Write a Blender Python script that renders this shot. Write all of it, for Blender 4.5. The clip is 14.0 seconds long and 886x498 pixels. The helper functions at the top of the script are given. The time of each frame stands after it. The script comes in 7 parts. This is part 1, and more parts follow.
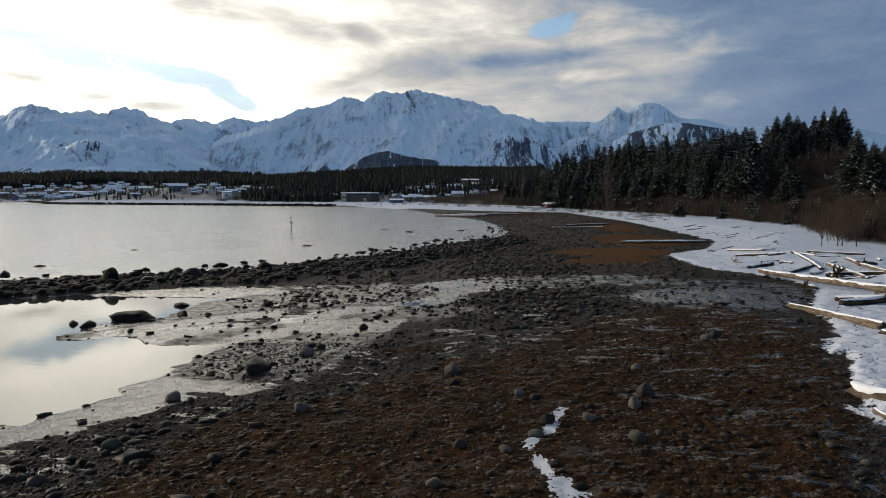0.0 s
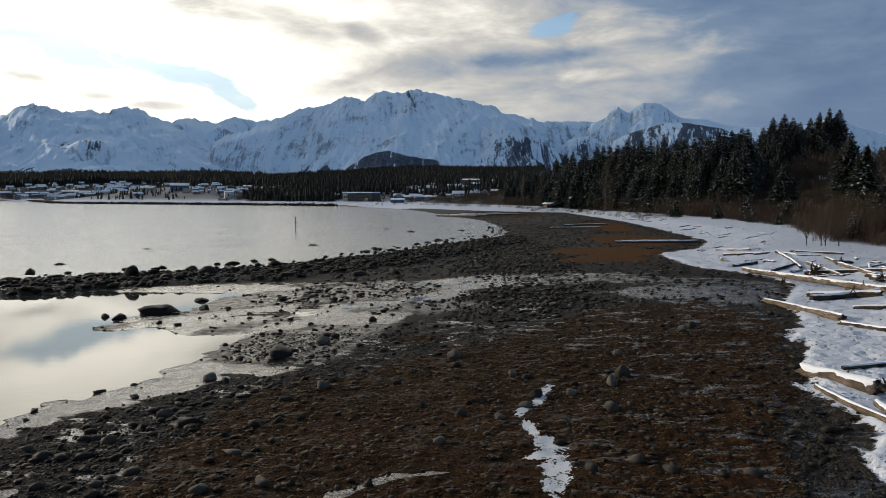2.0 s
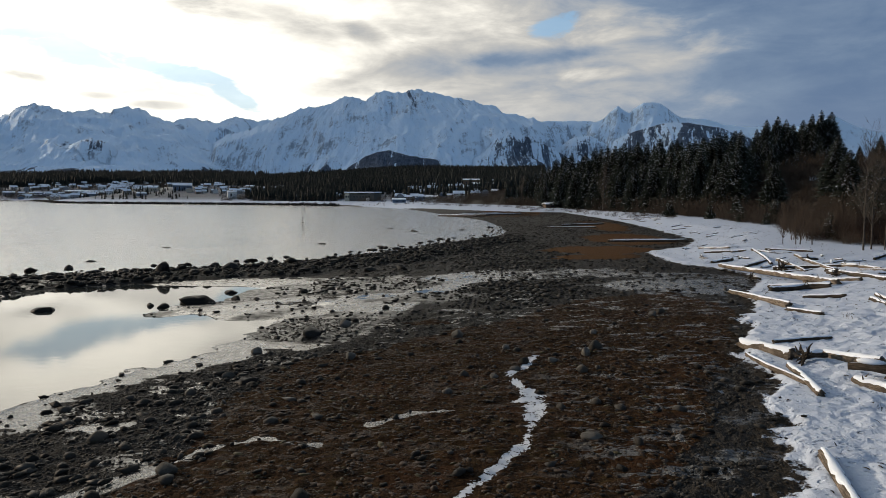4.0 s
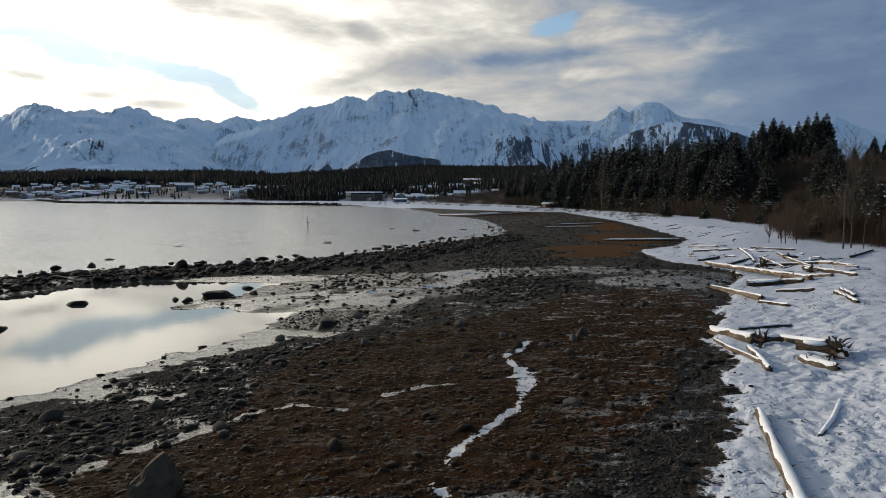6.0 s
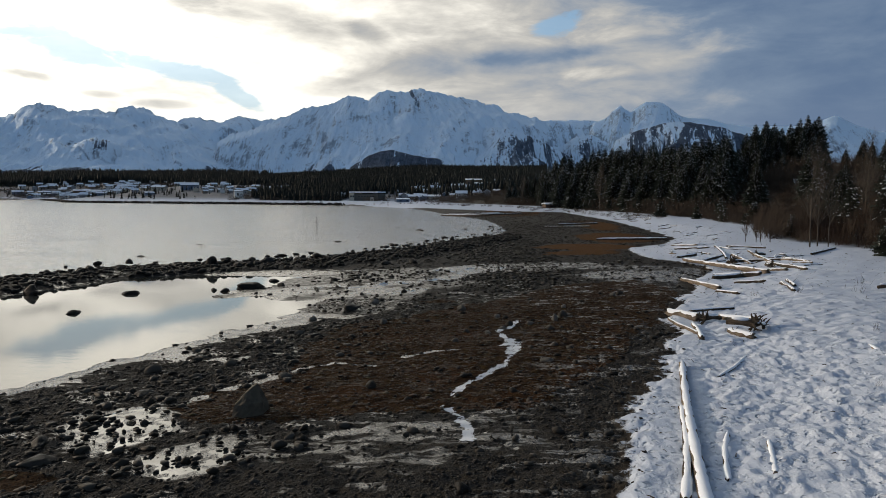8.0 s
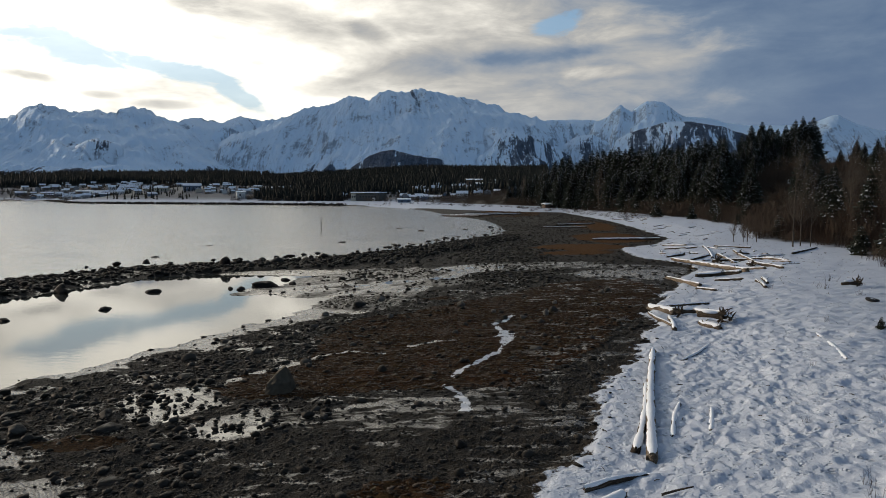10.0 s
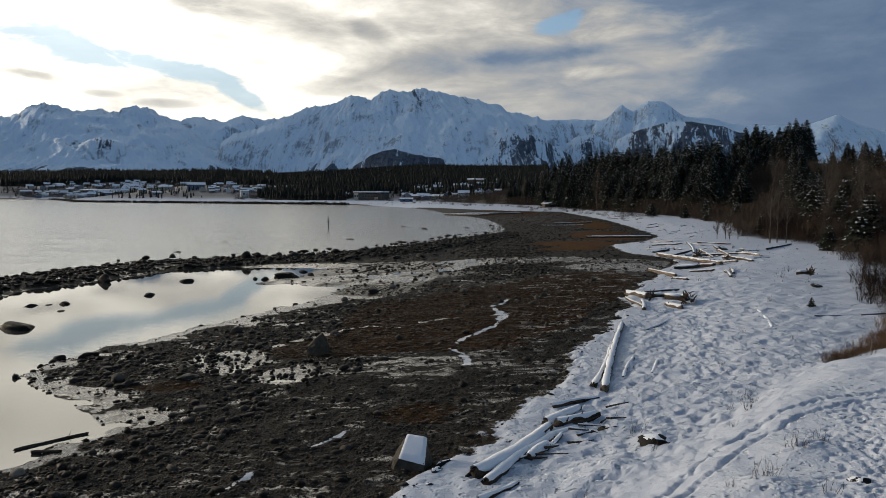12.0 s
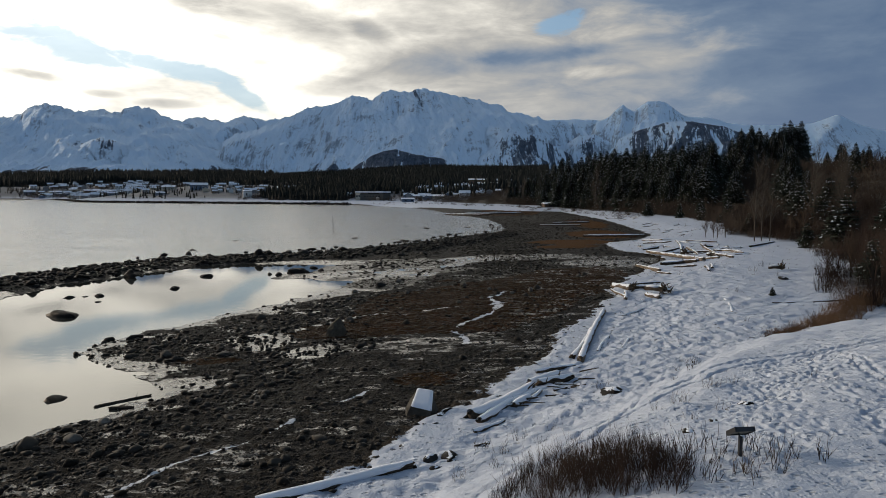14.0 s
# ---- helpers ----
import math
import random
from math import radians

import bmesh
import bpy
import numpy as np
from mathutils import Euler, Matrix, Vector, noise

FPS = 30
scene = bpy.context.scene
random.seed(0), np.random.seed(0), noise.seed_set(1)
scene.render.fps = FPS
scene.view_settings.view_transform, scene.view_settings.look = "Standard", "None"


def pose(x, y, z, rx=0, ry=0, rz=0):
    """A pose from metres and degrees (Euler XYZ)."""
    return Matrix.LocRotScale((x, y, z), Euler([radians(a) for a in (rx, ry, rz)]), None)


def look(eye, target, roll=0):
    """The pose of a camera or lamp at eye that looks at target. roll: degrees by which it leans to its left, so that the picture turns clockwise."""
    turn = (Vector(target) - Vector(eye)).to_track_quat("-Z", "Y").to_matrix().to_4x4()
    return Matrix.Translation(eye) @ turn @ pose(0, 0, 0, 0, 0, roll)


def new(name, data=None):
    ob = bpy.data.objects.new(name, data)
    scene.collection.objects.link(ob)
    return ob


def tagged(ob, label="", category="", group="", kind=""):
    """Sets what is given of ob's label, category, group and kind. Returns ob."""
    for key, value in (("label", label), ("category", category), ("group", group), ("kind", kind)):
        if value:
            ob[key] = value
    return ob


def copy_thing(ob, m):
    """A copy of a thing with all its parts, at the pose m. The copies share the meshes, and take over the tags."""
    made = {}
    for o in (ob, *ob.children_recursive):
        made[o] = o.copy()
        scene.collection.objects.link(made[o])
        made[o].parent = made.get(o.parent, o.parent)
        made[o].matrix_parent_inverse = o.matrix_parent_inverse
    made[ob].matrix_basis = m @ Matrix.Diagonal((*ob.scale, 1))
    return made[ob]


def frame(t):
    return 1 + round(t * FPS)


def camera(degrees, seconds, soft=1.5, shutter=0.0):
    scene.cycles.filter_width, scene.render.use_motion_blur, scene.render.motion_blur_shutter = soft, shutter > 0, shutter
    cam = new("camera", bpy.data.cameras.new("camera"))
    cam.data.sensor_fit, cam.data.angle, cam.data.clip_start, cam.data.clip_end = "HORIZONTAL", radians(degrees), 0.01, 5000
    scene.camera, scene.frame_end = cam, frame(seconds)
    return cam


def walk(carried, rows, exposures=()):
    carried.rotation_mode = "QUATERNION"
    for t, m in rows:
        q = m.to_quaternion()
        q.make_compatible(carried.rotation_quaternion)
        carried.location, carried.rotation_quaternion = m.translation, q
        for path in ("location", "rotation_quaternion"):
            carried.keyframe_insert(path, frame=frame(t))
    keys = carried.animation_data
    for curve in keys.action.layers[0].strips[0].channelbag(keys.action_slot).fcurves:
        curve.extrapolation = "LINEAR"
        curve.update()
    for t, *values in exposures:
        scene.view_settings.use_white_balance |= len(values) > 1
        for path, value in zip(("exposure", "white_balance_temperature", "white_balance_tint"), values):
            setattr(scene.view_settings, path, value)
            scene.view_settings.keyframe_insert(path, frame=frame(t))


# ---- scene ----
cam = camera(67.48, 14.0, soft=0.5)
# eye x, y, z; heading, tilt and roll in degrees
PATH = [
    (0.00, (-1.068, -1.422, 8.788), (5.099, -4.479, 0.133)),
    (0.50, (-1.010, -2.327, 8.848), (5.108, -4.489, 0.147)),
    (1.00, (-0.956, -3.287, 8.914), (5.117, -4.498, 0.160)),
    (1.50, (-0.905, -4.301, 8.985), (5.126, -4.508, 0.174)),
    (2.00, (-0.857, -5.369, 9.062), (5.135, -4.518, 0.188)),
    (2.40, (-0.821, -6.264, 9.127), (5.143, -4.525, 0.199)),
    (2.70, (-0.795, -6.957, 9.178), (5.148, -4.531, 0.207)),
    (2.80, (-0.787, -7.190, 9.195), (5.150, -4.533, 0.205)),
    (2.90, (-0.637, -9.750, 9.311), (5.160, -4.537, 0.190)),
    (3.20, (-0.608, -10.416, 9.337), (5.167, -4.544, 0.189)),
    (4.00, (-0.527, -12.216, 9.418), (5.187, -4.562, 0.185)),
    (4.70, (-0.453, -13.814, 9.499), (5.205, -4.577, 0.182)),
    (5.30, (-0.388, -15.202, 9.577), (5.220, -4.591, 0.179)),
    (6.00, (-0.310, -16.841, 9.678), (5.238, -4.607, 0.176)),
    (6.40, (-0.264, -17.788, 9.740), (5.248, -4.616, 0.175)),
    (6.65, (-0.235, -18.383, 9.780), (5.254, -4.621, 0.174)),
    (6.90, (0.024, -23.161, 9.869), (5.348, -4.635, 0.293)),
    (7.40, (0.135, -24.361, 10.000), (5.369, -4.642, 0.260)),
    (8.00, (0.270, -25.800, 10.158), (5.394, -4.650, 0.222)),
    (8.60, (0.404, -27.240, 10.315), (5.419, -4.658, 0.183)),
    (9.20, (0.538, -28.679, 10.472), (5.445, -4.667, 0.145)),
    (9.80, (0.672, -30.119, 10.630), (5.470, -4.675, 0.106)),
    (10.30, (0.784, -31.318, 10.761), (5.491, -4.682, 0.074)),
    (10.40, (0.806, -31.560, 10.787), (5.495, -4.683, 0.080)),
    (10.50, (0.904, -34.690, 10.635), (5.517, -4.727, 0.227)),
    (10.70, (0.938, -35.258, 10.648), (5.527, -4.727, 0.223)),
    (11.20, (1.029, -36.684, 10.681), (5.550, -4.728, 0.213)),
    (11.70, (1.129, -38.131, 10.714), (5.573, -4.729, 0.203)),
    (12.20, (1.237, -39.597, 10.747), (5.596, -4.729, 0.193)),
    (12.70, (1.355, -41.083, 10.781), (5.619, -4.730, 0.183)),
    (13.20, (1.482, -42.589, 10.815), (5.642, -4.731, 0.173)),
    (13.60, (1.589, -43.808, 10.842), (5.661, -4.732, 0.165)),
    (14.00, (1.703, -45.039, 10.869), (5.679, -4.732, 0.157)),
]
walk(cam, [(t, pose(*eye, 0, 0, turn[0]) @ pose(0, 0, 0, 90 + turn[1]) @ pose(0, 0, 0, 0, 0, turn[2])) for t, eye, turn in PATH], [(0.0, -0.16), (3.0, -0.16), (7.0, -0.25), (13.0, -0.42), (14.0, -0.42)])

# world and light
SUN_AZ, SUN_EL = -74.0, 13.5  # degrees from +y towards +x, and above the horizon
sun_dir = Vector((math.sin(radians(SUN_AZ)) * math.cos(radians(SUN_EL)), math.cos(radians(SUN_AZ)) * math.cos(radians(SUN_EL)), math.sin(radians(SUN_EL))))
sun_data = bpy.data.lights.new("sun", "SUN")
sun_data.energy, sun_data.angle, sun_data.color = 3.4, radians(1.0), (1.0, 0.82, 0.62)
sun = new("sun", sun_data)
sun.matrix_world = look(sun_dir * 100, (0, 0, 0))


class Graph:
    """A short way to write node trees."""

    def __init__(self, tree):
        self.tree = tree
        tree.nodes.clear()

    def node(self, kind, *links, **settings):
        n = self.tree.nodes.new(kind)
        for key, value in settings.items():
            setattr(n, key, value)
        for k, v in enumerate(links):
            self.put(n.inputs[k], v)
        return n

    def put(self, socket, v):
        if v is None:
            return
        if isinstance(v, bpy.types.NodeSocket):
            self.tree.links.new(v, socket)
        elif isinstance(v, (tuple, list)) and socket.type == "RGBA" and len(v) == 3:
            socket.default_value = (*v, 1)
        else:
            socket.default_value = v

    def math(self, op, a, b=None, c=None, clamp=False):
        return self.node("ShaderNodeMath", a, b, c, operation=op, use_clamp=clamp).outputs[0]

    def vmath(self, op, a, b=None):
        n = self.node("ShaderNodeVectorMath", a, b, operation=op)
        return n.outputs[1] if op in ("DOT_PRODUCT", "LENGTH") else n.outputs[0]

    def mix(self, f, a, b):
        n = self.node("ShaderNodeMix", data_type="RGBA")
        self.put(n.inputs[0], f), self.put(n.inputs[6], a), self.put(n.inputs[7], b)
        return n.outputs[2]

    def mixf(self, f, a, b):
        n = self.node("ShaderNodeMix", data_type="FLOAT")
        self.put(n.inputs[0], f), self.put(n.inputs[2], a), self.put(n.inputs[3], b)
        return n.outputs[0]

    def ramp(self, v, a, b, lo=0.0, hi=1.0):
        n = self.node("ShaderNodeMapRange", v, a, b, lo, hi, interpolation_type="SMOOTHSTEP")
        return n.outputs[0]

    def noise(self, vec, scale, detail=4.0, rough=0.55, warp=0.0):
        n = self.node("ShaderNodeTexNoise")
        self.put(n.inputs["Vector"], vec)
        n.inputs["Scale"].default_value, n.inputs["Detail"].default_value = scale, detail
        n.inputs["Roughness"].default_value, n.inputs["Distortion"].default_value = rough, warp
        return n.outputs[0]

    def cells(self, vec, scale, feature="F1"):
        n = self.node("ShaderNodeTexVoronoi", feature=feature)
        self.put(n.inputs["Vector"], vec)
        n.inputs["Scale"].default_value = scale
        return n

    def scaled(self, vec, s):
        return self.vmath("MULTIPLY", vec, s)

    def attr(self, name):
        return self.node("ShaderNodeAttribute", attribute_name=name).outputs["Fac"]


world = bpy.data.worlds.new("sky")
world.use_nodes = True
scene.world = world
g = Graph(world.node_tree)
way = g.vmath("NORMALIZE", g.node("ShaderNodeTexCoord").outputs["Generated"])
sky = g.node("ShaderNodeTexSky", sky_type="NISHITA", sun_disc=False, sun_elevation=radians(SUN_EL), sun_rotation=radians(SUN_AZ))
blue = g.vmath("SCALE", sky.outputs[0])
blue.node.inputs["Scale"].default_value = 0.11
sep = g.node("ShaderNodeSeparateXYZ", way)
dx, dy, dz = sep.outputs[0], sep.outputs[1], sep.outputs[2]
# cloud: bright and torn towards the veiled sun, heavier and bluer away from it
bearing, height = g.math("ARCTAN2", dx, dy), g.math("ARCSINE", dz)
flat = g.node("ShaderNodeCombineXYZ", g.math("MULTIPLY", bearing, 0.8), g.math("MULTIPLY", height, 2.4), 0.0).outputs[0]
big = g.noise(g.vmath("ADD", flat, (3.1, 1.4, 0.0)), 3.6, 6.0, 0.55, 0.25)
fine = g.noise(g.vmath("ADD", flat, (7.3, 2.1, 0.0)), 10.0, 8.0, 0.6, 0.35)
torn = g.noise(g.vmath("ADD", flat, (2.3, 9.1, 0.0)), 13.0, 8.0, 0.62, 0.5)

glow_dir = Vector((math.sin(radians(-36)), math.cos(radians(-36)), math.tan(radians(28.0)))).normalized()
toward = g.math("MAXIMUM", g.vmath("DOT_PRODUCT", way, tuple(glow_dir)), 0.0)
halo = g.math("POWER", toward, 10.0)


def gap(az, el, wide, tall, tilt):
    """An opening in the cloud: positive within."""
    u = g.math("SUBTRACT", bearing, radians(az))
    v = g.math("SUBTRACT", g.math("SUBTRACT", height, radians(el)), g.math("MULTIPLY", u, tilt))
    u, v = g.math("DIVIDE", u, radians(wide)), g.math("DIVIDE", v, radians(tall))
    return g.math("SUBTRACT", 1.0, g.math("ADD", g.math("MULTIPLY", u, u), g.math("MULTIPLY", v, v)))


opening = gap(-34.3, 10.7, 5.2, 1.3, -0.18)
for spot in ((-27.2, 9.7, 4.6, 0.75, -0.12), (-21.7, 7.7, 2.4, 0.9, -0.50), (3.8, 13.8, 2.1, 1.1, 0.2), (-60, 22, 18, 6, 0.1), (60, 30, 25, 9, 0.0), (150, 25, 40, 10, 0.0)):
    opening = g.math("MAXIMUM", opening, gap(*spot))
opening = g.math("ADD", opening, g.math("MULTIPLY", g.math("SUBTRACT", torn, 0.5), 4.2))
cover = g.ramp(opening, -0.2, 0.7, 1.0, 0.0)
away = g.math("ABSOLUTE", g.math("ADD", bearing, radians(37)))
tone = g.ramp(away, radians(4), radians(74), 1.06, 0.08)
tone = g.math("ADD", tone, g.math("MULTIPLY", g.ramp(away, radians(36), radians(66), 1.0, 0.0), g.ramp(dz, 0.27, 0.40, 0.0, 0.5)))
tone = g.math("SUBTRACT", tone, g.ramp(dz, 0.46, 0.68, 0.0, 1.3))
tone = g.math("ADD", tone, g.math("ADD", g.math("MULTIPLY", g.math("SUBTRACT", big, 0.5), 0.95), g.math("MULTIPLY", g.math("SUBTRACT", fine, 0.5), 0.75)))
tone = g.math("ADD", tone, g.math("MULTIPLY", halo, 0.22))
# single banks and puffs of cloud: bearing, height, half sizes, tilt, and how much lighter or darker
ragged = g.math("ADD", g.math("MULTIPLY", g.math("SUBTRACT", torn, 0.5), 2.6), g.math("MULTIPLY", g.math("SUBTRACT", fine, 0.5), 1.6))
for *spot, amount in ((-20.6, 14.3, 8.6, 1.6, -0.22, -0.25), (-27.0, 14.9, 5.5, 0.9, -0.10, -0.20), (-14.3, 9.3, 3.6, 1.0, 0.10, -0.22), (-11.9, 13.4, 2.2, 0.8, -0.30, -0.20), (-6.2, 10.9, 8.0, 1.1, 0.0, -0.12),
                      (1.9, 11.5, 5.4, 0.7, 0.05, -0.26), (7.9, 11.9, 4.0, 0.6, 0.10, -0.12), (-13.8, 11.4, 5.8, 1.5, 0.15, 0.20), (10.1, 13.6, 5.2, 1.6, 0.12, 0.26), (-3.4, 13.7, 6.5, 1.5, 0.10, 0.10), (17.6, 12.0, 3.4, 0.9, 0.0, 0.22),
                      (7.5, 10.0, 2.8, 0.55, 0.0, 0.24), (-33.3, 13.3, 6.8, 1.4, 0.0, 0.30), (-37.2, 8.5, 2.0, 0.35, -0.10, -0.34), (-27.9, 7.0, 2.3, 0.35, 0.0, -0.26), (-32.4, 7.5, 1.4, 0.3, 0.0, -0.26), (20.3, 9.4, 9.0, 1.0, 0.0, -0.14)):
    tone = g.math("ADD", tone, g.math("MULTIPLY", g.ramp(g.math("ADD", gap(*spot), ragged), -0.7, 1.5), amount))
dark = g.mix(g.ramp(tone, -0.1, 0.5), (0.128, 0.205, 0.345), (0.25, 0.335, 0.46))
dark = g.mix(g.ramp(dy, 0.35, -0.4, 0.0, 0.85), dark, (0.34, 0.47, 0.66))
dark = g.mix(g.ramp(dz, 0.36, 0.70, 0.0, 0.85), dark, (0.12, 0.165, 0.235))
cloud = g.mix(g.ramp(tone, 0.30, 0.76), dark, (0.64, 0.625, 0.59))
cloud = g.mix(g.ramp(tone, 0.62, 1.25), cloud, (1.75, 1.67, 1.48))
cloud = g.mix(g.ramp(tone, 0.95, 1.5), cloud, (3.0, 2.83, 2.45))
clear = g.vmath("ADD", blue, g.mix(g.math("POWER", toward, 8.0), (0.10, 0.22, 0.38), (0.40, 0.54, 0.64)))
total = g.mix(g.math("MULTIPLY", g.math("SUBTRACT", 1.0, cover), 0.85), cloud, clear)
# the veiled sun's glare, and a bright band added above the view for the water
unseen_band = g.math("MULTIPLY", g.ramp(away, radians(34), radians(62), 1.0, 0.0), g.math("MULTIPLY", g.ramp(dz, 0.28, 0.38), g.ramp(dz, 0.44, 0.62, 1.0, 0.0)))
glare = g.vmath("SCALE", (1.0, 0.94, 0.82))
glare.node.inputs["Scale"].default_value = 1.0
g.put(glare.node.inputs["Scale"], g.math("ADD", g.math("MULTIPLY", g.math("POWER", toward, 160.0), 4.5), g.math("MULTIPLY", unseen_band, 1.2)))
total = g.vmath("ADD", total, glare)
# haze low over the horizon
low = g.ramp(dz, 0.0, 0.19, 1.0, 0.0)
total = g.mix(g.math("MULTIPLY", low, 0.55), total, g.mix(g.math("POWER", toward, 7.0), (0.27, 0.35, 0.48), (1.2, 1.15, 1.03)))
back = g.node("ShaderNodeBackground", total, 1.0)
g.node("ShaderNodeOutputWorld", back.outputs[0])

# ---- materials ----
def material(name):
    m = bpy.data.materials.new(name)
    m.use_nodes = True
    return m, Graph(m.node_tree)


def surface(g, color, rough, height=None, strength=0.5, distance=0.05, metal=0.0, ior=None, gloss=0.25):
    b = g.node("ShaderNodeBsdfPrincipled")
    g.put(b.inputs["Base Color"], color), g.put(b.inputs["Roughness"], rough), g.put(b.inputs["Metallic"], metal)
    g.put(b.inputs["Specular IOR Level"], gloss)
    if ior:
        b.inputs["IOR"].default_value = ior
    if height is not None:
        bump = g.node("ShaderNodeBump")
        g.put(bump.inputs["Strength"], strength), g.put(bump.inputs["Distance"], distance), g.put(bump.inputs["Height"], height)
        g.put(b.inputs["Normal"], bump.outputs[0])
    g.node("ShaderNodeOutputMaterial", b.outputs[0])
    return b


def place(g):
    return g.node("ShaderNodeNewGeometry").outputs["Position"]


def local(g):
    return g.node("ShaderNodeTexCoord").outputs["Object"]


def pick(g):
    return g.node("ShaderNodeObjectInfo").outputs["Random"]


def ground_material():
    m, g = material("beach_ground")
    p = place(g)
    snow, wet, weed, ice, rise = (g.attr(a) for a in ("snow", "wet", "weed", "ice", "rise"))
    n_big, n_mid, n_fine = g.noise(p, 0.35, 5), g.noise(p, 1.7, 6, 0.6), g.noise(p, 9.0, 5, 0.6)
    streak = g.noise(g.scaled(p, (0.28, 1.0, 1.0)), 1.6, 5, 0.62, 0.6)
    peb, peb2 = g.cells(p, 7.5), g.cells(p, 17.0)
    tone = g.node("ShaderNodeSeparateColor", peb2.outputs["Color"]).outputs[0]
    tone1 = g.node("ShaderNodeSeparateColor", peb.outputs["Color"]).outputs[0]
    gravel = g.mix(tone, (0.008, 0.0074, 0.0066), (0.042, 0.039, 0.035))
    gravel = g.mix(g.math("MULTIPLY", tone1, 0.5), gravel, g.mix(tone1, (0.008, 0.0075, 0.007), (0.034, 0.032, 0.030)))
    gravel = g.mix(g.ramp(n_mid, 0.45, 0.7, 0, 0.55), gravel, (0.028, 0.021, 0.013))
    weedc = g.mix(g.ramp(n_fine, 0.34, 0.70), (0.012, 0.0072, 0.0042), (0.046, 0.0245, 0.0115))
    weedc = g.mix(g.ramp(n_mid, 0.5, 0.72, 0, 0.6), weedc, (0.044, 0.029, 0.011))
    weedc = g.mix(g.ramp(n_big, 0.5, 0.68, 0, 0.45), weedc, (0.046, 0.020, 0.009))
    mud = g.mix(n_mid, (0.010, 0.0092, 0.008), (0.036, 0.0335, 0.0295))
    w = g.ramp(g.math("ADD", weed, g.math("MULTIPLY", g.math("SUBTRACT", n_mid, 0.5), 1.1)), 0.42, 0.6)
    rust = g.attr("rust")
    weedc = g.mix(rust, weedc, g.mix(n_fine, (0.030, 0.014, 0.005), (0.10, 0.048, 0.015)))
    color = g.mix(w, gravel, weedc)
    # thin films of water and silt between the stones
    film = g.math("MULTIPLY", g.math("MULTIPLY", g.ramp(g.node("ShaderNodeSeparateXYZ", p).outputs[1], 42.0, 60.0, 1.0, 0.0), g.ramp(streak, 0.53, 0.57)), g.ramp(g.math("ADD", n_big, g.math("MULTIPLY", weed, 0.03)), 0.485, 0.55))
    film = g.math("MULTIPLY", film, g.math("SUBTRACT", 1.0, g.math("MULTIPLY", w, g.ramp(g.node("ShaderNodeSeparateXYZ", p).outputs[0], 0.0, 4.5, 0.88, 0.12))))
    film = g.math("MAXIMUM", film, g.math("MULTIPLY", g.ramp(g.math("ADD", wet, g.math("MULTIPLY", g.math("SUBTRACT", streak, 0.5), 1.3)), 0.42, 0.58), 1.0))
    silt = g.attr("silt")
    film = g.math("MULTIPLY", film, g.math("SUBTRACT", 1.0, silt))
    color = g.mix(film, color, mud)
    color = g.mix(g.math("MULTIPLY", silt, g.ramp(streak, 0.4, 0.62, 1.0, 0.55)), color, g.mix(n_fine, (0.008, 0.0074, 0.0064), (0.036, 0.033, 0.028)))
    h = g.math("SUBTRACT", 1.0, peb.outputs["Distance"])
    h = g.math("ADD", g.math("MULTIPLY", h, 0.6), g.math("MULTIPLY", g.math("SUBTRACT", 1.0, peb2.outputs["Distance"]), 0.35))
    clump = g.cells(g.scaled(p, (0.7, 1.2, 1.0)), 3.2, "SMOOTH_F1").outputs["Distance"]
    h = g.mixf(w, h, g.math("ADD", g.math("MULTIPLY", n_fine, 1.2), g.math("MULTIPLY", g.math("SUBTRACT", 0.7, clump), 1.6)))
    wave = g.node("ShaderNodeTexWave", wave_type="BANDS", bands_direction="DIAGONAL")
    g.put(wave.inputs["Vector"], p)
    wave.inputs["Scale"].default_value, wave.inputs["Distortion"].default_value = 2.6, 6.0
    wave.inputs["Detail"].default_value, wave.inputs["Detail Scale"].default_value = 3.0, 1.4
    ripple = g.math("ADD", g.math("MULTIPLY", wave.outputs[1], 0.16), g.math("MULTIPLY", n_fine, 0.42))
    h = g.mixf(g.math("MAXIMUM", film, silt), h, ripple)
    rough = g.mixf(w, 0.55, 0.72)
    rough = g.mixf(film, rough, g.ramp(n_mid, 0.35, 0.65, 0.12, 0.38))
    rough = g.mixf(silt, rough, g.ramp(n_mid, 0.3, 0.7, 0.28, 0.6))
    # ice tongues
    im = g.ramp(g.math("ADD", ice, g.math("ADD", g.math("MULTIPLY", g.math("SUBTRACT", n_fine, 0.5), 2.6), g.math("MULTIPLY", g.math("SUBTRACT", n_mid, 0.5), 2.8))), 0.57, 0.63)
    im = g.math("MULTIPLY", im, g.ramp(ice, 0.03, 0.12))
    color, rough = g.mix(im, color, g.mix(n_mid, (0.40, 0.43, 0.47), (0.62, 0.65, 0.69))), g.mixf(im, rough, 0.45)
    h = g.mixf(im, h, g.math("ADD", 0.6, g.math("MULTIPLY", n_fine, 0.2)))
    # snow, thinner on the wooded slope
    bare = g.math("MULTIPLY", g.ramp(rise, 0.0, 5.0), g.ramp(n_mid, 0.24, 0.38))
    edge = g.math("ADD", snow, g.math("ADD", g.math("MULTIPLY", g.math("SUBTRACT", n_mid, 0.5), 1.5), g.math("MULTIPLY", g.math("SUBTRACT", n_fine, 0.5), 0.6)))
    sm = g.math("MULTIPLY", g.ramp(edge, -0.05, 0.12), g.math("SUBTRACT", 1.0, bare))
    sm = g.math("MULTIPLY", sm, g.ramp(g.math("ADD", n_fine, g.ramp(edge, 0.0, 3.0, 0.0, 0.25)), 0.30, 0.36))
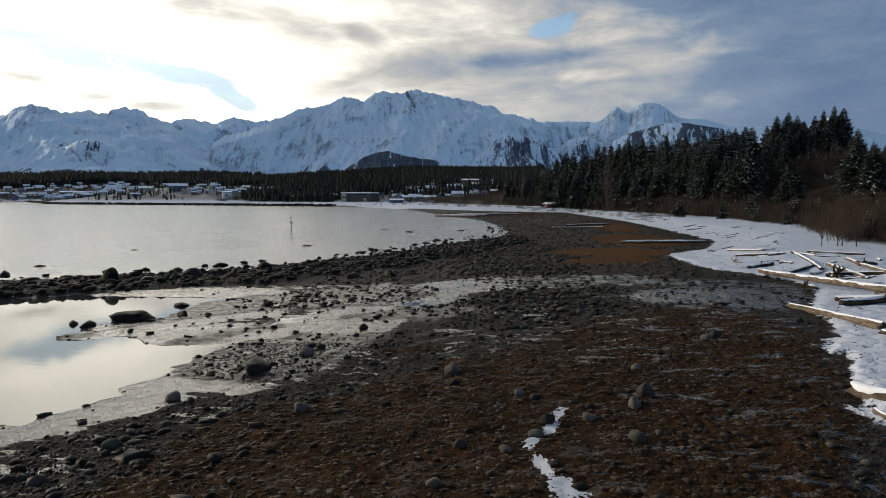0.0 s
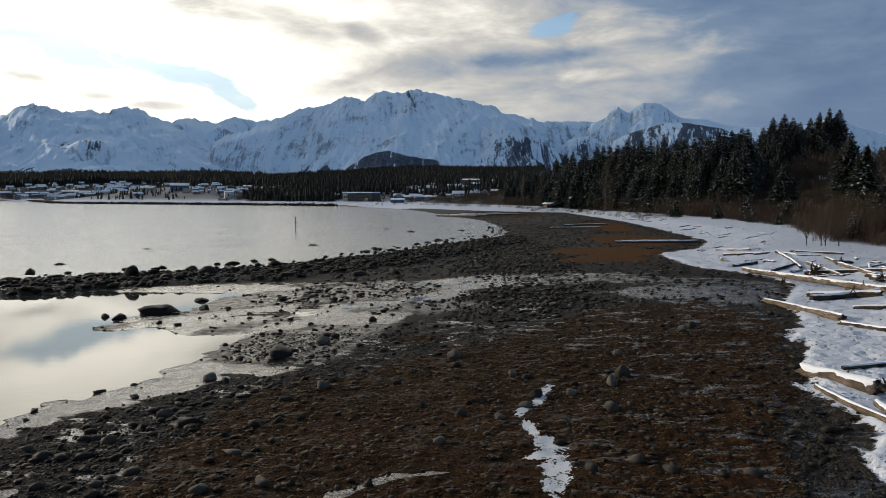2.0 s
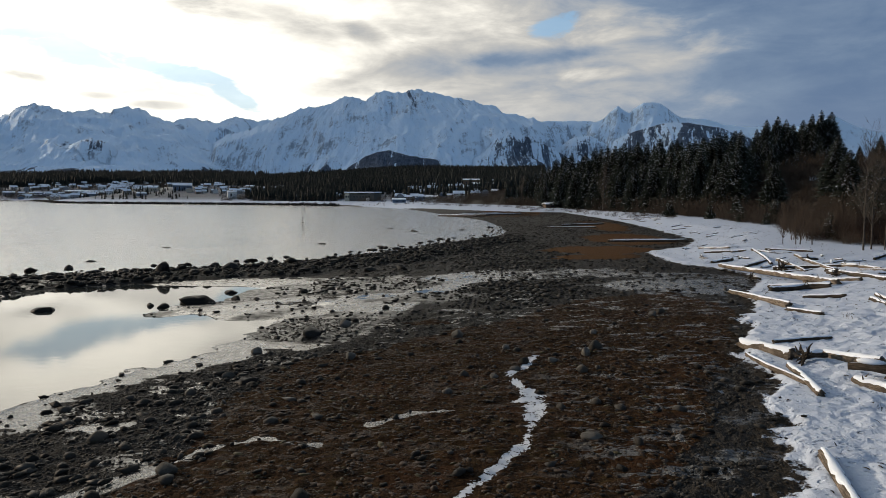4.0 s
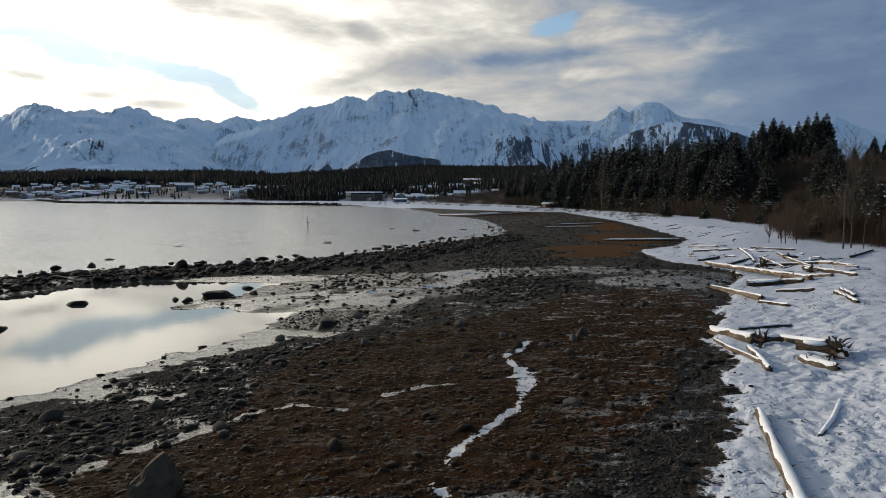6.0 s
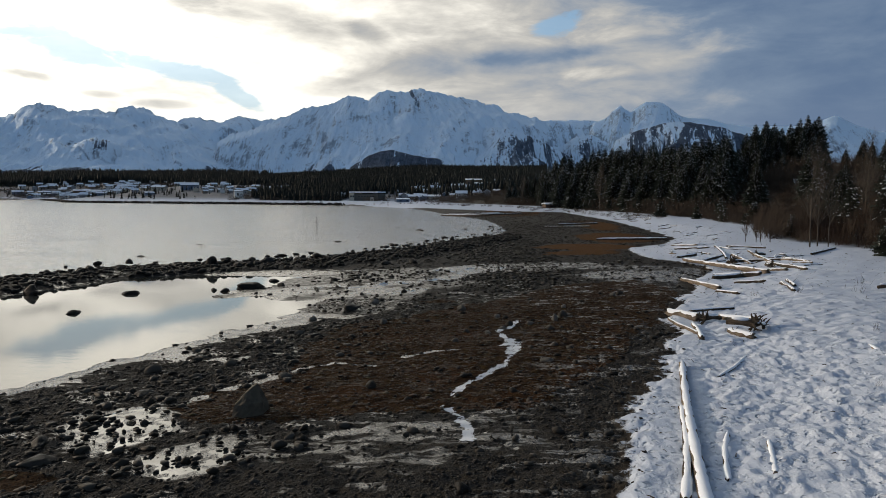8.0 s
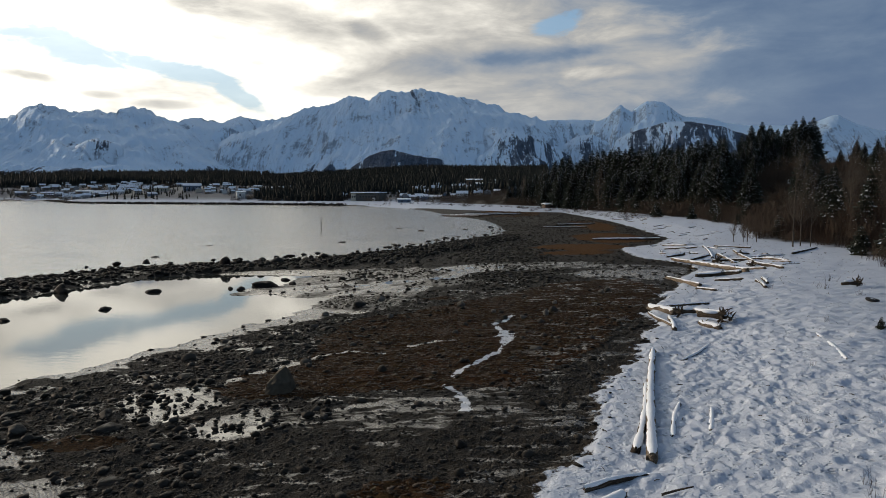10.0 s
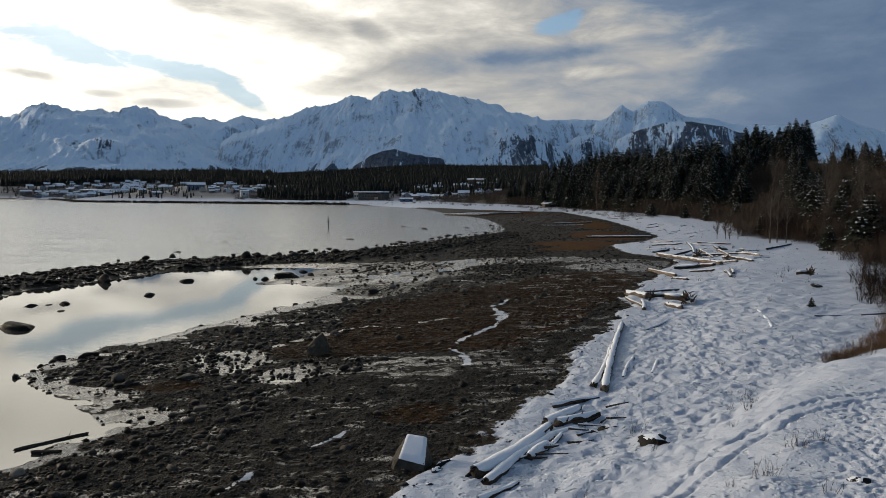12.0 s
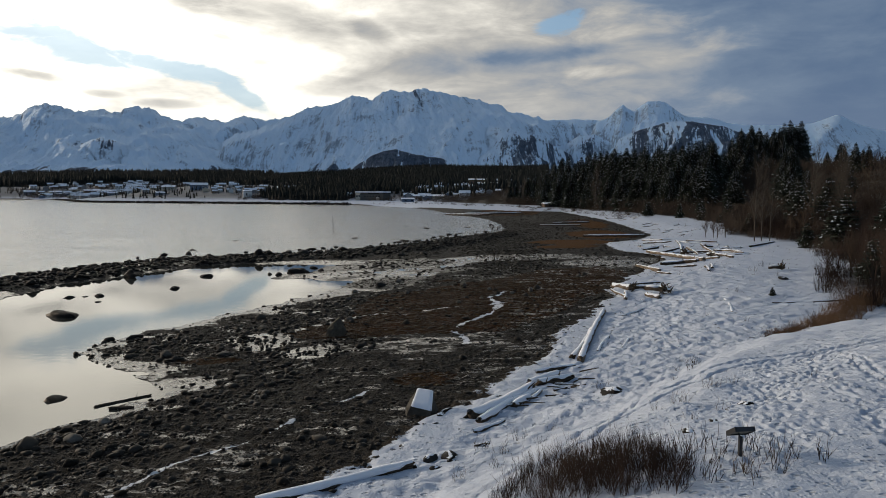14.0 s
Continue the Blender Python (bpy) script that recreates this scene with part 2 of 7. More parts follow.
    litter = g.mix(n_fine, (0.012, 0.010, 0.008), (0.052, 0.042, 0.031))
    color = g.mix(g.ramp(edge, -0.9, -0.1), color, litter)
    white = g.mix(n_mid, (0.40, 0.455, 0.55), (0.525, 0.568, 0.64))
    color, rough = g.mix(sm, color, white), g.mixf(sm, rough, 0.6)
    # small pits, some filled, and a soft wind crust
    pit = g.cells(g.scaled(p, (0.75, 1.2, 1.0)), 3.7)
    chosen = g.ramp(g.node("ShaderNodeSeparateColor", pit.outputs["Color"]).outputs[0], 0.45, 0.55)
    pits = g.mixf(chosen, 1.0, g.ramp(pit.outputs["Distance"], 0.14, 0.36))
    pit2 = g.cells(p, 8.0)
    pits2 = g.mixf(g.ramp(g.node("ShaderNodeSeparateColor", pit2.outputs["Color"]).outputs[0], 0.6, 0.7), 1.0, g.ramp(pit2.outputs["Distance"], 0.12, 0.45))
    trod = g.math("MULTIPLY", g.ramp(n_big, 0.40, 0.56, 0.35, 1.0), g.attr("trod"))
    dents = g.math("ADD", g.math("MULTIPLY", trod, g.math("ADD", pits, g.math("MULTIPLY", pits2, 0.25))), g.math("ADD", g.math("MULTIPLY", n_mid, 0.55), g.math("MULTIPLY", n_fine, 0.22)))
    h = g.mixf(sm, h, dents)
    surface(g, color, rough, h, g.mixf(sm, 0.9, 1.0), g.mixf(sm, 0.08, 0.12), gloss=g.math("MULTIPLY", g.mixf(g.math("MAXIMUM", film, g.math("MULTIPLY", silt, g.ramp(n_mid, 0.3, 0.7, 0.75, 0.2))), 0.012, 0.43), g.math("SUBTRACT", 1.0, g.math("MULTIPLY", sm, 0.8))))
    return m


def water_material():
    m, g = material("sea_water")
    p = place(g)
    calm = g.attr("calm")
    a = g.noise(g.scaled(p, (1.0, 2.2, 1.0)), 0.9, 4, 0.6, 0.3)
    b = g.noise(g.scaled(p, (0.5, 1.3, 1.0)), 0.09, 4, 0.6, 0.6)
    c = g.noise(g.scaled(p, (1.0, 1.6, 1.0)), 3.4, 3, 0.6, 0.2)
    h = g.math("ADD", g.math("MULTIPLY", a, 0.7), g.math("MULTIPLY", c, 0.22))
    amp = g.mixf(calm, g.ramp(b, 0.3, 0.7, 0.3, 0.75), 0.012)
    # the open bay's pale base colour stands in for reflected sky sheen
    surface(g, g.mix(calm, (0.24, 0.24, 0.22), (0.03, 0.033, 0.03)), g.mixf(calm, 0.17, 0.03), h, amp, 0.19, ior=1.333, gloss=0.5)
    return m


def stone_material(name="sea_stone", lo=(0.007, 0.0064, 0.0056), hi=(0.050, 0.046, 0.040), wet=0.5):
    m, g = material(name)
    p = local(g)
    r = g.node("ShaderNodeNewGeometry").outputs["Random Per Island"]
    k = g.math("FRACT", g.math("ADD", pick(g), r))
    n, f = g.noise(p, 3.0, 6, 0.65), g.noise(p, 14.0, 4, 0.6)
    color = g.mix(g.math("POWER", k, 1.8), lo, hi)
    color = g.mix(g.ramp(n, 0.35, 0.7, 0, 0.6), color, g.mix(k, (0.014, 0.011, 0.007), (0.046, 0.040, 0.032)))
    color = g.mix(g.ramp(f, 0.6, 0.7, 0, 0.35), color, (0.075, 0.073, 0.068))
    surface(g, color, g.ramp(n, 0.3, 0.7, wet, 0.8), g.math("ADD", n, g.math("MULTIPLY", f, 0.4)), 0.6, 0.04, gloss=0.08)
    return m


def plain_material(name, color, rough=0.7, grain=20.0, spread=0.25, bump=0.25, metal=0.0, stretch=(1, 1, 1)):
    m, g = material(name)
    p = g.scaled(local(g), stretch)
    n, f = g.noise(p, grain, 5, 0.6), g.noise(p, grain * 0.13, 4, 0.6)
    dim = tuple(c * (1 - spread) for c in color)
    bright = tuple(min(1, c * (1 + spread)) for c in color)
    c = g.mix(n, dim, bright)
    c = g.mix(g.ramp(f, 0.4, 0.7, 0, 0.6), c, tuple(c2 * (1 - spread * 0.8) for c2 in color))
    surface(g, c, rough, n, bump, 0.02, metal, gloss=0.5 if rough < 0.5 else 0.2)
    return m


def snow_material():
    m, g = material("fresh_snow")
    p = place(g)
    n, f = g.noise(p, 5.0, 5, 0.6), g.noise(p, 30.0, 3)
    surface(g, g.mix(n, (0.66, 0.71, 0.78), (0.78, 0.81, 0.85)), 0.6, g.math("ADD", n, g.math("MULTIPLY", f, 0.3)), 0.5, 0.05)
    return m


def wood_material(name, lo, hi):
    m, g = material(name)
    p = local(g)
    grain = g.ramp(g.noise(g.scaled(p, (1.0, 9.0, 9.0)), 2.2, 6, 0.7, 0.3), 0.34, 0.66)
    patch = g.noise(p, 0.9, 4)
    k = pick(g)
    c = g.mix(grain, lo, hi)
    c = g.mix(g.ramp(patch, 0.45, 0.7, 0, 0.7), c, tuple(0.4 * v for v in lo))
    c = g.mix(g.math("MULTIPLY", k, 0.35), c, tuple(0.5 * (a + b) * 0.7 for a, b in zip(lo, hi)))
    surface(g, c, 0.8, grain, 0.8, 0.05, gloss=0.1)
    return m


def needle_material(name="spruce_needles", lo=(0.012, 0.016, 0.013), hi=(0.056, 0.066, 0.050)):
    m, g = material(name)
    p = place(g)
    n, f = g.noise(p, 0.5, 3), g.noise(p, 4.0, 3)
    k = pick(g)
    c = g.mix(g.math("ADD", g.math("MULTIPLY", n, 0.5), g.math("MULTIPLY", f, 0.5)), lo, hi)
    c = g.mix(g.math("MULTIPLY", k, 0.5), c, tuple(0.5 * (a + b) for a, b in zip(lo, hi)))
    surface(g, c, 0.8, gloss=0.1)
    return m


def mountain_material():
    m, g = material("hazed_mountain_snow_and_rock")
    p = place(g)
    wood, steep, low = g.attr("wood"), g.attr("steep"), g.attr("low")
    flow = g.node("ShaderNodeCombineXYZ", g.attr("along"), g.attr("down"), 0.0).outputs[0]
    n1, n2 = g.noise(p, 0.006, 6, 0.6), g.noise(p, 0.05, 7, 0.72)
    # gullies and ribs that run down the faces, at three widths
    gully = g.noise(g.scaled(flow, (0.9, 5.0, 1.0)), 1.0, 6, 0.62, 0.5)
    fine = g.noise(g.scaled(flow, (4.5, 16.0, 1.0)), 1.0, 7, 0.7, 0.6)
    band = g.noise(g.scaled(flow, (1.2, 42.0, 1.0)), 1.0, 6, 0.7, 0.8)
    speck = g.noise(g.scaled(p, (1, 1, 0.6)), 0.075, 6, 0.75, 0.5)
    rock = g.math("ADD", g.math("MULTIPLY", steep, 0.26), g.math("ADD", g.math("MULTIPLY", gully, 0.30), g.math("ADD", g.math("MULTIPLY", fine, 0.45), g.math("ADD", g.math("MULTIPLY", band, 0.3), g.math("MULTIPLY", speck, 0.5)))))
    rock = g.math("ADD", rock, g.math("MULTIPLY", g.math("SUBTRACT", n1, 0.5), 0.5))
    rockm = g.ramp(rock, 0.93, 1.08)
    # haze of distance put into the colour: snow, rock and woods tinted blue
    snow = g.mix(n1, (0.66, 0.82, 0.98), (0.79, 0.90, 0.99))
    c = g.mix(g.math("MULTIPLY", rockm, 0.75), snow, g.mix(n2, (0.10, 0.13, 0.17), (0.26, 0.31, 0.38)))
    tall = g.math("ADD", g.math("MULTIPLY", g.math("SUBTRACT", fine, 0.5), 1.5), g.math("ADD", g.math("MULTIPLY", g.math("SUBTRACT", gully, 0.5), 2.4), g.math("MULTIPLY", g.math("SUBTRACT", speck, 0.5), 1.0)))
    wm = g.math("MAXIMUM", g.ramp(g.math("ADD", wood, tall), 0.46, 0.62), g.ramp(g.math("ADD", low, g.math("ADD", tall, g.math("MULTIPLY", g.math("SUBTRACT", n1, 0.5), 2.2))), 0.72, 0.84))
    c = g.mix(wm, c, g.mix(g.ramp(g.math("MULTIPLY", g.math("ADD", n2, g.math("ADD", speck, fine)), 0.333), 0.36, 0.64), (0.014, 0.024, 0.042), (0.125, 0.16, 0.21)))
    surface(g, c, 0.8, g.math("ADD", g.math("MULTIPLY", gully, 0.8), g.math("ADD", fine, g.math("MULTIPLY", n2, 0.25))), 0.7, 11.0, gloss=0.08)
    return m


M_GROUND = ground_material()
M_WATER = water_material()
M_SNOW = snow_material()
M_STONE = stone_material()
M_BOULDER = stone_material("dark_boulder", (0.006, 0.0058, 0.0055), (0.026, 0.025, 0.023), 0.45)
M_SPIT = stone_material("black_spit_stone", (0.005, 0.005, 0.005), (0.022, 0.021, 0.019), 0.6)
M_SPLIT = stone_material("split_stone", (0.040, 0.034, 0.025), (0.125, 0.106, 0.078), 0.7)
M_SLAB = stone_material("brown_slab", (0.024, 0.022, 0.018), (0.068, 0.061, 0.05), 0.7)
M_PALE = stone_material("pale_boulder", (0.06, 0.056, 0.048), (0.175, 0.162, 0.14), 0.7)
M_BLEACH = wood_material("bleached_driftwood", (0.085, 0.066, 0.048), (0.32, 0.26, 0.20))
M_DARKWOOD = wood_material("dark_driftwood", (0.035, 0.027, 0.02), (0.12, 0.095, 0.07))
M_BARK = wood_material("tree_bark", (0.03, 0.025, 0.02), (0.10, 0.085, 0.07))
M_ALDER = wood_material("alder_bark", (0.05, 0.041, 0.033), (0.125, 0.108, 0.09))
M_TWIG = plain_material("brown_twigs", (0.052, 0.037, 0.026), 0.8, 3.0, 0.5, 0.0)
M_TWIG_RED = plain_material("rusty_stems", (0.105, 0.062, 0.034), 0.8, 3.0, 0.5, 0.0)
M_TWIG_DARK = plain_material("dark_bush_stems", (0.038, 0.023, 0.016), 0.8, 3.0, 0.5, 0.0)
M_NEEDLE = needle_material()
M_FAR_NEEDLE = needle_material("far_spruce_needles", (0.008, 0.010, 0.009), (0.022, 0.024, 0.020))
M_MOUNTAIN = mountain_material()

# ---- the lie of the land ----
def fade(a, b, v):
    s = np.clip((np.asarray(v, float) - a) / (b - a), 0, 1)
    return s * s * (3 - 2 * s)


_rng = np.random.RandomState(7)
_TABLE = _rng.rand(256, 256)


def vnoise(x, y):
    """Smooth noise from 0 to 1 with cells one unit wide."""
    x, y = np.asarray(x, float), np.asarray(y, float)
    i, j = np.floor(x).astype(int), np.floor(y).astype(int)
    u, v = x - i, y - j
    u, v = u * u * (3 - 2 * u), v * v * (3 - 2 * v)
    i0, i1, j0, j1 = i % 256, (i + 1) % 256, j % 256, (j + 1) % 256
    return (_TABLE[i0, j0] * (1 - u) + _TABLE[i1, j0] * u) * (1 - v) + (_TABLE[i0, j1] * (1 - u) + _TABLE[i1, j1] * u) * v


def fbm(x, y, octaves=4, gain=0.5):
    total, amp, norm = 0.0, 1.0, 0.0
    for k in range(octaves):
        total = total + amp * vnoise(x * 2**k + 17.3 * k, y * 2**k - 9.1 * k)
        norm, amp = norm + amp, amp * gain
    return total / norm


def edge_distance(x, y, line):
    """The distance to a polyline."""
    best = np.full(np.shape(x), 1e9)
    for (ax, ay), (bx, by) in zip(line[:-1], line[1:]):
        dx, dy = bx - ax, by - ay
        s = np.clip(((x - ax) * dx + (y - ay) * dy) / (dx * dx + dy * dy + 1e-9), 0, 1)
        best = np.minimum(best, np.hypot(x - ax - s * dx, y - ay - s * dy))
    return best


def inside(x, y, ring):
    """Signed distance to a closed outline: positive within."""
    odd = np.zeros(np.shape(x), bool)
    for (ax, ay), (bx, by) in zip(ring, ring[1:] + ring[:1]):
        cross = (ay > y) != (by > y)
        odd ^= cross & (x < (bx - ax) * (y - ay) / (by - ay + 1e-12) + ax)
    return np.where(odd, 1, -1) * edge_distance(x, y, ring + ring[:1])


# the tide line: the lagoon's beach, the sand bar, the stony spit and the bay's shore up to the far town
LAND = [(-40, -90), (-24, -40), (-19.5, -20), (-18.6, -14.7), (-16.3, -12.5), (-16.3, -10.5), (-19.5, -8), (-24, -6.2), (-27.8, -3.7),
        (-27.6, -1.1), (-26.3, 2.8), (-25.0, 8.6), (-23, 13.5), (-21.3, 18.5), (-18.6, 24), (-17.4, 28), (-17.5, 32), (-17.3, 36.5), (-22, 36.6), (-27.8, 37.2),
        (-29, 41), (-26, 44), (-22, 47), (-24, 53), (-38, 54), (-46, 50), (-48.5, 37), (-51.5, 28), (-50, 17), (-56, 0), (-72, -25),
        (-84, -12), (-67, 18), (-62, 32), (-59.5, 45), (-52, 60), (-40, 67), (-30, 76), (-23, 88), (-17, 100), (-14, 112), (-3, 135),
        (0, 157)]
LAND += [(-0.5, 185), (-8, 247), (-30, 320), (-55, 420), (-88, 520), (-147, 590), (-272, 634), (-460, 678), (-500, 700), (-683, 919),
         (-860, 1000), (-4900, 1100), (-4900, 4900), (4900, 4900), (4900, -4900), (-40, -4900)]
# the lower edge of the snow
SNOW = [(-16, -90), (-10, -40), (-5.2, -26), (-4, -23.5), (-1.4, -17.3), (1.2, -11.7), (4.0, -5.2), (5.0, 0), (7.2, 5.4), (8.9, 9), (9.6, 12),
        (11.2, 17.7), (12.1, 23.5), (13.8, 28), (15.6, 33), (17.6, 38), (20, 45), (24, 53), (25.5, 60), (23.5, 66), (20.5, 74), (20, 84),
        (22, 90), (28, 97), (36, 117), (37, 146), (38, 214), (30, 328), (8, 336), (-32, 388), (-82, 484), (-145, 597), (-270, 641)]
SNOW += [(-458, 685), (-498, 707), (-679, 927), (-860, 1008), (-4900, 1110), (-4900, 4900), (4900, 4900), (4900, -4900), (-16, -4900)]
# the foot of the wooded slope, and of the bank with the footpath
SLOPE = [(70, -140), (46, -60), (33, -25), (28, -6), (26, 7), (27.6, 14), (31.5, 24.5), (37, 34), (45.3, 55), (48, 69), (45.4, 80), (44, 92), (51, 112), (60, 145), (62, 195), (56, 250), (46, 320),
         (24, 400), (-40, 520), (-100, 625), (-260, 690), (-470, 718), (-560, 765), (-710, 965), (-4900, 1180), (-4900, 4900), (4900, 4900), (4900, -140)]
BANK = [(-14, -50), (-4, -33.5), (0, -27.6), (2, -25), (4.3, -22), (7.2, -18.3), (11.7, -12.4), (16, -8.2), (20, -5.2), (26, -2), (34, 0.5), (60, 3), (120, 11)]
BANK_SIDE = BANK + [(120, -200), (-14, -200)]
SPIT = [(-78, -20), (-64, 8), (-57, 26), (-54, 42), (-47, 55), (-38, 61), (-28, 67), (-19, 80), (-12, 95), (-6, 115), (0, 135)]
# thin tongues of ice in the gravel: a line and its half width
ICE = [([(1.3, 23.6), (0.9, 22.4), (0.5, 21.2), (-0.15, 19.8), (0.2, 18.2), (0.5, 16.8)], 0.17), ([(0.5, 16.8), (0.8, 14.6), (0.6, 12)], 0.40), ([(0.6, 12), (0.3, 10.4), (-0.45, 8.6), (-1.25, 7.2), (-2.14, 4.5)], 0.19),
       ([(-2.46, 2.6), (-1.53, 1.2), (-1.12, -0.15), (-1.09, -1.4)], 0.20), ([(-11.6, -25.4), (-10.9, -22), (-9.25, -20.2), (-8.75, -19.7)], 0.09),
       ([(-8.2, -18.6), (-7.8, -16.8)], 0.09), ([(-6.45, -14.1), (-5.4, -12.4)], 0.12)]
PUDDLES = [([(-14.4, 3.4), (-13.3, 5.9), (-12.0, 7.5), (-10.9, 9.4)], 0.32), ([(-10.9, 9.6), (-9.2, 10.7), (-7.0, 10.0)], 0.22), ([(-17.5, 11.7), (-15.7, 11.7), (-15.0, 12.2)], 0.35), ([(-5.5, 12.5), (-4.1, 13.7), (-2.4, 14.0)], 0.18), ([(-7, -1), (-4, 0.5), (-2, 0.2)], 0.28)]

# weed-covered ground: centre, half lengths
WEED = [(15, 95, 10, 12), (24, 125, 9, 22), (12, 82, 7, 5), (-5.8, 34, 1.7, 1.2), (-17, -5.2, 2.3, 1.0), (-2.6, -10.5, 2.4, 2.0), (-1, -17, 3, 3), (28, 190, 7, 40), (2, 330, 20, 60)]
# the broad mat of brown weed
MAT = [(-13.4, 0.3), (-14.2, 3.2), (-13.4, 6.1), (-11.2, 9.5), (-12.4, 14), (-13.0, 20), (-11.5, 24), (-7.4, 26), (-4, 31), (0, 35), (6, 44), (14, 47), (17, 40), (13.5, 27), (10.8, 20), (7.5, 13), (3.4, 6), (1, 2.4), (-2, 1.8), (-5.6, 2.6), (-9, 0.6)]

# bars of rippled silt between the channels
BARS = [[(-27.6, 37.3), (-24.8, 41.4), (-20.7, 46.1), (-15.4, 48.8), (-10.3, 49.3), (-6.4, 54.7), (-12, 62), (-17.6, 57.4), (-23.4, 53.9), (-25.9, 51.9), (-26.2, 47.6), (-25.1, 41), (-26.9, 38.8)],
        [(-20.2, 36.0), (-18.0, 38.2), (-16.0, 40.9), (-16.5, 41.2), (-18.5, 39.0)], [(-18.1, 31.8), (-16.2, 36.4), (-12.9, 38.9), (-8.5, 38), (-10.4, 28.7), (-13.5, 28.0), (-15.9, 28.9)],
        [(-12, 44), (-6, 43.5), (-2, 48), (-8, 47.5)]]


def ground_masks(x, y, flat=False):
    """Height, and how far each spot is snow, wet mud, weed or gravel."""
    x, y = np.asarray(x, float), np.asarray(y, float)
    near = np.exp(-np.maximum(y - 60, 0) / 200)
    wob = (fbm(x * 0.33, y * 0.33, 4) - 0.5) * 2
    wob2 = (fbm(x * 1.3 + 50, y * 1.3, 3) - 0.5) * 2
    tide = inside(x, y, LAND) + (wob * 1.6 + wob2 * 0.35)
    snow = inside(x, y, SNOW) + wob * 0.9 + wob2 * 0.7
    slope = inside(x, y, SLOPE) + wob * 2.0
    bank = inside(x, y, BANK_SIDE) + wob * 0.6
    up = np.maximum(tide, 0)
    to_snow = np.maximum(-snow, 0)
    z = np.where(tide > 0, 1.15 * (up / (up + to_snow + 0.01)) ** 1.15, -0.9 * (1 - np.exp(tide * 0.07)))
    silt = fade(-1.2, 1.3, np.maximum.reduce([inside(x, y, ring) for ring in BARS]) + wob * 0.9 + wob2 * 0.5)
    z = np.maximum(z, -0.03) * (silt > 0.01) + z * (silt <= 0.01)
    z = z + 0.10 * fade(0, 1.2, tide) + 0.06 * silt
    # the snow field above the beach
    inner = np.maximum(snow, 0)
    z = z + np.where(snow > 0, 0.22 * fade(0, 0.7, snow) + 1.25 * fade(0.3, 12, inner) + 0.02 * np.minimum(np.maximum(inner - 12, 0), 30), 0)
    z = z + 1.0 * fade(-2.0, 1.9, bank) + 0.85 * fade(1.9, 8.0, bank)
    # wooded slopes on the right and behind the town
    rise = np.maximum(slope, 0)
    hill = 17 * fade(0, 75, rise) + 10 * fade(60, 220, rise) * (fbm(x * 0.006, y * 0.006, 3) * 1.2)
    townward = fade(420, 640, y)
    hill = hill * (1 - townward) + townward * (19 * fade(0, 180, rise) + 18 * fade(150, 480, rise) * (0.5 + fbm(x * 0.0035 + 3, y * 0.0035, 3)) + 19 * fade(400, 720, rise))
    z = z + hill + 0.5 * wob * fade(2, 30, rise)
    spit = (1 - fade(4.5, 7.5, edge_distance(x, y, SPIT) + wob * 2.0)) * fade(-0.5, 2, tide)
    z = z + 0.42 * spit
    base = z
    # small relief
    g = np.where(snow > 0, 0, 1.0)
    z = z + near * ((fbm(x * 0.9, y * 0.9, 4) - 0.5) * (0.20 * g * fade(0.5, 5, tide) + 0.18 * fade(0.4, 3, snow) * (1 - 0.6 * fade(-1, 2, bank))))
    z = z + near * g * fade(0.5, 4, tide) * (np.abs(fbm(x * 2.1 + 4, y * 2.9, 3) - 0.5) * 2 - 0.3) * 0.16
    z = z + near * fade(0.5, 3, snow) * (1 - 0.8 * fade(-1, 2, bank)) * (fbm(x * 2.2 + 9, y * 2.2, 3) - 0.5) * 0.26
    # material regions
    weed = np.zeros_like(x)
    for cx, cy, rx, ry in WEED:
        weed = np.maximum(weed, 1 - fade(0.55, 1.25, np.hypot((x - cx) / rx, (y - cy) / ry) + wob * 0.35 + wob2 * 0.15))
    weed = np.maximum(weed, fade(-0.9, 0.9, inside(x, y, MAT) + wob * 1.3 + wob2 * 0.5))
    flats = fade(-0.5, 0.5, tide) * (1 - fade(1.6, 4.2, (tide + wob * 1.6) / (1 + 1.2 * fade(18, 34, y)) / (0.42 + 0.58 * fade(3, 15, y)))) * (1 - fade(75, 110, y))
    channel = np.maximum(1 - fade(2.5, 6.5, edge_distance(x, y, [(-18, 32), (-15.5, 38), (-12, 46), (-8, 55), (-4, 61), (1, 62), (8, 64), (16, 60), (22, 57)]) + wob * 3), 1 - fade(1.2, 3.2, edge_distance(x, y, [(-13, 30), (-9.5, 40), (-7.5, 50)]) + wob * 2))
    bar = (1 - fade(4, 11, np.hypot((x + 15) / 1.5, (y - 55)))) * (1 - fade(2, 4, spit * 4))
    pools = np.maximum(1 - fade(1.2, 3.6, np.hypot(x + 15.7, (y - 0.6) / 1.4) + wob * 1.4), 1 - fade(1.0, 2.6, np.hypot((x + 11.3) / 1.1, y + 3.2) + wob * 1.2)) * 0.92
    mud2 = 1 - fade(1.8, 3.2, np.hypot((x + 19.3) / 1.3, (y + 11.2) / 0.95) + wob * 1.2)
    grey = 0.66 * (1 - fade(5, 10, np.hypot((x - 16) / 1.1, (y - 52) / 0.9) + wob * 3)) + 0.46 * (1 - fade(2, 4.5, np.hypot((x + 4.5) / 2.4, (y + 1.4) / 0.9) + wob * 2)) + 0.5 * (1 - fade(1.5, 4.0, np.hypot((x - 7) / 0.8, (y - 15) / 2.6) + wob * 2.5))
    wet = np.clip(np.maximum.reduce([flats * 0.85, channel * (0.8 - 0.3 * fade(-6, 4, x)), bar * 0.55, pools, mud2, grey]), 0, 1) * (1 - 0.85 * weed)
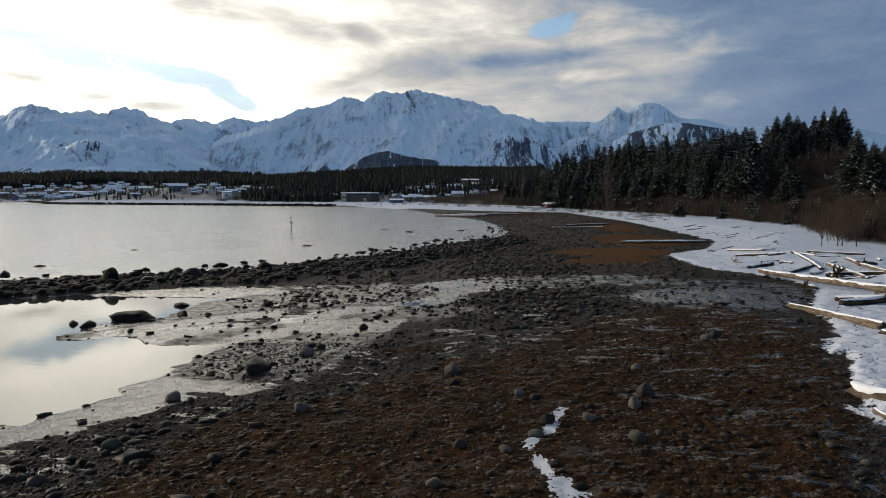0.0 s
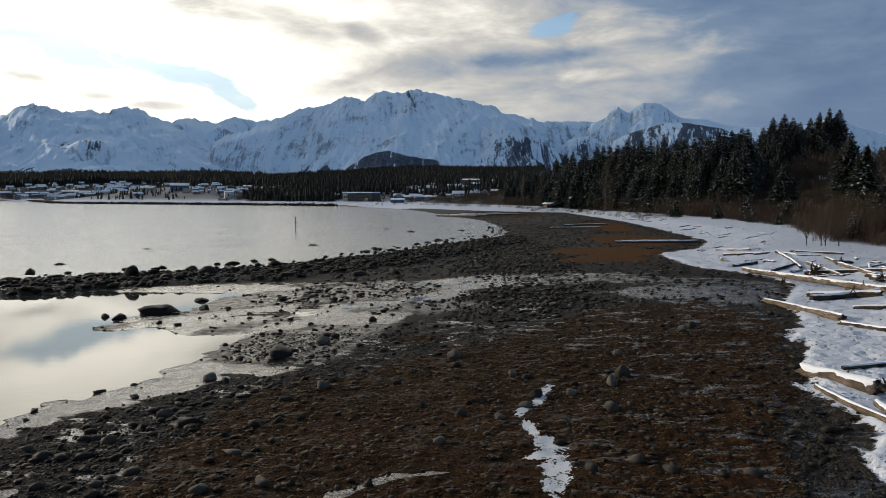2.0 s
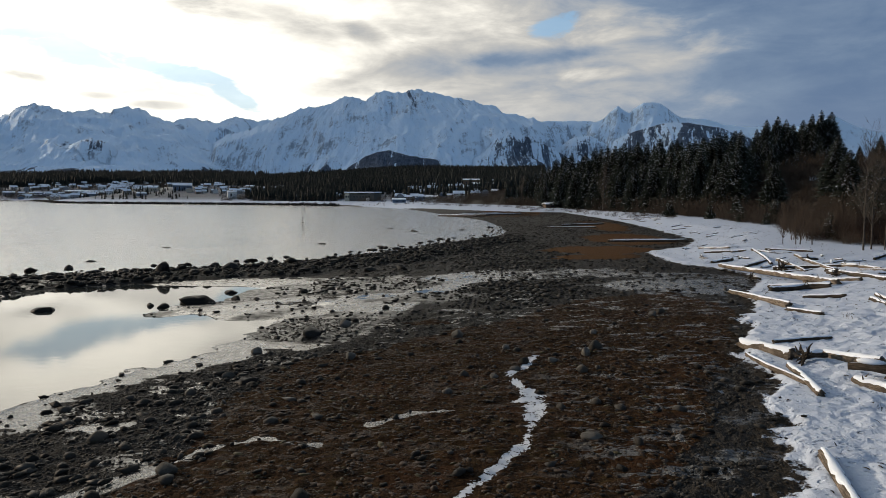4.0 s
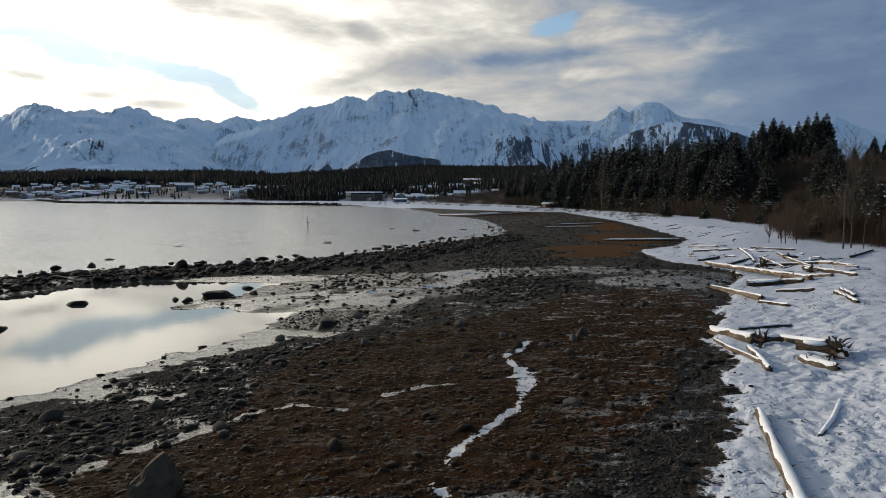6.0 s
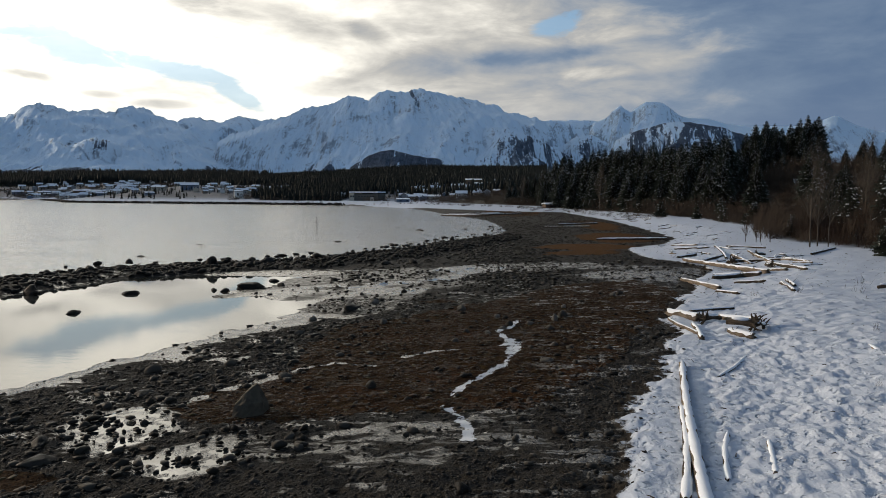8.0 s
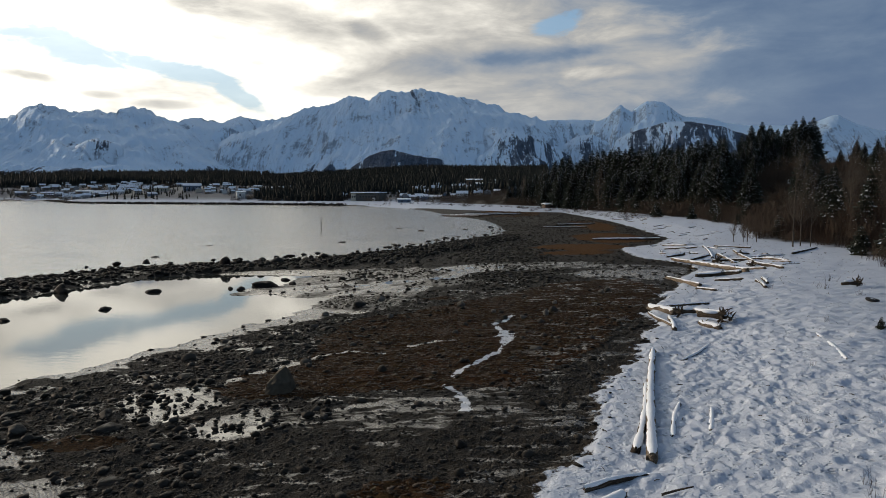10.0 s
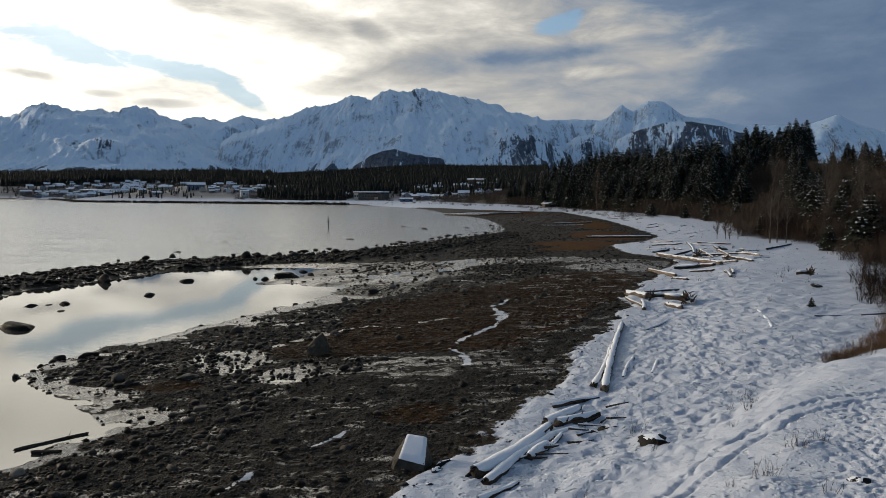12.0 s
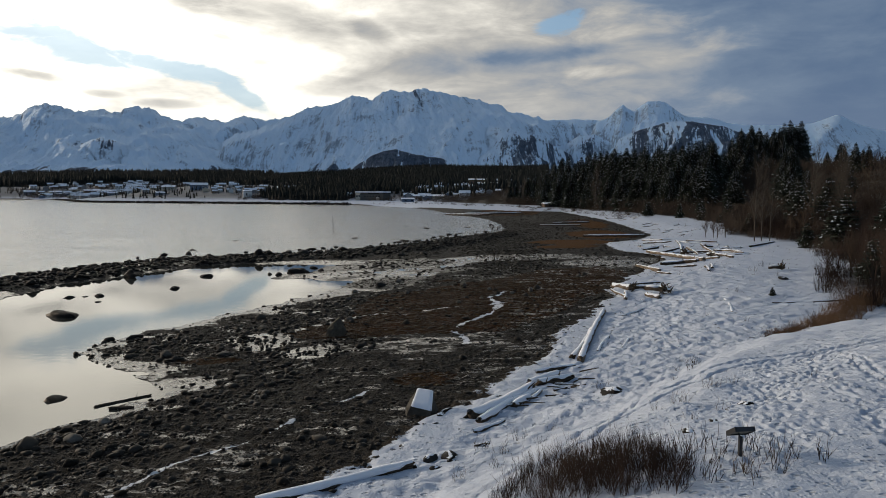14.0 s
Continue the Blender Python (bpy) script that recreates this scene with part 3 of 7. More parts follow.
    puddle = np.maximum.reduce([1 - fade(0.6, 2.0, edge_distance(x, y, line) / (0.7 * half) + wob2 * 2.4 + wob * 1.2) for line, half in PUDDLES])
    weed = weed * (1 - puddle)
    # a bare band of gravel under the snow line
    weed = weed * (1 - (1 - fade(1.2, 3.8, -snow + wob * 1.2)) * (1 - fade(14, 26, y)))
    wet = np.maximum(wet, puddle)
    wet = wet * (1 - silt) * (1 - 0.95 * fade(0.05, 0.4, spit))
    # standing water levels the mud beneath it
    z = base + (z - base) * (1 - 0.6 * np.clip(wet, 0, 1) * (snow < 0))
    ice = np.zeros_like(x)
    for line, half in ICE:
        ice = np.maximum(ice, 1 - fade(0.5, 1.5, edge_distance(x, y, line) / half + wob2 * 1.4 + wob * 0.5))
    rocky = np.clip(0.8 * (1 - fade(2.5, 6, edge_distance(x, y, [(-26, -3), (-17, 2), (-15, 10), (-10, 20)]) + wob * 2))
                    + 0.7 * (1 - fade(2.0, 4.5, edge_distance(x, y, [(-19, -25), (-15.5, -17), (-13.5, -11), (-14, -5)]) + wob * 2))
                    + (1 - fade(6, 12, np.hypot((x - 1) / 0.8, (y - 90) / 3.4))) + 0.6 * (1 - fade(4, 9, np.hypot(x - 1, (y - 47) / 1.2))), 0, 0.98)
    rocky = np.where(spit > 0.25, 1.0 + spit, rocky)
    if flat:
        return base, np.maximum.reduce([flats * 0.5, channel * (0.75 - 0.3 * fade(-6, 2, x)), bar * 0.5, pools, grey * 0.9]) * (1 - 0.85 * weed) * (1 - silt) * (snow < -0.2) * (spit < 0.15)
    ground_masks.silt = silt
    return z, snow, wet * (snow < 0.3), weed, ice, rocky * (1 - silt * (rocky < 1)), tide, rise


# ---- ground, water, mountains ----
def mesh_of(name, verts, faces, mat=None, smooth=False):
    me = bpy.data.meshes.new(name)
    if isinstance(faces, np.ndarray):
        faces = faces.astype(np.int32)
        v = np.asarray(verts, np.float32)
        k = faces.shape[1]
        me.vertices.add(len(v)), me.loops.add(faces.size), me.polygons.add(len(faces))
        me.vertices.foreach_set("co", v.ravel())
        me.loops.foreach_set("vertex_index", faces.ravel())
        me.polygons.foreach_set("loop_start", np.arange(0, faces.size, k, dtype=np.int32))
        me.update(calc_edges=True)
    else:
        me.from_pydata([tuple(v) for v in verts], [], faces)
        me.update()
    if smooth:
        me.polygons.foreach_set("use_smooth", np.ones(len(me.polygons), bool))
    if mat:
        me.materials.append(mat)
    return me


def part(name, data, parent, label="", mat=None):
    """Links a mesh as one part under a thing or under a part."""
    if isinstance(data, bmesh.types.BMesh):
        bm, data = data, bpy.data.meshes.new(name)
        bm.to_mesh(data), bm.free()
        if mat:
            data.materials.append(mat)
    ob = new(name, data)
    ob.parent = parent
    return tagged(ob, label=label)


def put_values(me, name, values):
    a = me.attributes.new(name, "FLOAT", "POINT")
    a.data.foreach_set("value", np.asarray(values, np.float32).ravel())


def grid_faces(nx, ny):
    i = np.arange(nx * ny).reshape(ny, nx)
    return np.stack([i[:-1, :-1].ravel(), i[:-1, 1:].ravel(), i[1:, 1:].ravel(), i[1:, :-1].ravel()], 1)


def spread_axis(start, fine0, fine1, step, end, growth):
    """Coordinates that are close together from fine0 to fine1 and open out beyond."""
    mid = list(np.arange(fine0, fine1 + 1e-6, step))
    lo, hi, s = [], [], step
    v = fine0
    while v > start:
        s *= growth
        v -= s
        lo.append(max(v, start))
    v, s = mid[-1], step
    while v < end:
        s *= growth
        v += s
        hi.append(min(v, end))
    return np.array(lo[::-1] + mid + hi)


gx = spread_axis(-4900, -22, 19, 0.145, 4900, 1.045)
gy = spread_axis(-4900, -33, 28, 0.145, 4900, 1.022)
gx = np.sort(np.concatenate([gx, (gx[1:] + gx[:-1])[(gx[1:] > 4) & (gx[1:] < 16.5)] / 2]))
gy = np.sort(np.concatenate([gy, (gy[1:] + gy[:-1])[(gy[1:] > -27.5) & (gy[1:] < -12)] / 2]))
GX, GY = np.meshgrid(gx, gy)
gz, g_snow, g_wet, g_weed, g_ice, g_rocky, g_tide, g_rise = ground_masks(GX, GY)
g_silt = ground_masks.silt


def press(cx, cy, r, depth, rim=0.25):
    """A dent in the snow."""
    i0, i1 = np.searchsorted(gx, (cx - 2.2 * r, cx + 2.2 * r))
    j0, j1 = np.searchsorted(gy, (cy - 2.2 * r, cy + 2.2 * r))
    if i1 > i0 and j1 > j0:
        d = np.hypot(GX[j0:j1, i0:i1] - cx, GY[j0:j1, i0:i1] - cy) / r
        gz[j0:j1, i0:i1] -= depth * (np.exp(-d * d) - rim * np.exp(-((d - 1.5) ** 2) * 4))


rs = np.random.RandomState(3)
# trampled snow on the bank and along the beach
for line, count, wide in (([(17, -32), (19, -24), (24, -16), (33, -9)], 300, 1.2), ([(5, -10), (12, 4), (18, 22), (24, 36)], 600, 3.5), ([(7, -12), (12, -4), (16, 8)], 500, 3.5)):
    pts = np.array(line, float)
    for _ in range(int(1.6 * count)):
        s = rs.rand() * (len(pts) - 1)
        k = int(s)
        c = pts[k] + (pts[k + 1] - pts[k]) * (s - k) + rs.randn(2) * wide
        press(c[0], c[1], rs.uniform(0.10, 0.16), rs.uniform(0.03, 0.06))


def along(pts, step):
    """Spots along a line, a step apart, with the way and the side there."""
    for a, b in zip(pts[:-1], pts[1:]):
        n = max(1, int(np.hypot(*(b - a)) / step))
        way = (b - a) / np.hypot(*(b - a))
        for s in np.arange(n) / n:
            yield a + (b - a) * s, way, np.array([-way[1], way[0]])


# footprints: one walker after another, left and right
for line, walkers, wide in (([(13.9, -16.4), (13.3, -19.5), (12.6, -23.0), (11.6, -28), (10.8, -31)], 7, 0.22), ([(15.2, -14.8), (14.9, -17.5), (14.6, -20), (13.7, -25), (13, -30)], 5, 0.2), ([(15.6, -15), (14.4, -18), (11.5, -21.5), (9.0, -25), (7.6, -30)], 5, 0.5),
                            ([(9.0, -20.6), (11, -20.2), (14, -19.4), (19, -18)], 4, 0.3), ([(8.2, -23.6), (10.5, -23.0), (13, -22), (17, -21.5)], 4, 0.6), ([(10.5, -27), (11.0, -24), (11.6, -20), (13.2, -16)], 4, 0.5), ([(20, -13), (16, -14.5), (12, -18), (10, -22), (9.4, -28)], 4, 0.7),
                            ([(12.4, -26.5), (14, -24), (17, -22.5), (24, -20)], 3, 0.5), ([(3.5, -21), (6, -17.5), (9, -14), (13, -11)], 3, 0.5)):
    for _ in range(walkers):
        pts = np.array(line, float) + rs.randn(2) * wide + rs.randn(len(line), 2) * 0.12
        foot = 1
        for c, way, side in along(pts, rs.uniform(0.42, 0.6)):
            foot = -foot
            c = c + side * foot * rs.uniform(0.07, 0.14) + rs.randn(2) * 0.04
            deep = rs.uniform(0.05, 0.09)
            press(c[0] - 0.06 * way[0], c[1] - 0.06 * way[1], 0.085, deep, 0.2), press(c[0] + 0.07 * way[0], c[1] + 0.07 * way[1], 0.085, deep * 0.9, 0.2)
# two wheel tracks along the bank, and a narrower pair beyond
for line, off in (([(1.2, -28.5), (2.7, -26.3), (4.3, -24.0), (5.9, -21.8), (8.0, -19.2), (10.5, -16.8), (13.0, -15.4), (15.2, -14.9), (21, -13.4)], 0.36), ([(15.8, -15.4), (15.4, -18.0), (14.8, -20.0), (14.2, -24), (13.8, -30)], 0.2)):
    for wheel in (-off, off):
        for c, way, side in along(np.array(line, float), 0.09):
            c = c + side * (wheel + 0.05 * rs.randn())
            press(c[0], c[1], 0.10, rs.uniform(0.05, 0.09), 0.2)
# drifted mounds on the bank
for cx, cy, r, h in ((9.3, -20.6, 0.9, 0.28), (7.2, -23.3, 1.0, 0.35), (4.4, -18.8, 1.1, 0.3), (6.4, -17.4, 1.2, 0.2), (3.4, -23.6, 0.8, 0.2)):
    press(cx, cy, r, -h, 0.0)

ground_me = mesh_of("ground", np.stack([GX, GY, gz], -1).reshape(-1, 3), grid_faces(len(gx), len(gy)), M_GROUND, True)
for key, val in (("snow", np.clip(g_snow, -3, 6)), ("wet", g_wet), ("weed", g_weed), ("rust", fade(0.2, 0.7, np.maximum.reduce([1 - fade(0.5, 1.2, np.hypot((GX - cx) / rx, (GY - cy) / ry)) for cx, cy, rx, ry in WEED if cy > 70]))), ("ice", g_ice), ("silt", g_silt), ("trod", 1 - 0.75 * fade(-2.0, -0.5, inside(GX, GY, BANK_SIDE)) * (1 - fade(1.2, 3.0, inside(GX, GY, BANK_SIDE)))), ("rise", np.clip(g_rise, 0, 50) * (1 - 0.93 * fade(480, 600, GY)))):
    put_values(ground_me, key, val)
ground = tagged(new("ground", ground_me), "dark gravel beach with brown weed and a snow field", "ground", kind="structure")


def z_at(x, y):
    """The ground's height at a spot."""
    i, j = np.clip(np.searchsorted(gx, x), 1, len(gx) - 1), np.clip(np.searchsorted(gy, y), 1, len(gy) - 1)
    u, v = (x - gx[i - 1]) / (gx[i] - gx[i - 1]), (y - gy[j - 1]) / (gy[j] - gy[j - 1])
    return (gz[j - 1, i - 1] * (1 - u) + gz[j - 1, i] * u) * (1 - v) + (gz[j, i - 1] * (1 - u) + gz[j, i] * u) * v


# water, with a still lagoon behind the spit
wx, wy = spread_axis(-4900, -70, 5, 1.0, 4900, 1.25), spread_axis(-4900, -60, 120, 1.0, 4900, 1.25)
WX, WY = np.meshgrid(wx, wy)
LAGOON = [(-40, -90), (-10, -40), (-5, 0), (-5, 60), (-22, 66), (-40, 58), (-50, 52), (-56, 38), (-58, 25), (-62, 5), (-80, -20), (-90, -60)]
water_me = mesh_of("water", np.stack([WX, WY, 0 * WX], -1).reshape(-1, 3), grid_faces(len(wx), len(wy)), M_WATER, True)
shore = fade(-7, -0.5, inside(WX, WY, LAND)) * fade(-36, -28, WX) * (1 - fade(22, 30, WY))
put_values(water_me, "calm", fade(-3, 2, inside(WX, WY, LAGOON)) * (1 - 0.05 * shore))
water = tagged(new("water", water_me), "pale reflecting sea water with a still lagoon", "water", kind="structure")

# thin sheets of water that stand and run between the stones
fx, fy = np.arange(-30, 24, 0.4), np.arange(-24, 70, 0.4)
FX, FY = np.meshgrid(fx, fy)
f_base, f_wet = ground_masks(FX, FY, True)
film_z = f_base + 0.11 * (f_wet - 0.62) - 0.036
quads = grid_faces(len(fx), len(fy))
quads = quads[(f_wet.ravel()[quads].min(1) > 0.10) & (film_z.ravel()[quads].min(1) > -0.05)]
film_me = mesh_of("shallow_water", np.stack([FX, FY, film_z], -1).reshape(-1, 3), quads, M_WATER, True)
put_values(film_me, "calm", np.ones(FX.size))
tagged(new("shallow_water", film_me), "shallow still pools between beach stones", "water", kind="structure")

# an added ridge outside the view that keeps the low sun off the mountains
rx, ry = np.meshgrid(np.linspace(-5600, -3700, 60), np.linspace(3700, 8200, 90))
edge = np.minimum.reduce([(rx + 5600) / 700, (-3700 - rx) / 500 * 1.0, (ry - 3700) / 450, (8200 - ry) / 450])
rz = 2700 * fade(0, 1, np.clip(edge, 0, 1)) * (0.8 + 0.4 * fbm(rx * 0.0016, ry * 0.0016, 5)) - 20
rx = np.minimum(rx, -0.93 * ry * 0.98 - 90)
side_me = mesh_of("sun_screen_ridge", np.stack([rx, ry, rz], -1).reshape(-1, 3), grid_faces(60, 90), M_MOUNTAIN, True)
for key, val in (("wood", 0), ("steep", 0.4), ("low", 0)):
    put_values(side_me, key, np.full(rx.size, val))
put_values(side_me, "along", ry * 0.016), put_values(side_me, "down", -rz * 0.0008)
tagged(new("mountain_range", side_me), "unseen added snowy ridge that shades the far mountains", "mountain", kind="structure")

# crests: bearing and height in degrees from the beach, distance in metres, and how wooded the ridge is
CRESTS = [
    (3900, 0.50, 0.00, [(-50, 5.6), (-46, 5.9), (-43.5, 5.2), (-41.5, 4.99), (-39.8, 5.41), (-38.8, 5.60), (-38.2, 5.96), (-37.6, 6.32), (-37.1, 6.53), (-36.5, 6.77), (-36.1, 6.64), (-35.5, 6.39), (-34.7, 6.15), (-34.2, 6.05), (-33.6, 6.38), (-32.9, 6.46), (-32.3, 6.29), (-31.7, 6.36), (-31.2, 6.61), (-30.3, 6.74), (-29.6, 6.65), (-29.1, 6.41), (-28.5, 5.99), (-27.8, 5.80), (-27.2, 5.70), (-26.8, 6.07), (-26.3, 6.27), (-25.6, 6.16), (-24.9, 6.10), (-23.9, 5.91), (-23.2, 6.16), (-22.3, 6.38), (-21.2, 6.27), (-19.7, 6.23), (-17.8, 5.76)]),
    (3500, 0.62, 0.05, [(-26.2, 2.38), (-25.0, 3.64), (-23.2, 4.92), (-21.4, 5.48), (-19.4, 6.28), (-18.2, 6.92), (-17.3, 7.32), (-16.6, 7.53), (-15.7, 7.60), (-14.7, 7.86), (-13.8, 8.31), (-13.2, 8.41), (-12.6, 8.23), (-11.9, 8.01), (-11.1, 8.54), (-10.6, 8.84), (-10.0, 8.99), (-9.6, 8.80), (-9.0, 8.86), (-8.5, 8.72), (-8.0, 8.91), (-7.5, 9.11), (-6.9, 8.92), (-6.0, 8.73), (-5.1, 8.50), (-3.6, 8.21), (-2.6, 8.06), (-1.9, 7.72), (-1.1, 7.76), (-0.2, 7.22), (0.8, 7.02), (2.0, 6.77), (3.4, 6.41), (5.3, 6.18)]),
    (4000, 0.50, 0.00, [(2.0, 6.14), (3.4, 6.36), (5.3, 6.37), (7.2, 6.29), (9.1, 6.00)]),
    (3800, 0.60, 0.05, [(7.2, 6.05), (8.4, 6.58), (8.8, 7.04), (9.4, 7.49), (9.8, 7.15), (10.3, 6.90), (10.9, 7.39), (11.4, 7.69), (12.1, 7.71), (12.7, 7.55), (13.3, 7.16), (14.0, 6.63), (14.4, 6.38), (15.5, 6.34), (16.3, 6.17), (17.4, 5.81), (19.0, 5.56), (21.8, 5.35), (23.4, 5.49), (24.3, 5.78), (24.8, 5.96), (25.2, 5.98), (25.6, 5.70), (26.6, 5.15), (28.4, 4.60), (31.0, 4.30)]),
    (2700, 0.60, 1.00, [(-13.5, 2.38), (-12.8, 2.87), (-11.9, 3.45), (-10.9, 3.85), (-9.7, 3.95), (-8.5, 3.62), (-7.2, 3.38), (-6.0, 3.23), (-5.1, 2.75), (-4.3, 2.26)]),
    (3050, 0.55, 0.74, [(-6.3, 4.25), (-5.3, 4.59), (-3.8, 5.08), (-2.4, 5.51), (-1.3, 5.89), (-0.2, 5.78), (1.3, 5.38), (2.7, 4.79), (4.1, 4.10), (5.3, 3.42)]),
    (3300, 0.50, 0.80, [(-35.7, 2.70), (-34.8, 3.44), (-33.9, 4.07), (-33.1, 4.32), (-31.9, 4.01), (-31.0, 3.79), (-30.0, 3.15), (-29.0, 2.47)]),
    (3000, 0.50, 0.70, [(9.1, 4.69), (10.9, 5.49), (12.2, 5.77), (13.3, 6.01), (14.4, 6.02), (15.9, 5.78), (17.4, 5.45), (19.0, 4.86), (20.2, 4.15)]),
    (3250, 0.55, 0.30, [(3.0, 4.40), (4.6, 4.19), (5.8, 4.94), (7.2, 5.15), (8.4, 4.47)]),
]
az = np.radians(np.linspace(-48, 40, 1000))
dist = np.linspace(1750, 4450, 210)
AZ, DI = np.meshgrid(az, dist)
MX, MY = DI * np.sin(AZ), DI * np.cos(AZ)
wx1, wy1 = (fbm(MX * 0.0022, MY * 0.0022, 4, 0.5) - 0.5) * 500, (fbm(MX * 0.0022 + 31, MY * 0.0022 + 7, 4, 0.5) - 0.5) * 500


def ridged(u, v, octaves=3):
    return 1 - np.abs(2 * fbm(u, v, octaves, 0.5) - 1)


# the faces fall away in ribs that fan out from each summit
SUMMITS = (-31.0, -8.5, 5.0, 11.5, -9.5, -1.3, -33.0, 14.0, 7.0)
mz, wood, along = np.full(MX.shape, -40.0), np.zeros(MX.shape), np.zeros(MX.shape)
DOWN = np.clip((4000 - DI) / 2000, 0, 1.2)
for k, (far, steepness, woody, crest) in enumerate(CRESTS):
    crest = [(crest[0][0] - 1.2, crest[0][1] - 3.2)] + crest + [(crest[-1][0] + 1.2, crest[-1][1] - 3.2)]
    a = np.radians([c[0] for c in crest])
    h = np.array([math.tan(radians(c[1])) * far + 8 for c in crest])
    off = np.abs(DI - far)
    drift = 0.00035 * (wx1 + 0.4 * wy1) * fade(0, 300, off)
    here = np.interp(AZ + drift, a, h, left=-500, right=-500)
    broad = np.mean([np.interp(AZ + drift + radians(q), a, h, left=-500, right=-500) for q in np.linspace(-4.5, 4.5, 11)], axis=0)
    here = here + (broad - here) * fade(0, 420, off)
    jag = (fbm(np.degrees(AZ) * 1.6 + 40 * k, 0 * AZ + 3.3 * k, 5, 0.6) - 0.5) * (44 if k < 2 else 12)
    turn = np.degrees(AZ) - SUMMITS[k]
    flow = turn - 16.0 * np.clip((far - DI) / 1500, -0.3, 0.8) * np.tanh(turn / 14.0) + 0.004 * wx1 + 13.7 * k
    ribs = (ridged(flow * 0.30, DOWN * 2.2) - 0.7) * 52 * fade(10, 420, off) + (ridged(flow * 0.95 + 7, DOWN * 7) - 0.7) * 26 * fade(0, 260, off) + (ridged(flow * 2.6 + 3, DOWN * 20, 2) - 0.7) * 13 * fade(0, 120, off) + (fbm(MX * 0.011, MY * 0.011, 5, 0.6) - 0.5) * 46 * fade(20, 300, off)
    cand = here + jag * fade(-100, 60, here) * np.exp(-off / 110) - off * steepness * 0.8 + ribs * (1.0 if woody < 0.9 else 0.5)
    ahead = cand - mz
    wood = wood + (woody - wood) * fade(-10, 70 if 0.1 < woody < 0.9 else 8, ahead)
    along = np.where(ahead > 0, flow, along)
    mz = np.maximum(mz, cand)
gy2, gx2 = np.gradient(mz, dist, axis=0), np.gradient(mz, axis=1) / (DI * (az[1] - az[0]))
steep = np.clip(np.hypot(gx2, gy2) / 1.6, 0, 1)
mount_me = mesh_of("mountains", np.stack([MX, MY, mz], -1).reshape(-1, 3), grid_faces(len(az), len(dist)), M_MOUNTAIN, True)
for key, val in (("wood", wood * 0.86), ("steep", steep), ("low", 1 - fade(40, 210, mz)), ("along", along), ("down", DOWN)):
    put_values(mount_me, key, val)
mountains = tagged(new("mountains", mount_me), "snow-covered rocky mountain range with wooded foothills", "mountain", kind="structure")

# ---- tools for things ----
def empty(name, m, label, category, group=""):
    ob = new(name)
    ob.empty_display_size = 0.3
    ob.matrix_world = m
    return tagged(ob, label, category, group)


class Tubes:
    """Gathers tapered sticks into one mesh."""

    def __init__(self):
        self.v, self.f = [], []

    def add(self, pts, radii, sides=3, cap=True):
        base = len(self.v)
        pts = [Vector(p) for p in pts]
        for k, (p, r) in enumerate(zip(pts, radii)):
            d = (pts[min(k + 1, len(pts) - 1)] - pts[max(k - 1, 0)]).normalized()
            a = d.orthogonal().normalized()
            b = d.cross(a)
            for s in range(sides):
                t = 2 * math.pi * s / sides
                self.v.append(p + (a * math.cos(t) + b * math.sin(t)) * r)
        for k in range(len(pts) - 1):
            for s in range(sides):
                i, j = base + k * sides + s, base + k * sides + (s + 1) % sides
                self.f.append((i, j, j + sides, i + sides))
        if cap and sides > 3:
            self.f.append(tuple(base + (len(pts) - 1) * sides + s for s in range(sides)))
        return self

    def mesh(self, name, mat, smooth=False):
        return mesh_of(name, self.v, self.f, mat, smooth)


def rock_mesh(name, seed, mat, size=(1, 1, 0.7), detail=3, rough=0.28, blocky=0.4, flat_base=True):
    """A boulder of about unit width whose foot lies a little below zero."""
    bm = bmesh.new()
    bmesh.ops.create_icosphere(bm, subdivisions=detail, radius=0.5)
    o = Vector((seed * 3.7, seed * 1.3, seed * 7.1))
    planes = []
    r = random.Random(seed)
    for _ in range(9):
        d = Vector((r.uniform(-1, 1), r.uniform(-1, 1), r.uniform(-0.4, 1))).normalized()
        planes.append((d, r.uniform(0.30, 0.46)))
    for v in bm.verts:
        p = v.co.copy()
        p *= 1 + rough * noise.fractal(p * 2.2 + o, 0.8, 2.1, 5)
        for d, k in planes:
            over = p.dot(d) - k
            if over > 0:
                p -= d * over * (0.55 + blocky * 0.45)
        p = Vector((p.x * size[0], p.y * size[1], p.z * size[2]))
        p.z += 0.32 * size[2]
        if flat_base and p.z < -0.08:
            p.z = -0.08 + (p.z + 0.08) * 0.2
        v.co = p
    me = bpy.data.meshes.new(name)
    bm.to_mesh(me), bm.free()
    me.polygons.foreach_set("use_smooth", np.ones(len(me.polygons), bool))
    me.materials.append(mat)
    return me


# ---- boulders on the beach and in the shallows ----
ROCKS = [rock_mesh("boulder", k, M_BOULDER, (1, 0.85 - 0.03 * k, 0.62 + 0.05 * (k % 3)), 3, 0.42, 0.45 + 0.15 * (k % 4)) for k in range(8)]
PALES = [rock_mesh("stone_block", 40 + k, M_PALE, (1, 0.8, 0.7), 3, 0.25, 0.5) for k in range(3)]
GREYS = [rock_mesh("grey_boulder", 50 + k, M_SLAB, (1, 0.8, 0.7), 3, 0.25, 0.4) for k in range(3)]
DRY, WETR, SPITR = "grey-brown boulder lying in weed and gravel", "dark wet boulder standing in the still lagoon", "dark weed-covered boulder on the stony spit"
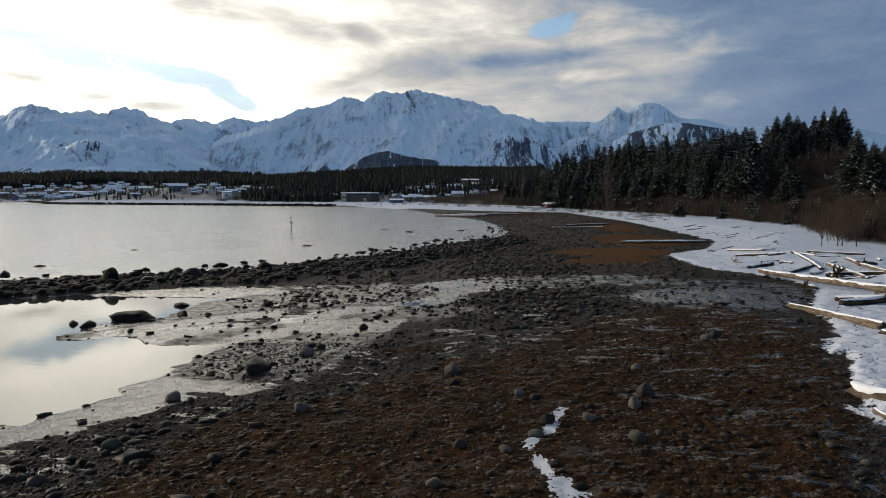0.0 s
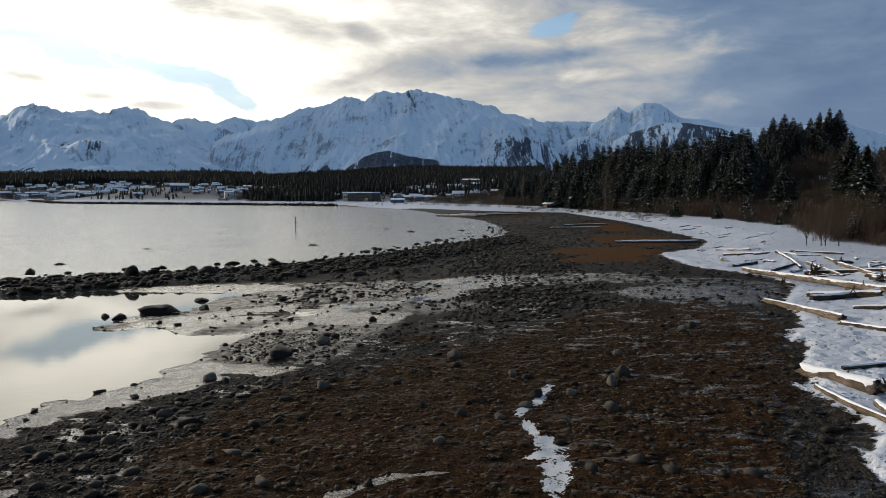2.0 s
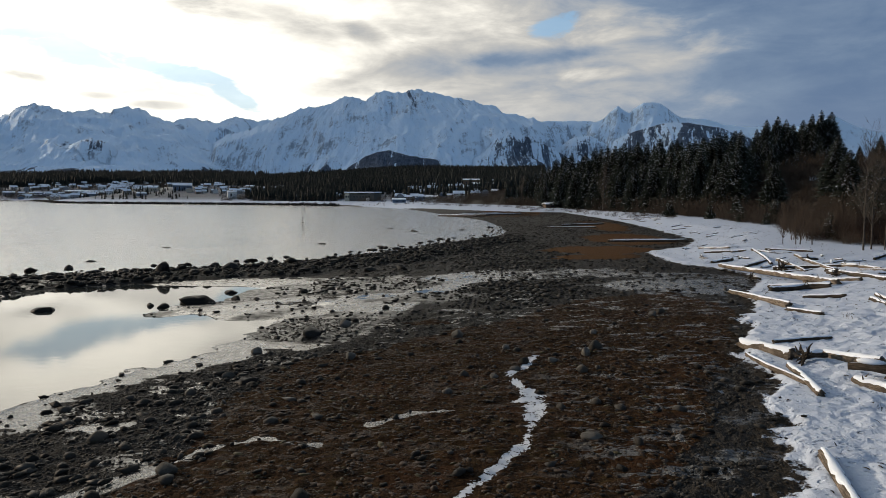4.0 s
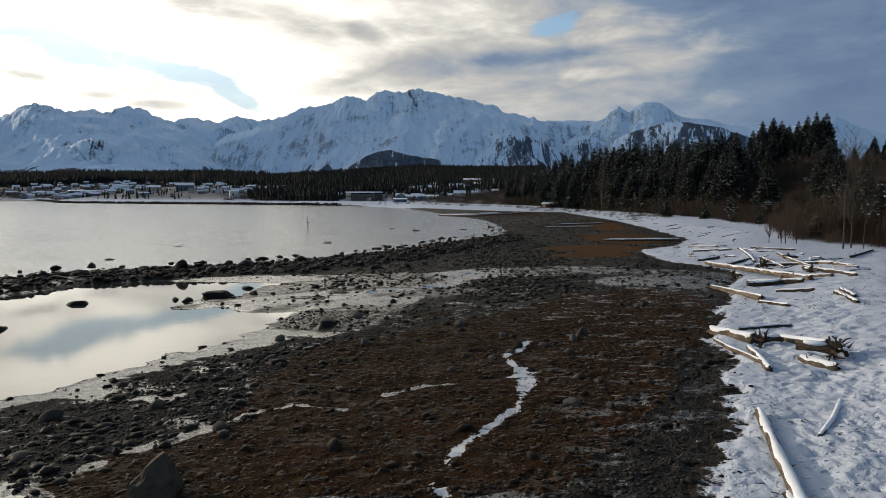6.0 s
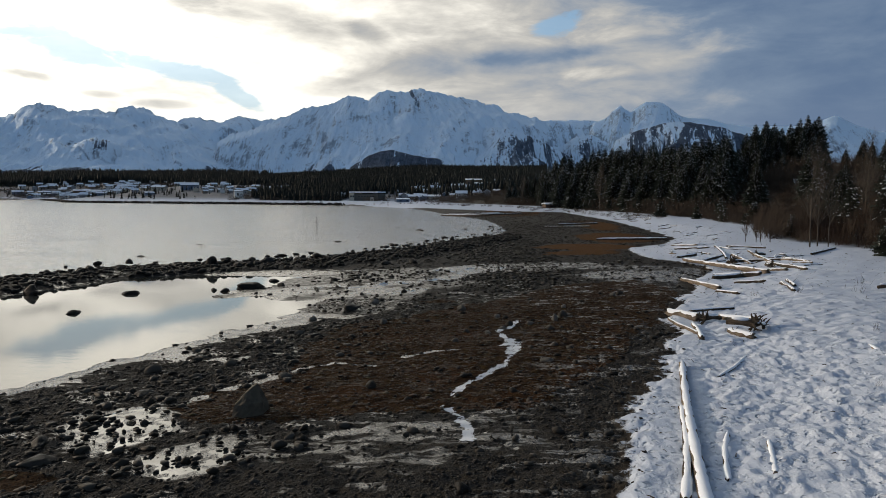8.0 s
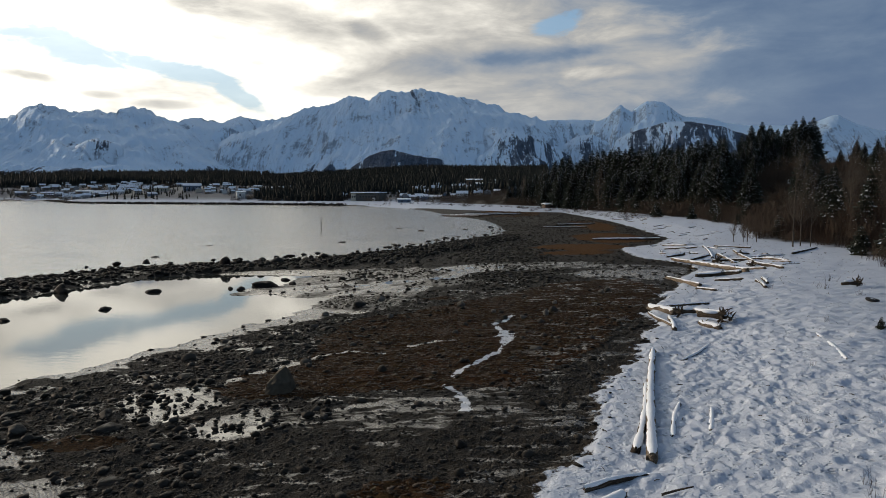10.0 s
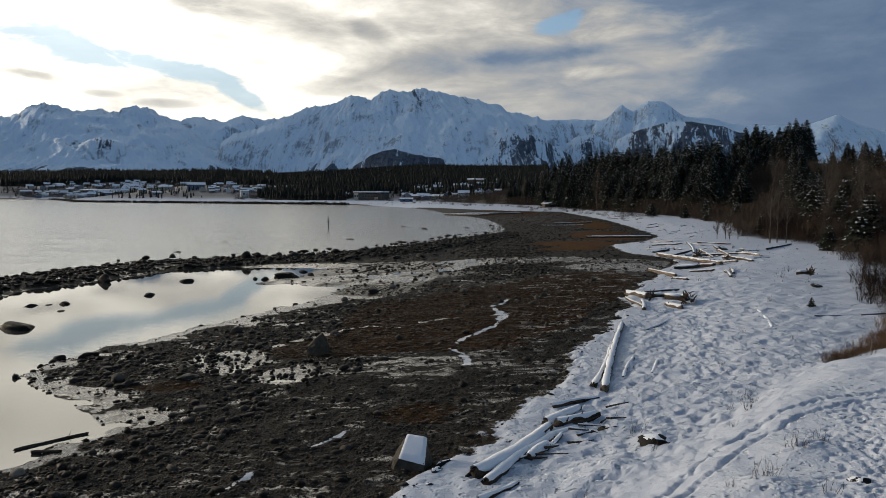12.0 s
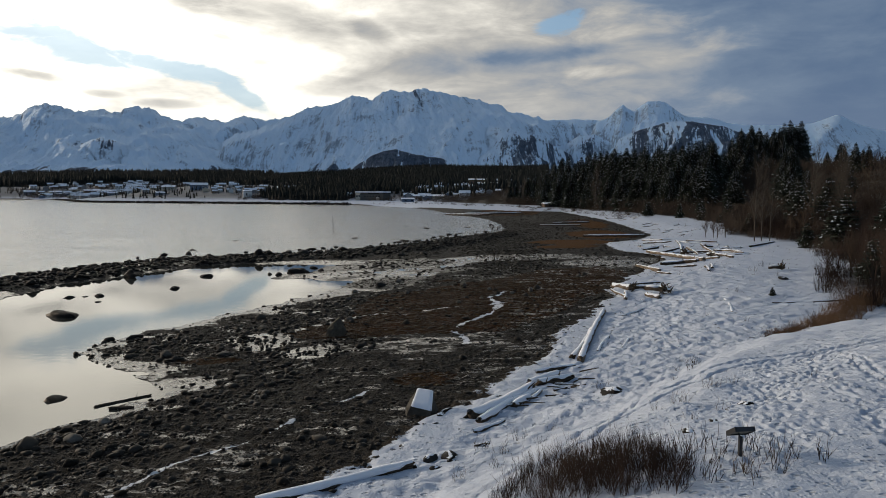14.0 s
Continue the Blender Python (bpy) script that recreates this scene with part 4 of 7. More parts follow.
BOULDERS = [
    (-26.8, 42.6, 3.1, 0.95, 10, DRY.replace("weed and gravel", "wet silt")), (-28.9, 40.6, 1.2, 1.0, 50, DRY), (-24.3, 44.6, 1.2, 1.1, 80, DRY), (-30.4, 41.2, 0.8, 0.8, 0, DRY),
    (-39.2, 60.0, 2.4, 1.5, 0, SPITR), (-33.0, 64.0, 1.9, 1.3, 30, SPITR), (-30.0, 68.5, 1.5, 1.1, 70, SPITR), (-47.5, 36.5, 2.6, 1.1, 60, SPITR), (-35.5, 60, 1.4, 1.1, 10, SPITR),
    (-37.9, 37.9, 2.1, 0.95, 20, WETR), (-37.4, 9.6, 3.1, 0.85, 0, WETR), (-22.0, -12.9, 1.6, 0.85, 40, WETR), (-36.3, 27.0, 1.8, 0.95, 15, WETR),
    (-41.5, 20.8, 1.4, 1.0, 25, WETR), (-39.2, 17.0, 1.2, 0.7, 0, WETR), (-43.9, 19.4, 1.7, 0.6, 60, WETR), (-42.6, 20.0, 0.8, 0.9, 0, WETR), (-26.8, 49.6, 1.7, 0.7, 0, WETR),
    (-12.9, 29.6, 2.0, 0.85, 0, DRY), (-11.4, 32.9, 0.9, 0.9, 30, DRY), (-11.8, 34.9, 1.1, 0.8, 60, DRY), (-9.9, 40.1, 0.7, 0.9, 0, DRY), (-19.5, 49.1, 1.3, 1.0, 20, DRY),
    (-14.9, 25.0, 0.9, 0.8, 0, DRY), (-12.9, 18.4, 1.1, 0.9, 30, DRY), (-14.3, 19.5, 0.7, 0.8, 0, DRY), (-8.9, 23.5, 0.8, 1.0, 45, DRY), (-6.2, 5.6, 0.75, 0.85, 0, DRY),
    (-12.9, 68.0, 1.9, 1.0, 0, DRY), (-16.4, 66.4, 1.6, 1.0, 40, DRY), (4.7, 25.3, 0.95, 0.95, 20, DRY), (4.0, 23.8, 0.6, 1.3, 0, DRY), (5.1, 29.2, 0.6, 1.0, 0, DRY),
    (0.6, 22.1, 0.65, 1.0, 60, DRY), (0.1, 20.7, 0.6, 0.8, 0, DRY), (2.1, 22.3, 0.75, 0.6, 30, DRY), (3.4, 20.1, 0.8, 0.7, 10, DRY), (-3.3, 29.0, 1.0, 0.85, 0, DRY),
    (-2.9, 16.6, 0.55, 0.9, 20, DRY), (-2.4, 19.8, 0.6, 0.8, 50, DRY), (-0.3, 25.5, 0.5, 0.9, 0, DRY), (10.1, 35.6, 0.8, 0.9, 0, DRY), (10.8, 36.3, 0.7, 0.9, 60, DRY),
    (2.6, 10.9, 0.85, 0.55, 15, DRY), (-0.9, 19.3, 0.5, 0.8, 0, DRY), (-19.2, 8.8, 1.0, 0.8, 0, DRY), (-17.4, 4.7, 1.2, 0.75, 40, DRY), (-18.0, -1.9, 1.1, 0.8, 0, DRY),
    (-16.9, -3.5, 1.3, 0.7, 70, DRY), (-27.7, 0.6, 0.9, 1.0, 0, WETR), (-25.8, 1.0, 1.2, 0.8, 30, DRY), (-18.2, -20.0, 1.0, 0.9, 0, DRY), (-16.9, -19.0, 0.8, 0.8, 50, DRY),
    (-17.0, -16.6, 0.7, 0.7, 0, DRY), (-6.8, -22.1, 0.55, 0.8, 0, DRY), (-58.7, 76.5, 2.0, 0.55, 0, WETR), (-61, 102, 2.2, 0.5, 20, WETR), (-36, 114.5, 2.3, 0.6, 0, WETR),
    (-24, 163, 2.6, 0.7, 0, WETR), (-15.3, 123.5, 2.3, 0.9, 30, WETR), (-19.2, 110, 1.7, 0.8, 0, WETR), (-23.3, 109, 1.6, 0.9, 60, WETR), (-32.2, 78.6, 1.5, 0.8, 0, WETR),
    (-14, 131, 2.6, 0.8, 10, WETR), (-33, 176, 2.8, 0.6, 0, WETR), (-12, 172, 2.6, 0.6, 40, WETR), (1.9, 14.4, 0.5, 0.8, 0, DRY), (-11.2, 7.6, 0.8, 0.7, 20, DRY),
    (-9.5, 12.5, 0.7, 0.7, 0, DRY), (-15.5, 10.6, 0.9, 0.7, 45, DRY), (-22.5, -2.3, 1.1, 0.8, 10, DRY), (-20.6, -4.3, 0.9, 0.9, 80, DRY), (-13.6, -8.6, 1.1, 0.5, 20, DRY),
]
for k, (x, y, w, tall, turn, label) in enumerate(BOULDERS):
    pool = (PALES if k % 3 else GREYS) if (label == DRY and w < 1.05) else ROCKS
    ob = tagged(new("boulder", pool[k % len(pool)]), label.replace("grey-brown", "pale grey" if pool is PALES else "grey-brown"), "boulder", "boulders of the shore")
    z = float(z_at(x, y)) - 0.06 * w
    if label == WETR:
        z = max(z, -0.42 * w * tall * 0.5)
    ob.matrix_world = pose(x, y, z, 0, 0, turn + 37 * k) @ Matrix.Diagonal((w, w, w * tall * (0.72 if pool is ROCKS else 1.05), 1))


def slab_boulder():
    """The split, leaning boulder among the weed."""
    bm = bmesh.new()
    ring = [(-0.85, -0.45, 0), (-0.35, -0.75, 0), (0.65, -0.6, 0), (0.95, 0.1, 0), (0.4, 0.7, 0), (-0.6, 0.45, 0)]
    low = [bm.verts.new((x, y, -0.15)) for x, y, _ in ring]
    mid = [bm.verts.new((x * 0.82 + 0.06, y * 0.85 + 0.05, 0.55)) for x, y, _ in ring]
    top = [bm.verts.new(p) for p in ((0.02, -0.12, 1.05), (0.42, 0.0, 1.32), (0.34, 0.28, 1.28))]
    for k in range(6):
        bm.faces.new((low[k], low[(k + 1) % 6], mid[(k + 1) % 6], mid[k]))
    for a, b, c in ((0, 1, 0), (1, 2, 0), (2, 3, 1), (3, 4, 1), (4, 5, 2), (5, 0, 2)):
        bm.faces.new((mid[a], mid[b], top[c]))
    bm.faces.new((mid[2], top[1], top[0])), bm.faces.new((mid[4], top[2], top[1])), bm.faces.new((mid[0], top[0], top[2])), bm.faces.new(top)
    bm.faces.new(low[::-1])
    bmesh.ops.recalc_face_normals(bm, faces=bm.faces)
    bmesh.ops.subdivide_edges(bm, edges=bm.edges[:], cuts=3, use_grid_fill=True)
    for v in bm.verts:
        v.co += v.co.normalized() * 0.07 * noise.fractal(v.co * 2.4, 0.8, 2.1, 4)
    me = bpy.data.meshes.new("split_boulder")
    bm.to_mesh(me), bm.free()
    me.materials.append(M_SPLIT)
    return me


ob = tagged(new("split_boulder", slab_boulder()), "angular grey-brown split boulder standing in brown weed", "boulder", "boulders of the shore")
ob.matrix_world = pose(-10.9, 1.8, z_at(-10.9, 1.8) - 0.05, 0, 0, 25) @ Matrix.Diagonal((0.95, 0.95, 0.98, 1))


def snowy_block():
    """The block beside the snow line: rough sides, a smooth slab of snow on its sloping top."""
    thing = empty("block_boulder", pose(-2.05, -16.6, z_at(-2.05, -16.6) - 0.05, 0, 0, -8) @ Matrix.Diagonal((0.98, 0.86, 0.82, 1)), "squared brown boulder with a snow-covered sloping top", "boulder", "boulders of the shore")
    bm = bmesh.new()
    pts = [(-0.66, -0.5, -0.1), (0.52, -0.62, -0.1), (0.66, 0.5, -0.1), (-0.55, 0.6, -0.1), (-0.36, -0.52, 0.62), (0.56, -0.58, 0.48), (0.4, 0.46, 1.18), (-0.34, 0.5, 1.22), (-0.78, -0.1, 0.35)]
    v = [bm.verts.new(p) for p in pts]
    for f in ((0, 1, 5, 4), (1, 2, 6, 5), (2, 3, 7, 6), (4, 5, 6, 7), (0, 4, 8), (4, 7, 8), (7, 3, 8), (3, 0, 8), (3, 2, 1, 0)):
        bm.faces.new([v[i] for i in f])
    bmesh.ops.recalc_face_normals(bm, faces=bm.faces)
    bmesh.ops.subdivide_edges(bm, edges=bm.edges[:], cuts=4, use_grid_fill=True)
    for p in bm.verts:
        p.co += p.co.normalized() * 0.06 * noise.fractal(p.co * 3.0, 0.8, 2.1, 4)
    me = bpy.data.meshes.new("rock")
    bm.to_mesh(me), bm.free()
    me.materials.append(M_PALE)
    part("rock", me, thing)
    bm = bmesh.new()
    bmesh.ops.create_grid(bm, x_segments=12, y_segments=12, size=1.0)
    for p in bm.verts:
        s, t = p.co.x * 0.5 + 0.5, p.co.y * 0.5 + 0.5
        a = Vector((-0.38, -0.56, 0.63)).lerp(Vector((0.60, -0.62, 0.48)), s)
        b = Vector((-0.36, 0.54, 1.24)).lerp(Vector((0.43, 0.50, 1.20)), s)
        q = a.lerp(b, t)
        rim = min(s, 1 - s, t, 1 - t)
        q.z += (0.11 if rim > 0.01 else -0.03) + 0.015 * noise.noise(q * 4)
        p.co = q
    me = bpy.data.meshes.new("snow_cap")
    bm.to_mesh(me), bm.free()
    me.polygons.foreach_set("use_smooth", np.ones(len(me.polygons), bool))
    me.materials.append(M_SNOW)
    part("snow_cap", me, thing, "smooth white snow cap")


snowy_block()


def twig(tubes, r, p, d, n, rad, depth, droop=0.0, sides=3):
    """A stem that forks into finer twigs."""
    pts, c = [p], p
    for k in range(3):
        d = (d + Vector((r.uniform(-1, 1), r.uniform(-1, 1), r.uniform(-0.5, 0.8))) * 0.16 + Vector((0, 0, 0.05 - droop))).normalized()
        c = c + d * n / 3
        pts.append(c)
    tubes.add(pts, [rad, rad * 0.8, rad * 0.6, rad * 0.35], sides, False)
    if depth:
        for k in range(r.choice((2, 3, 3))):
            q = pts[r.choice((1, 2, 2, 3))]
            e = (d + Vector((r.uniform(-1, 1), r.uniform(-1, 1), r.uniform(-0.2, 0.7))) * 0.6).normalized()
            twig(tubes, r, q, e, n * r.uniform(0.4, 0.65), rad * 0.5, depth - 1, droop, 3)


# ---- driftwood ----
def drift_log(a, b, ra, rb, wood=None, snow=0.8, lift=0.35, seed=0, label="", stubs=2, bend=0.03, plump=1.0):
    wood = wood or M_BLEACH
    r = random.Random(seed)
    ax, ay, bx, by = *a, *b
    span = math.hypot(bx - ax, by - ay)
    za, zb = float(z_at(ax, ay)) + ra * lift, float(z_at(bx, by)) + rb * lift
    zm = max(0, float(z_at((ax + bx) / 2, (ay + by) / 2)) + (ra + rb) / 2 * lift - (za + zb) / 2 - 0.1)
    if isinstance(lift, tuple):
        za, zb = lift
    m = Matrix.Translation((ax, ay, za + zm)) @ Vector((bx - ax, by - ay, zb - za)).to_track_quat("X", "Z").to_matrix().to_4x4()
    thing = empty("driftwood_log", m, label or ("bleached driftwood log lying under fresh snow" if wood is M_BLEACH else "dark driftwood log lying under fresh snow"), "log", "driftwood on the beach")
    n, sides = max(10, int(span / 0.25)), 12
    verts, faces, snow_v, snow_f, rows = [], [], [], [], []
    o = Vector((seed * 5.1, 0, seed * 2.3))
    for k in range(n + 1):
        s = k / n
        rad = ra + (rb - ra) * s
        c = Vector((s * span, bend * span * math.sin(s * math.pi) * (1 if seed % 2 else -1), 0.04 * noise.noise(Vector((s * span * 0.6, seed, 0)))))
        for q in range(sides):
            t = 2 * math.pi * q / sides
            d = Vector((0, math.cos(t), math.sin(t)))
            rr = rad * (1 + 0.24 * noise.fractal(Vector((c.x * 0.7, d.y * 1.9, d.z * 1.9)) + o, 0.8, 2, 4)) * ((0.75 + 0.5 * r.random()) if k in (0, n) else 1)
            verts.append(c + d * rr + Vector(((r.random() - 0.5) * 1.6 * rad if k in (0, n) else 0, 0, 0)))
        rows.append((c, rad))
    for k in range(n):
        for q in range(sides):
            i, j = k * sides + q, k * sides + (q + 1) % sides
            faces.append((i, j, j + sides, i + sides))
    faces.append(tuple(range(sides))[::-1]), faces.append(tuple(n * sides + q for q in range(sides)))
    part("trunk", mesh_of("trunk", verts, faces, wood, True), thing)
    if snow > 0:
        arc = 7
        for k, (c, rad) in enumerate(rows):
            s = k / n
            cover = snow * (1.02 + 0.5 * noise.noise(Vector((c.x * 0.7, seed * 3.1, 1.7))) + 0.5 * noise.noise(Vector((c.x * 2.7, seed, 4)))) * min(1, 9 * s + 0.5, 9 * (1 - s) + 0.5)
            if noise.noise(Vector((c.x * 0.8, seed * 7.7, 9.1))) < -0.22:
                cover *= 0.65
            cover = max(0.1, min(cover, 1.12))
            for q in range(arc):
                u = q / (arc - 1) * 2 - 1
                t = math.pi / 2 + u * (cover * 1.5 + 0.25 * noise.noise(Vector((c.x * 3.1, u, seed * 1.9))))
                thick = (0.015 + 0.05 * (1 - u * u)) * (0.85 + 0.35 * noise.noise(Vector((c.x * 1.3, u * 2, seed)))) * min(1.4, 0.6 + rad * 1.6) * plump if abs(u) < 0.99 else -0.03
                snow_v.append(c + Vector((0, math.cos(t), math.sin(t))) * (rad * 1.03 + thick))
        for k in range(n):
            for q in range(arc - 1):
                i = k * arc + q
                snow_f.append((i, i + 1, i + arc + 1, i + arc))
        part("snow_cap", mesh_of("snow_cap", snow_v, snow_f, M_SNOW, True), thing, "white snow cap")
    for q in range(stubs):
        s = r.uniform(0.15, 0.9)
        c, rad = rows[int(s * n)]
        d = Vector((r.uniform(-0.3, 0.6), r.uniform(-1, 1), r.uniform(0.2, 1))).normalized()
        tb = Tubes().add([c, c + d * rad * 1.6, c + d * (rad * 1.6 + r.uniform(0.1, 0.4))], [rad * 0.22, rad * 0.15, rad * 0.06], 5)
        part("branch_stub", tb.mesh("branch_stub", wood), thing)
    return thing


def root_wad(x, y, size, turn, seed, lean=20):
    """A stump on its side with its fan of roots."""
    r = random.Random(seed)
    thing = empty("root_wad", pose(x, y, z_at(x, y) + size * 0.28, 0, 0, turn), "upturned dark tree stump with tangled roots in snow", "stump", "driftwood on the beach")
    t = Tubes().add([(0, 0, 0), (0.5 * size, 0, 0.02), (1.1 * size, 0, -0.05)], [0.16 * size, 0.12 * size, 0.11 * size], 10)
    part("trunk", t.mesh("trunk", M_DARKWOOD, True), thing)
    for k in range(17):
        a = k * 2.4 + r.uniform(-0.4, 0.4)
        d = Vector((r.uniform(-0.7, 0.05), math.cos(a), math.sin(a) * 0.9 + 0.15)).normalized()
        n2 = r.uniform(0.3, 0.75) * size
        e = Vector((r.uniform(-0.5, 0.2), r.uniform(-0.4, 0.4), r.uniform(-0.3, 0.5))) * 0.5 * size
        tb = Tubes()
        c, way, pts = d * 0.08 * size, d, []
        for q in range(6):
            pts.append(c)
            way = (way + Vector((r.uniform(-1, 1), r.uniform(-1, 1), r.uniform(-0.6, 0.9))) * 0.6).normalized()
            c = c + way * n2 * 0.2
        thick = r.uniform(0.025, 0.07) * size
        tb.add(pts, [thick * s for s in (1.2, 1.1, 0.95, 0.8, 0.6, 0.4)], 5)
        part("root", tb.mesh("root", M_DARKWOOD), thing)
    cap = rock_mesh("snow_cap", seed + 90, M_SNOW, (0.9, 0.35, 0.2), 2, 0.2, 0.0)
    ob = part("snow_cap", cap, thing, "white snow cap")
    ob.matrix_local = pose(0.55 * size, 0, 0.12 * size) @ Matrix.Scale(size * 0.9, 4)


LOGS = [  # two ends, their radii, wood, snow
    ((9.35, 8.6), (5.75, -8.2), 0.30, 0.36, M_BLEACH, 0.80), ((7.5, 1.5), (5.35, -7.4), 0.20, 0.28, M_DARKWOOD, 0.85), ((8.2, -2.0), (7.0, -5.9), 0.15, 0.17, M_DARKWOOD, 1.15),
    ((9.3, -2.8), (8.45, -5.6), 0.13, 0.15, M_BLEACH, 1.15), ((10.3, 5.9), (13.0, 10.1), 0.14, 0.12, M_DARKWOOD, 1.15), ((19.0, 9.8), (17.5, 3.2), 0.20, 0.16, M_BLEACH, 1.0),
    ((12.6, 25.2), (13.7, 21.2), 0.33, 0.4, M_BLEACH, 0.8), ((12.9, 19.8), (12.1, 14.8), 0.16, 0.2, M_BLEACH, 0.8), ((12.0, 22.6), (12.4, 16.6), 0.12, 0.16, M_BLEACH, 0.5),
    ((19.0, 46.6), (19.8, 36.5), 0.26, 0.36, M_BLEACH, 0.55), ((19.4, 35.9), (19.9, 31.9), 0.2, 0.22, M_DARKWOOD, 0.6), ((22.6, 47.6), (26.2, 44.2), 0.34, 0.38, M_DARKWOOD, 0.85), ((24.3, 66.4), (27.6, 46.0), 0.3, 0.38, M_BLEACH, 0.85),
    ((26.8, 50.4), (29.7, 46.5), 0.26, 0.3, M_BLEACH, 0.7), ((34.6, 59.9), (34.5, 52.6), 0.28, 0.3, M_BLEACH, 0.6), ((33.1, 60.3), (34.3, 56.3), 0.2, 0.25, M_BLEACH, 0.5), ((33.4, 68.3), (32.0, 56.0), 0.2, 0.26, M_BLEACH, 0.7), ((31.2, 75.5), (29.3, 64.4), 0.25, 0.25, M_DARKWOOD, 1.0), ((39.2, 62.6), (46.1, 71.2), 0.25, 0.15, M_DARKWOOD, 0.5), ((25.9, 37.1), (24.8, 32.7), 0.22, 0.2, M_DARKWOOD, 1.0), ((21.8, 45.3), (26.9, 45.9), 0.34, 0.36, M_DARKWOOD, 0.9), ((31.3, 56), (31.0, 45), 0.3, 0.26, M_DARKWOOD, 0.7), ((24.3, 69.3), (26.8, 69.6), 0.3, 0.35, M_DARKWOOD, 0.9), ((24.9, 35.8), (23.7, 30.2), 0.24, 0.2, M_DARKWOOD, 0.95),
    ((28.5, 62), (34.0, 58.0), 0.3, 0.22, M_DARKWOOD, 0.6), ((30.5, 66), (30.2, 58.5), 0.25, 0.25, M_BLEACH, 0.8), ((26.5, 64.5), (29.5, 66.5), 0.28, 0.22, M_DARKWOOD, 0.5), ((15.3, 21.5), (16.3, 18.4), 0.26, 0.3, M_BLEACH, 0.8),
    ((14.3, 16.6), (15.0, 14.6), 0.24, 0.26, M_BLEACH, 0.9), ((14.2, 24.9), (17.4, 25.3), 0.14, 0.1, M_DARKWOOD, 0.5), ((0.2, -18.2), (2.9, -13.3), 0.30, 0.22, M_DARKWOOD, 0.95), ((2.8, -12.6), (4.3, -11.0), 0.20, 0.15, M_DARKWOOD, 0.9), ((3.2, -13.1), (4.9, -12.2), 0.22, 0.17, M_DARKWOOD, 0.75), ((0.6, -18.8), (3.0, -14.2), 0.17, 0.12, M_DARKWOOD, 1.1), ((2.4, -16.0), (3.3, -14.2), 0.09, 0.06, M_BLEACH, 0.8),
    ((3.2, -10.5), (5.3, -9.5), 0.12, 0.07, M_DARKWOOD, 0.6), ((0.4, -19.8), (1.6, -18.8), 0.09, 0.08, M_DARKWOOD, 0.8), ((2.0, -16.6), (2.7, -15.4), 0.14, 0.12, M_DARKWOOD, 1.1), ((2.6, -14.2), (4.4, -12.9), 0.10, 0.07, M_DARKWOOD, 0.9),
    ((-6.0, -25.9), (-1.5, -23.2), 0.17, 0.14, M_DARKWOOD, 1.0),
    ((19.4, 116.5), (33.2, 113.5), 0.35, 0.45, M_DARKWOOD, 0.6), ((21, 120), (31, 117.6), 0.3, 0.3, M_DARKWOOD, 0.7), ((17, 190), (30, 194), 0.5, 0.4, M_DARKWOOD, 0.3), ((12, 178), (25, 174), 0.4, 0.4, M_DARKWOOD, 0.3),
    ((-31, 300), (-12, 285), 1.0, 0.8, M_DARKWOOD, 0.4), ((-28, 305), (-8, 293), 0.9, 0.9, M_DARKWOOD, 0.4), ((-24, 296), (-14, 290), 0.9, 0.7, M_DARKWOOD, 0.3), ((-12, 300), (8, 308), 0.8, 0.7, M_DARKWOOD, 0.5), ((-22, 310), (-2, 312), 0.8, 0.9, M_DARKWOOD, 0.5), 
    ((26, 78), (30, 74.5), 0.24, 0.2, M_DARKWOOD, 0.8), ((27, 84), (29.5, 79), 0.2, 0.22, M_BLEACH, 0.8), ((33, 76), (37, 72), 0.2, 0.2, M_DARKWOOD, 0.7), ((21.6, 6.8), (24.2, 7.1), 0.09, 0.08, M_DARKWOOD, 0.4), ((24.7, 7.2), (28.0, 8.0), 0.11, 0.08, M_DARKWOOD, 0.3),
    ((22.4, 40.5), (24.6, 38.6), 0.2, 0.2, M_DARKWOOD, 0.9),
]
for k, (a, b, ra, rb, wood, snow) in enumerate(LOGS):
    slim = 1.0 if a[1] < -10 else 0.85 if 10 < a[1] < 30 else 0.56 if a[1] < 10 else 0.7
    drift_log(a, b, slim * ra, slim * rb, wood, snow * (0.72 if a[1] > 30 else 1.0), 0.05 if -20 < a[1] < -10 else -0.6 if k in (2, 3, 4, 5) else 0.4, k, stubs=(1 + k % 3) if ra > 0.2 else 0, bend=0.03 + 0.01 * (k % 3) if -20 < a[1] < -10 else 0.006 + 0.008 * (k % 3), plump=1.6 if a[1] < -10 else 1.0)
rl = random.Random(14)
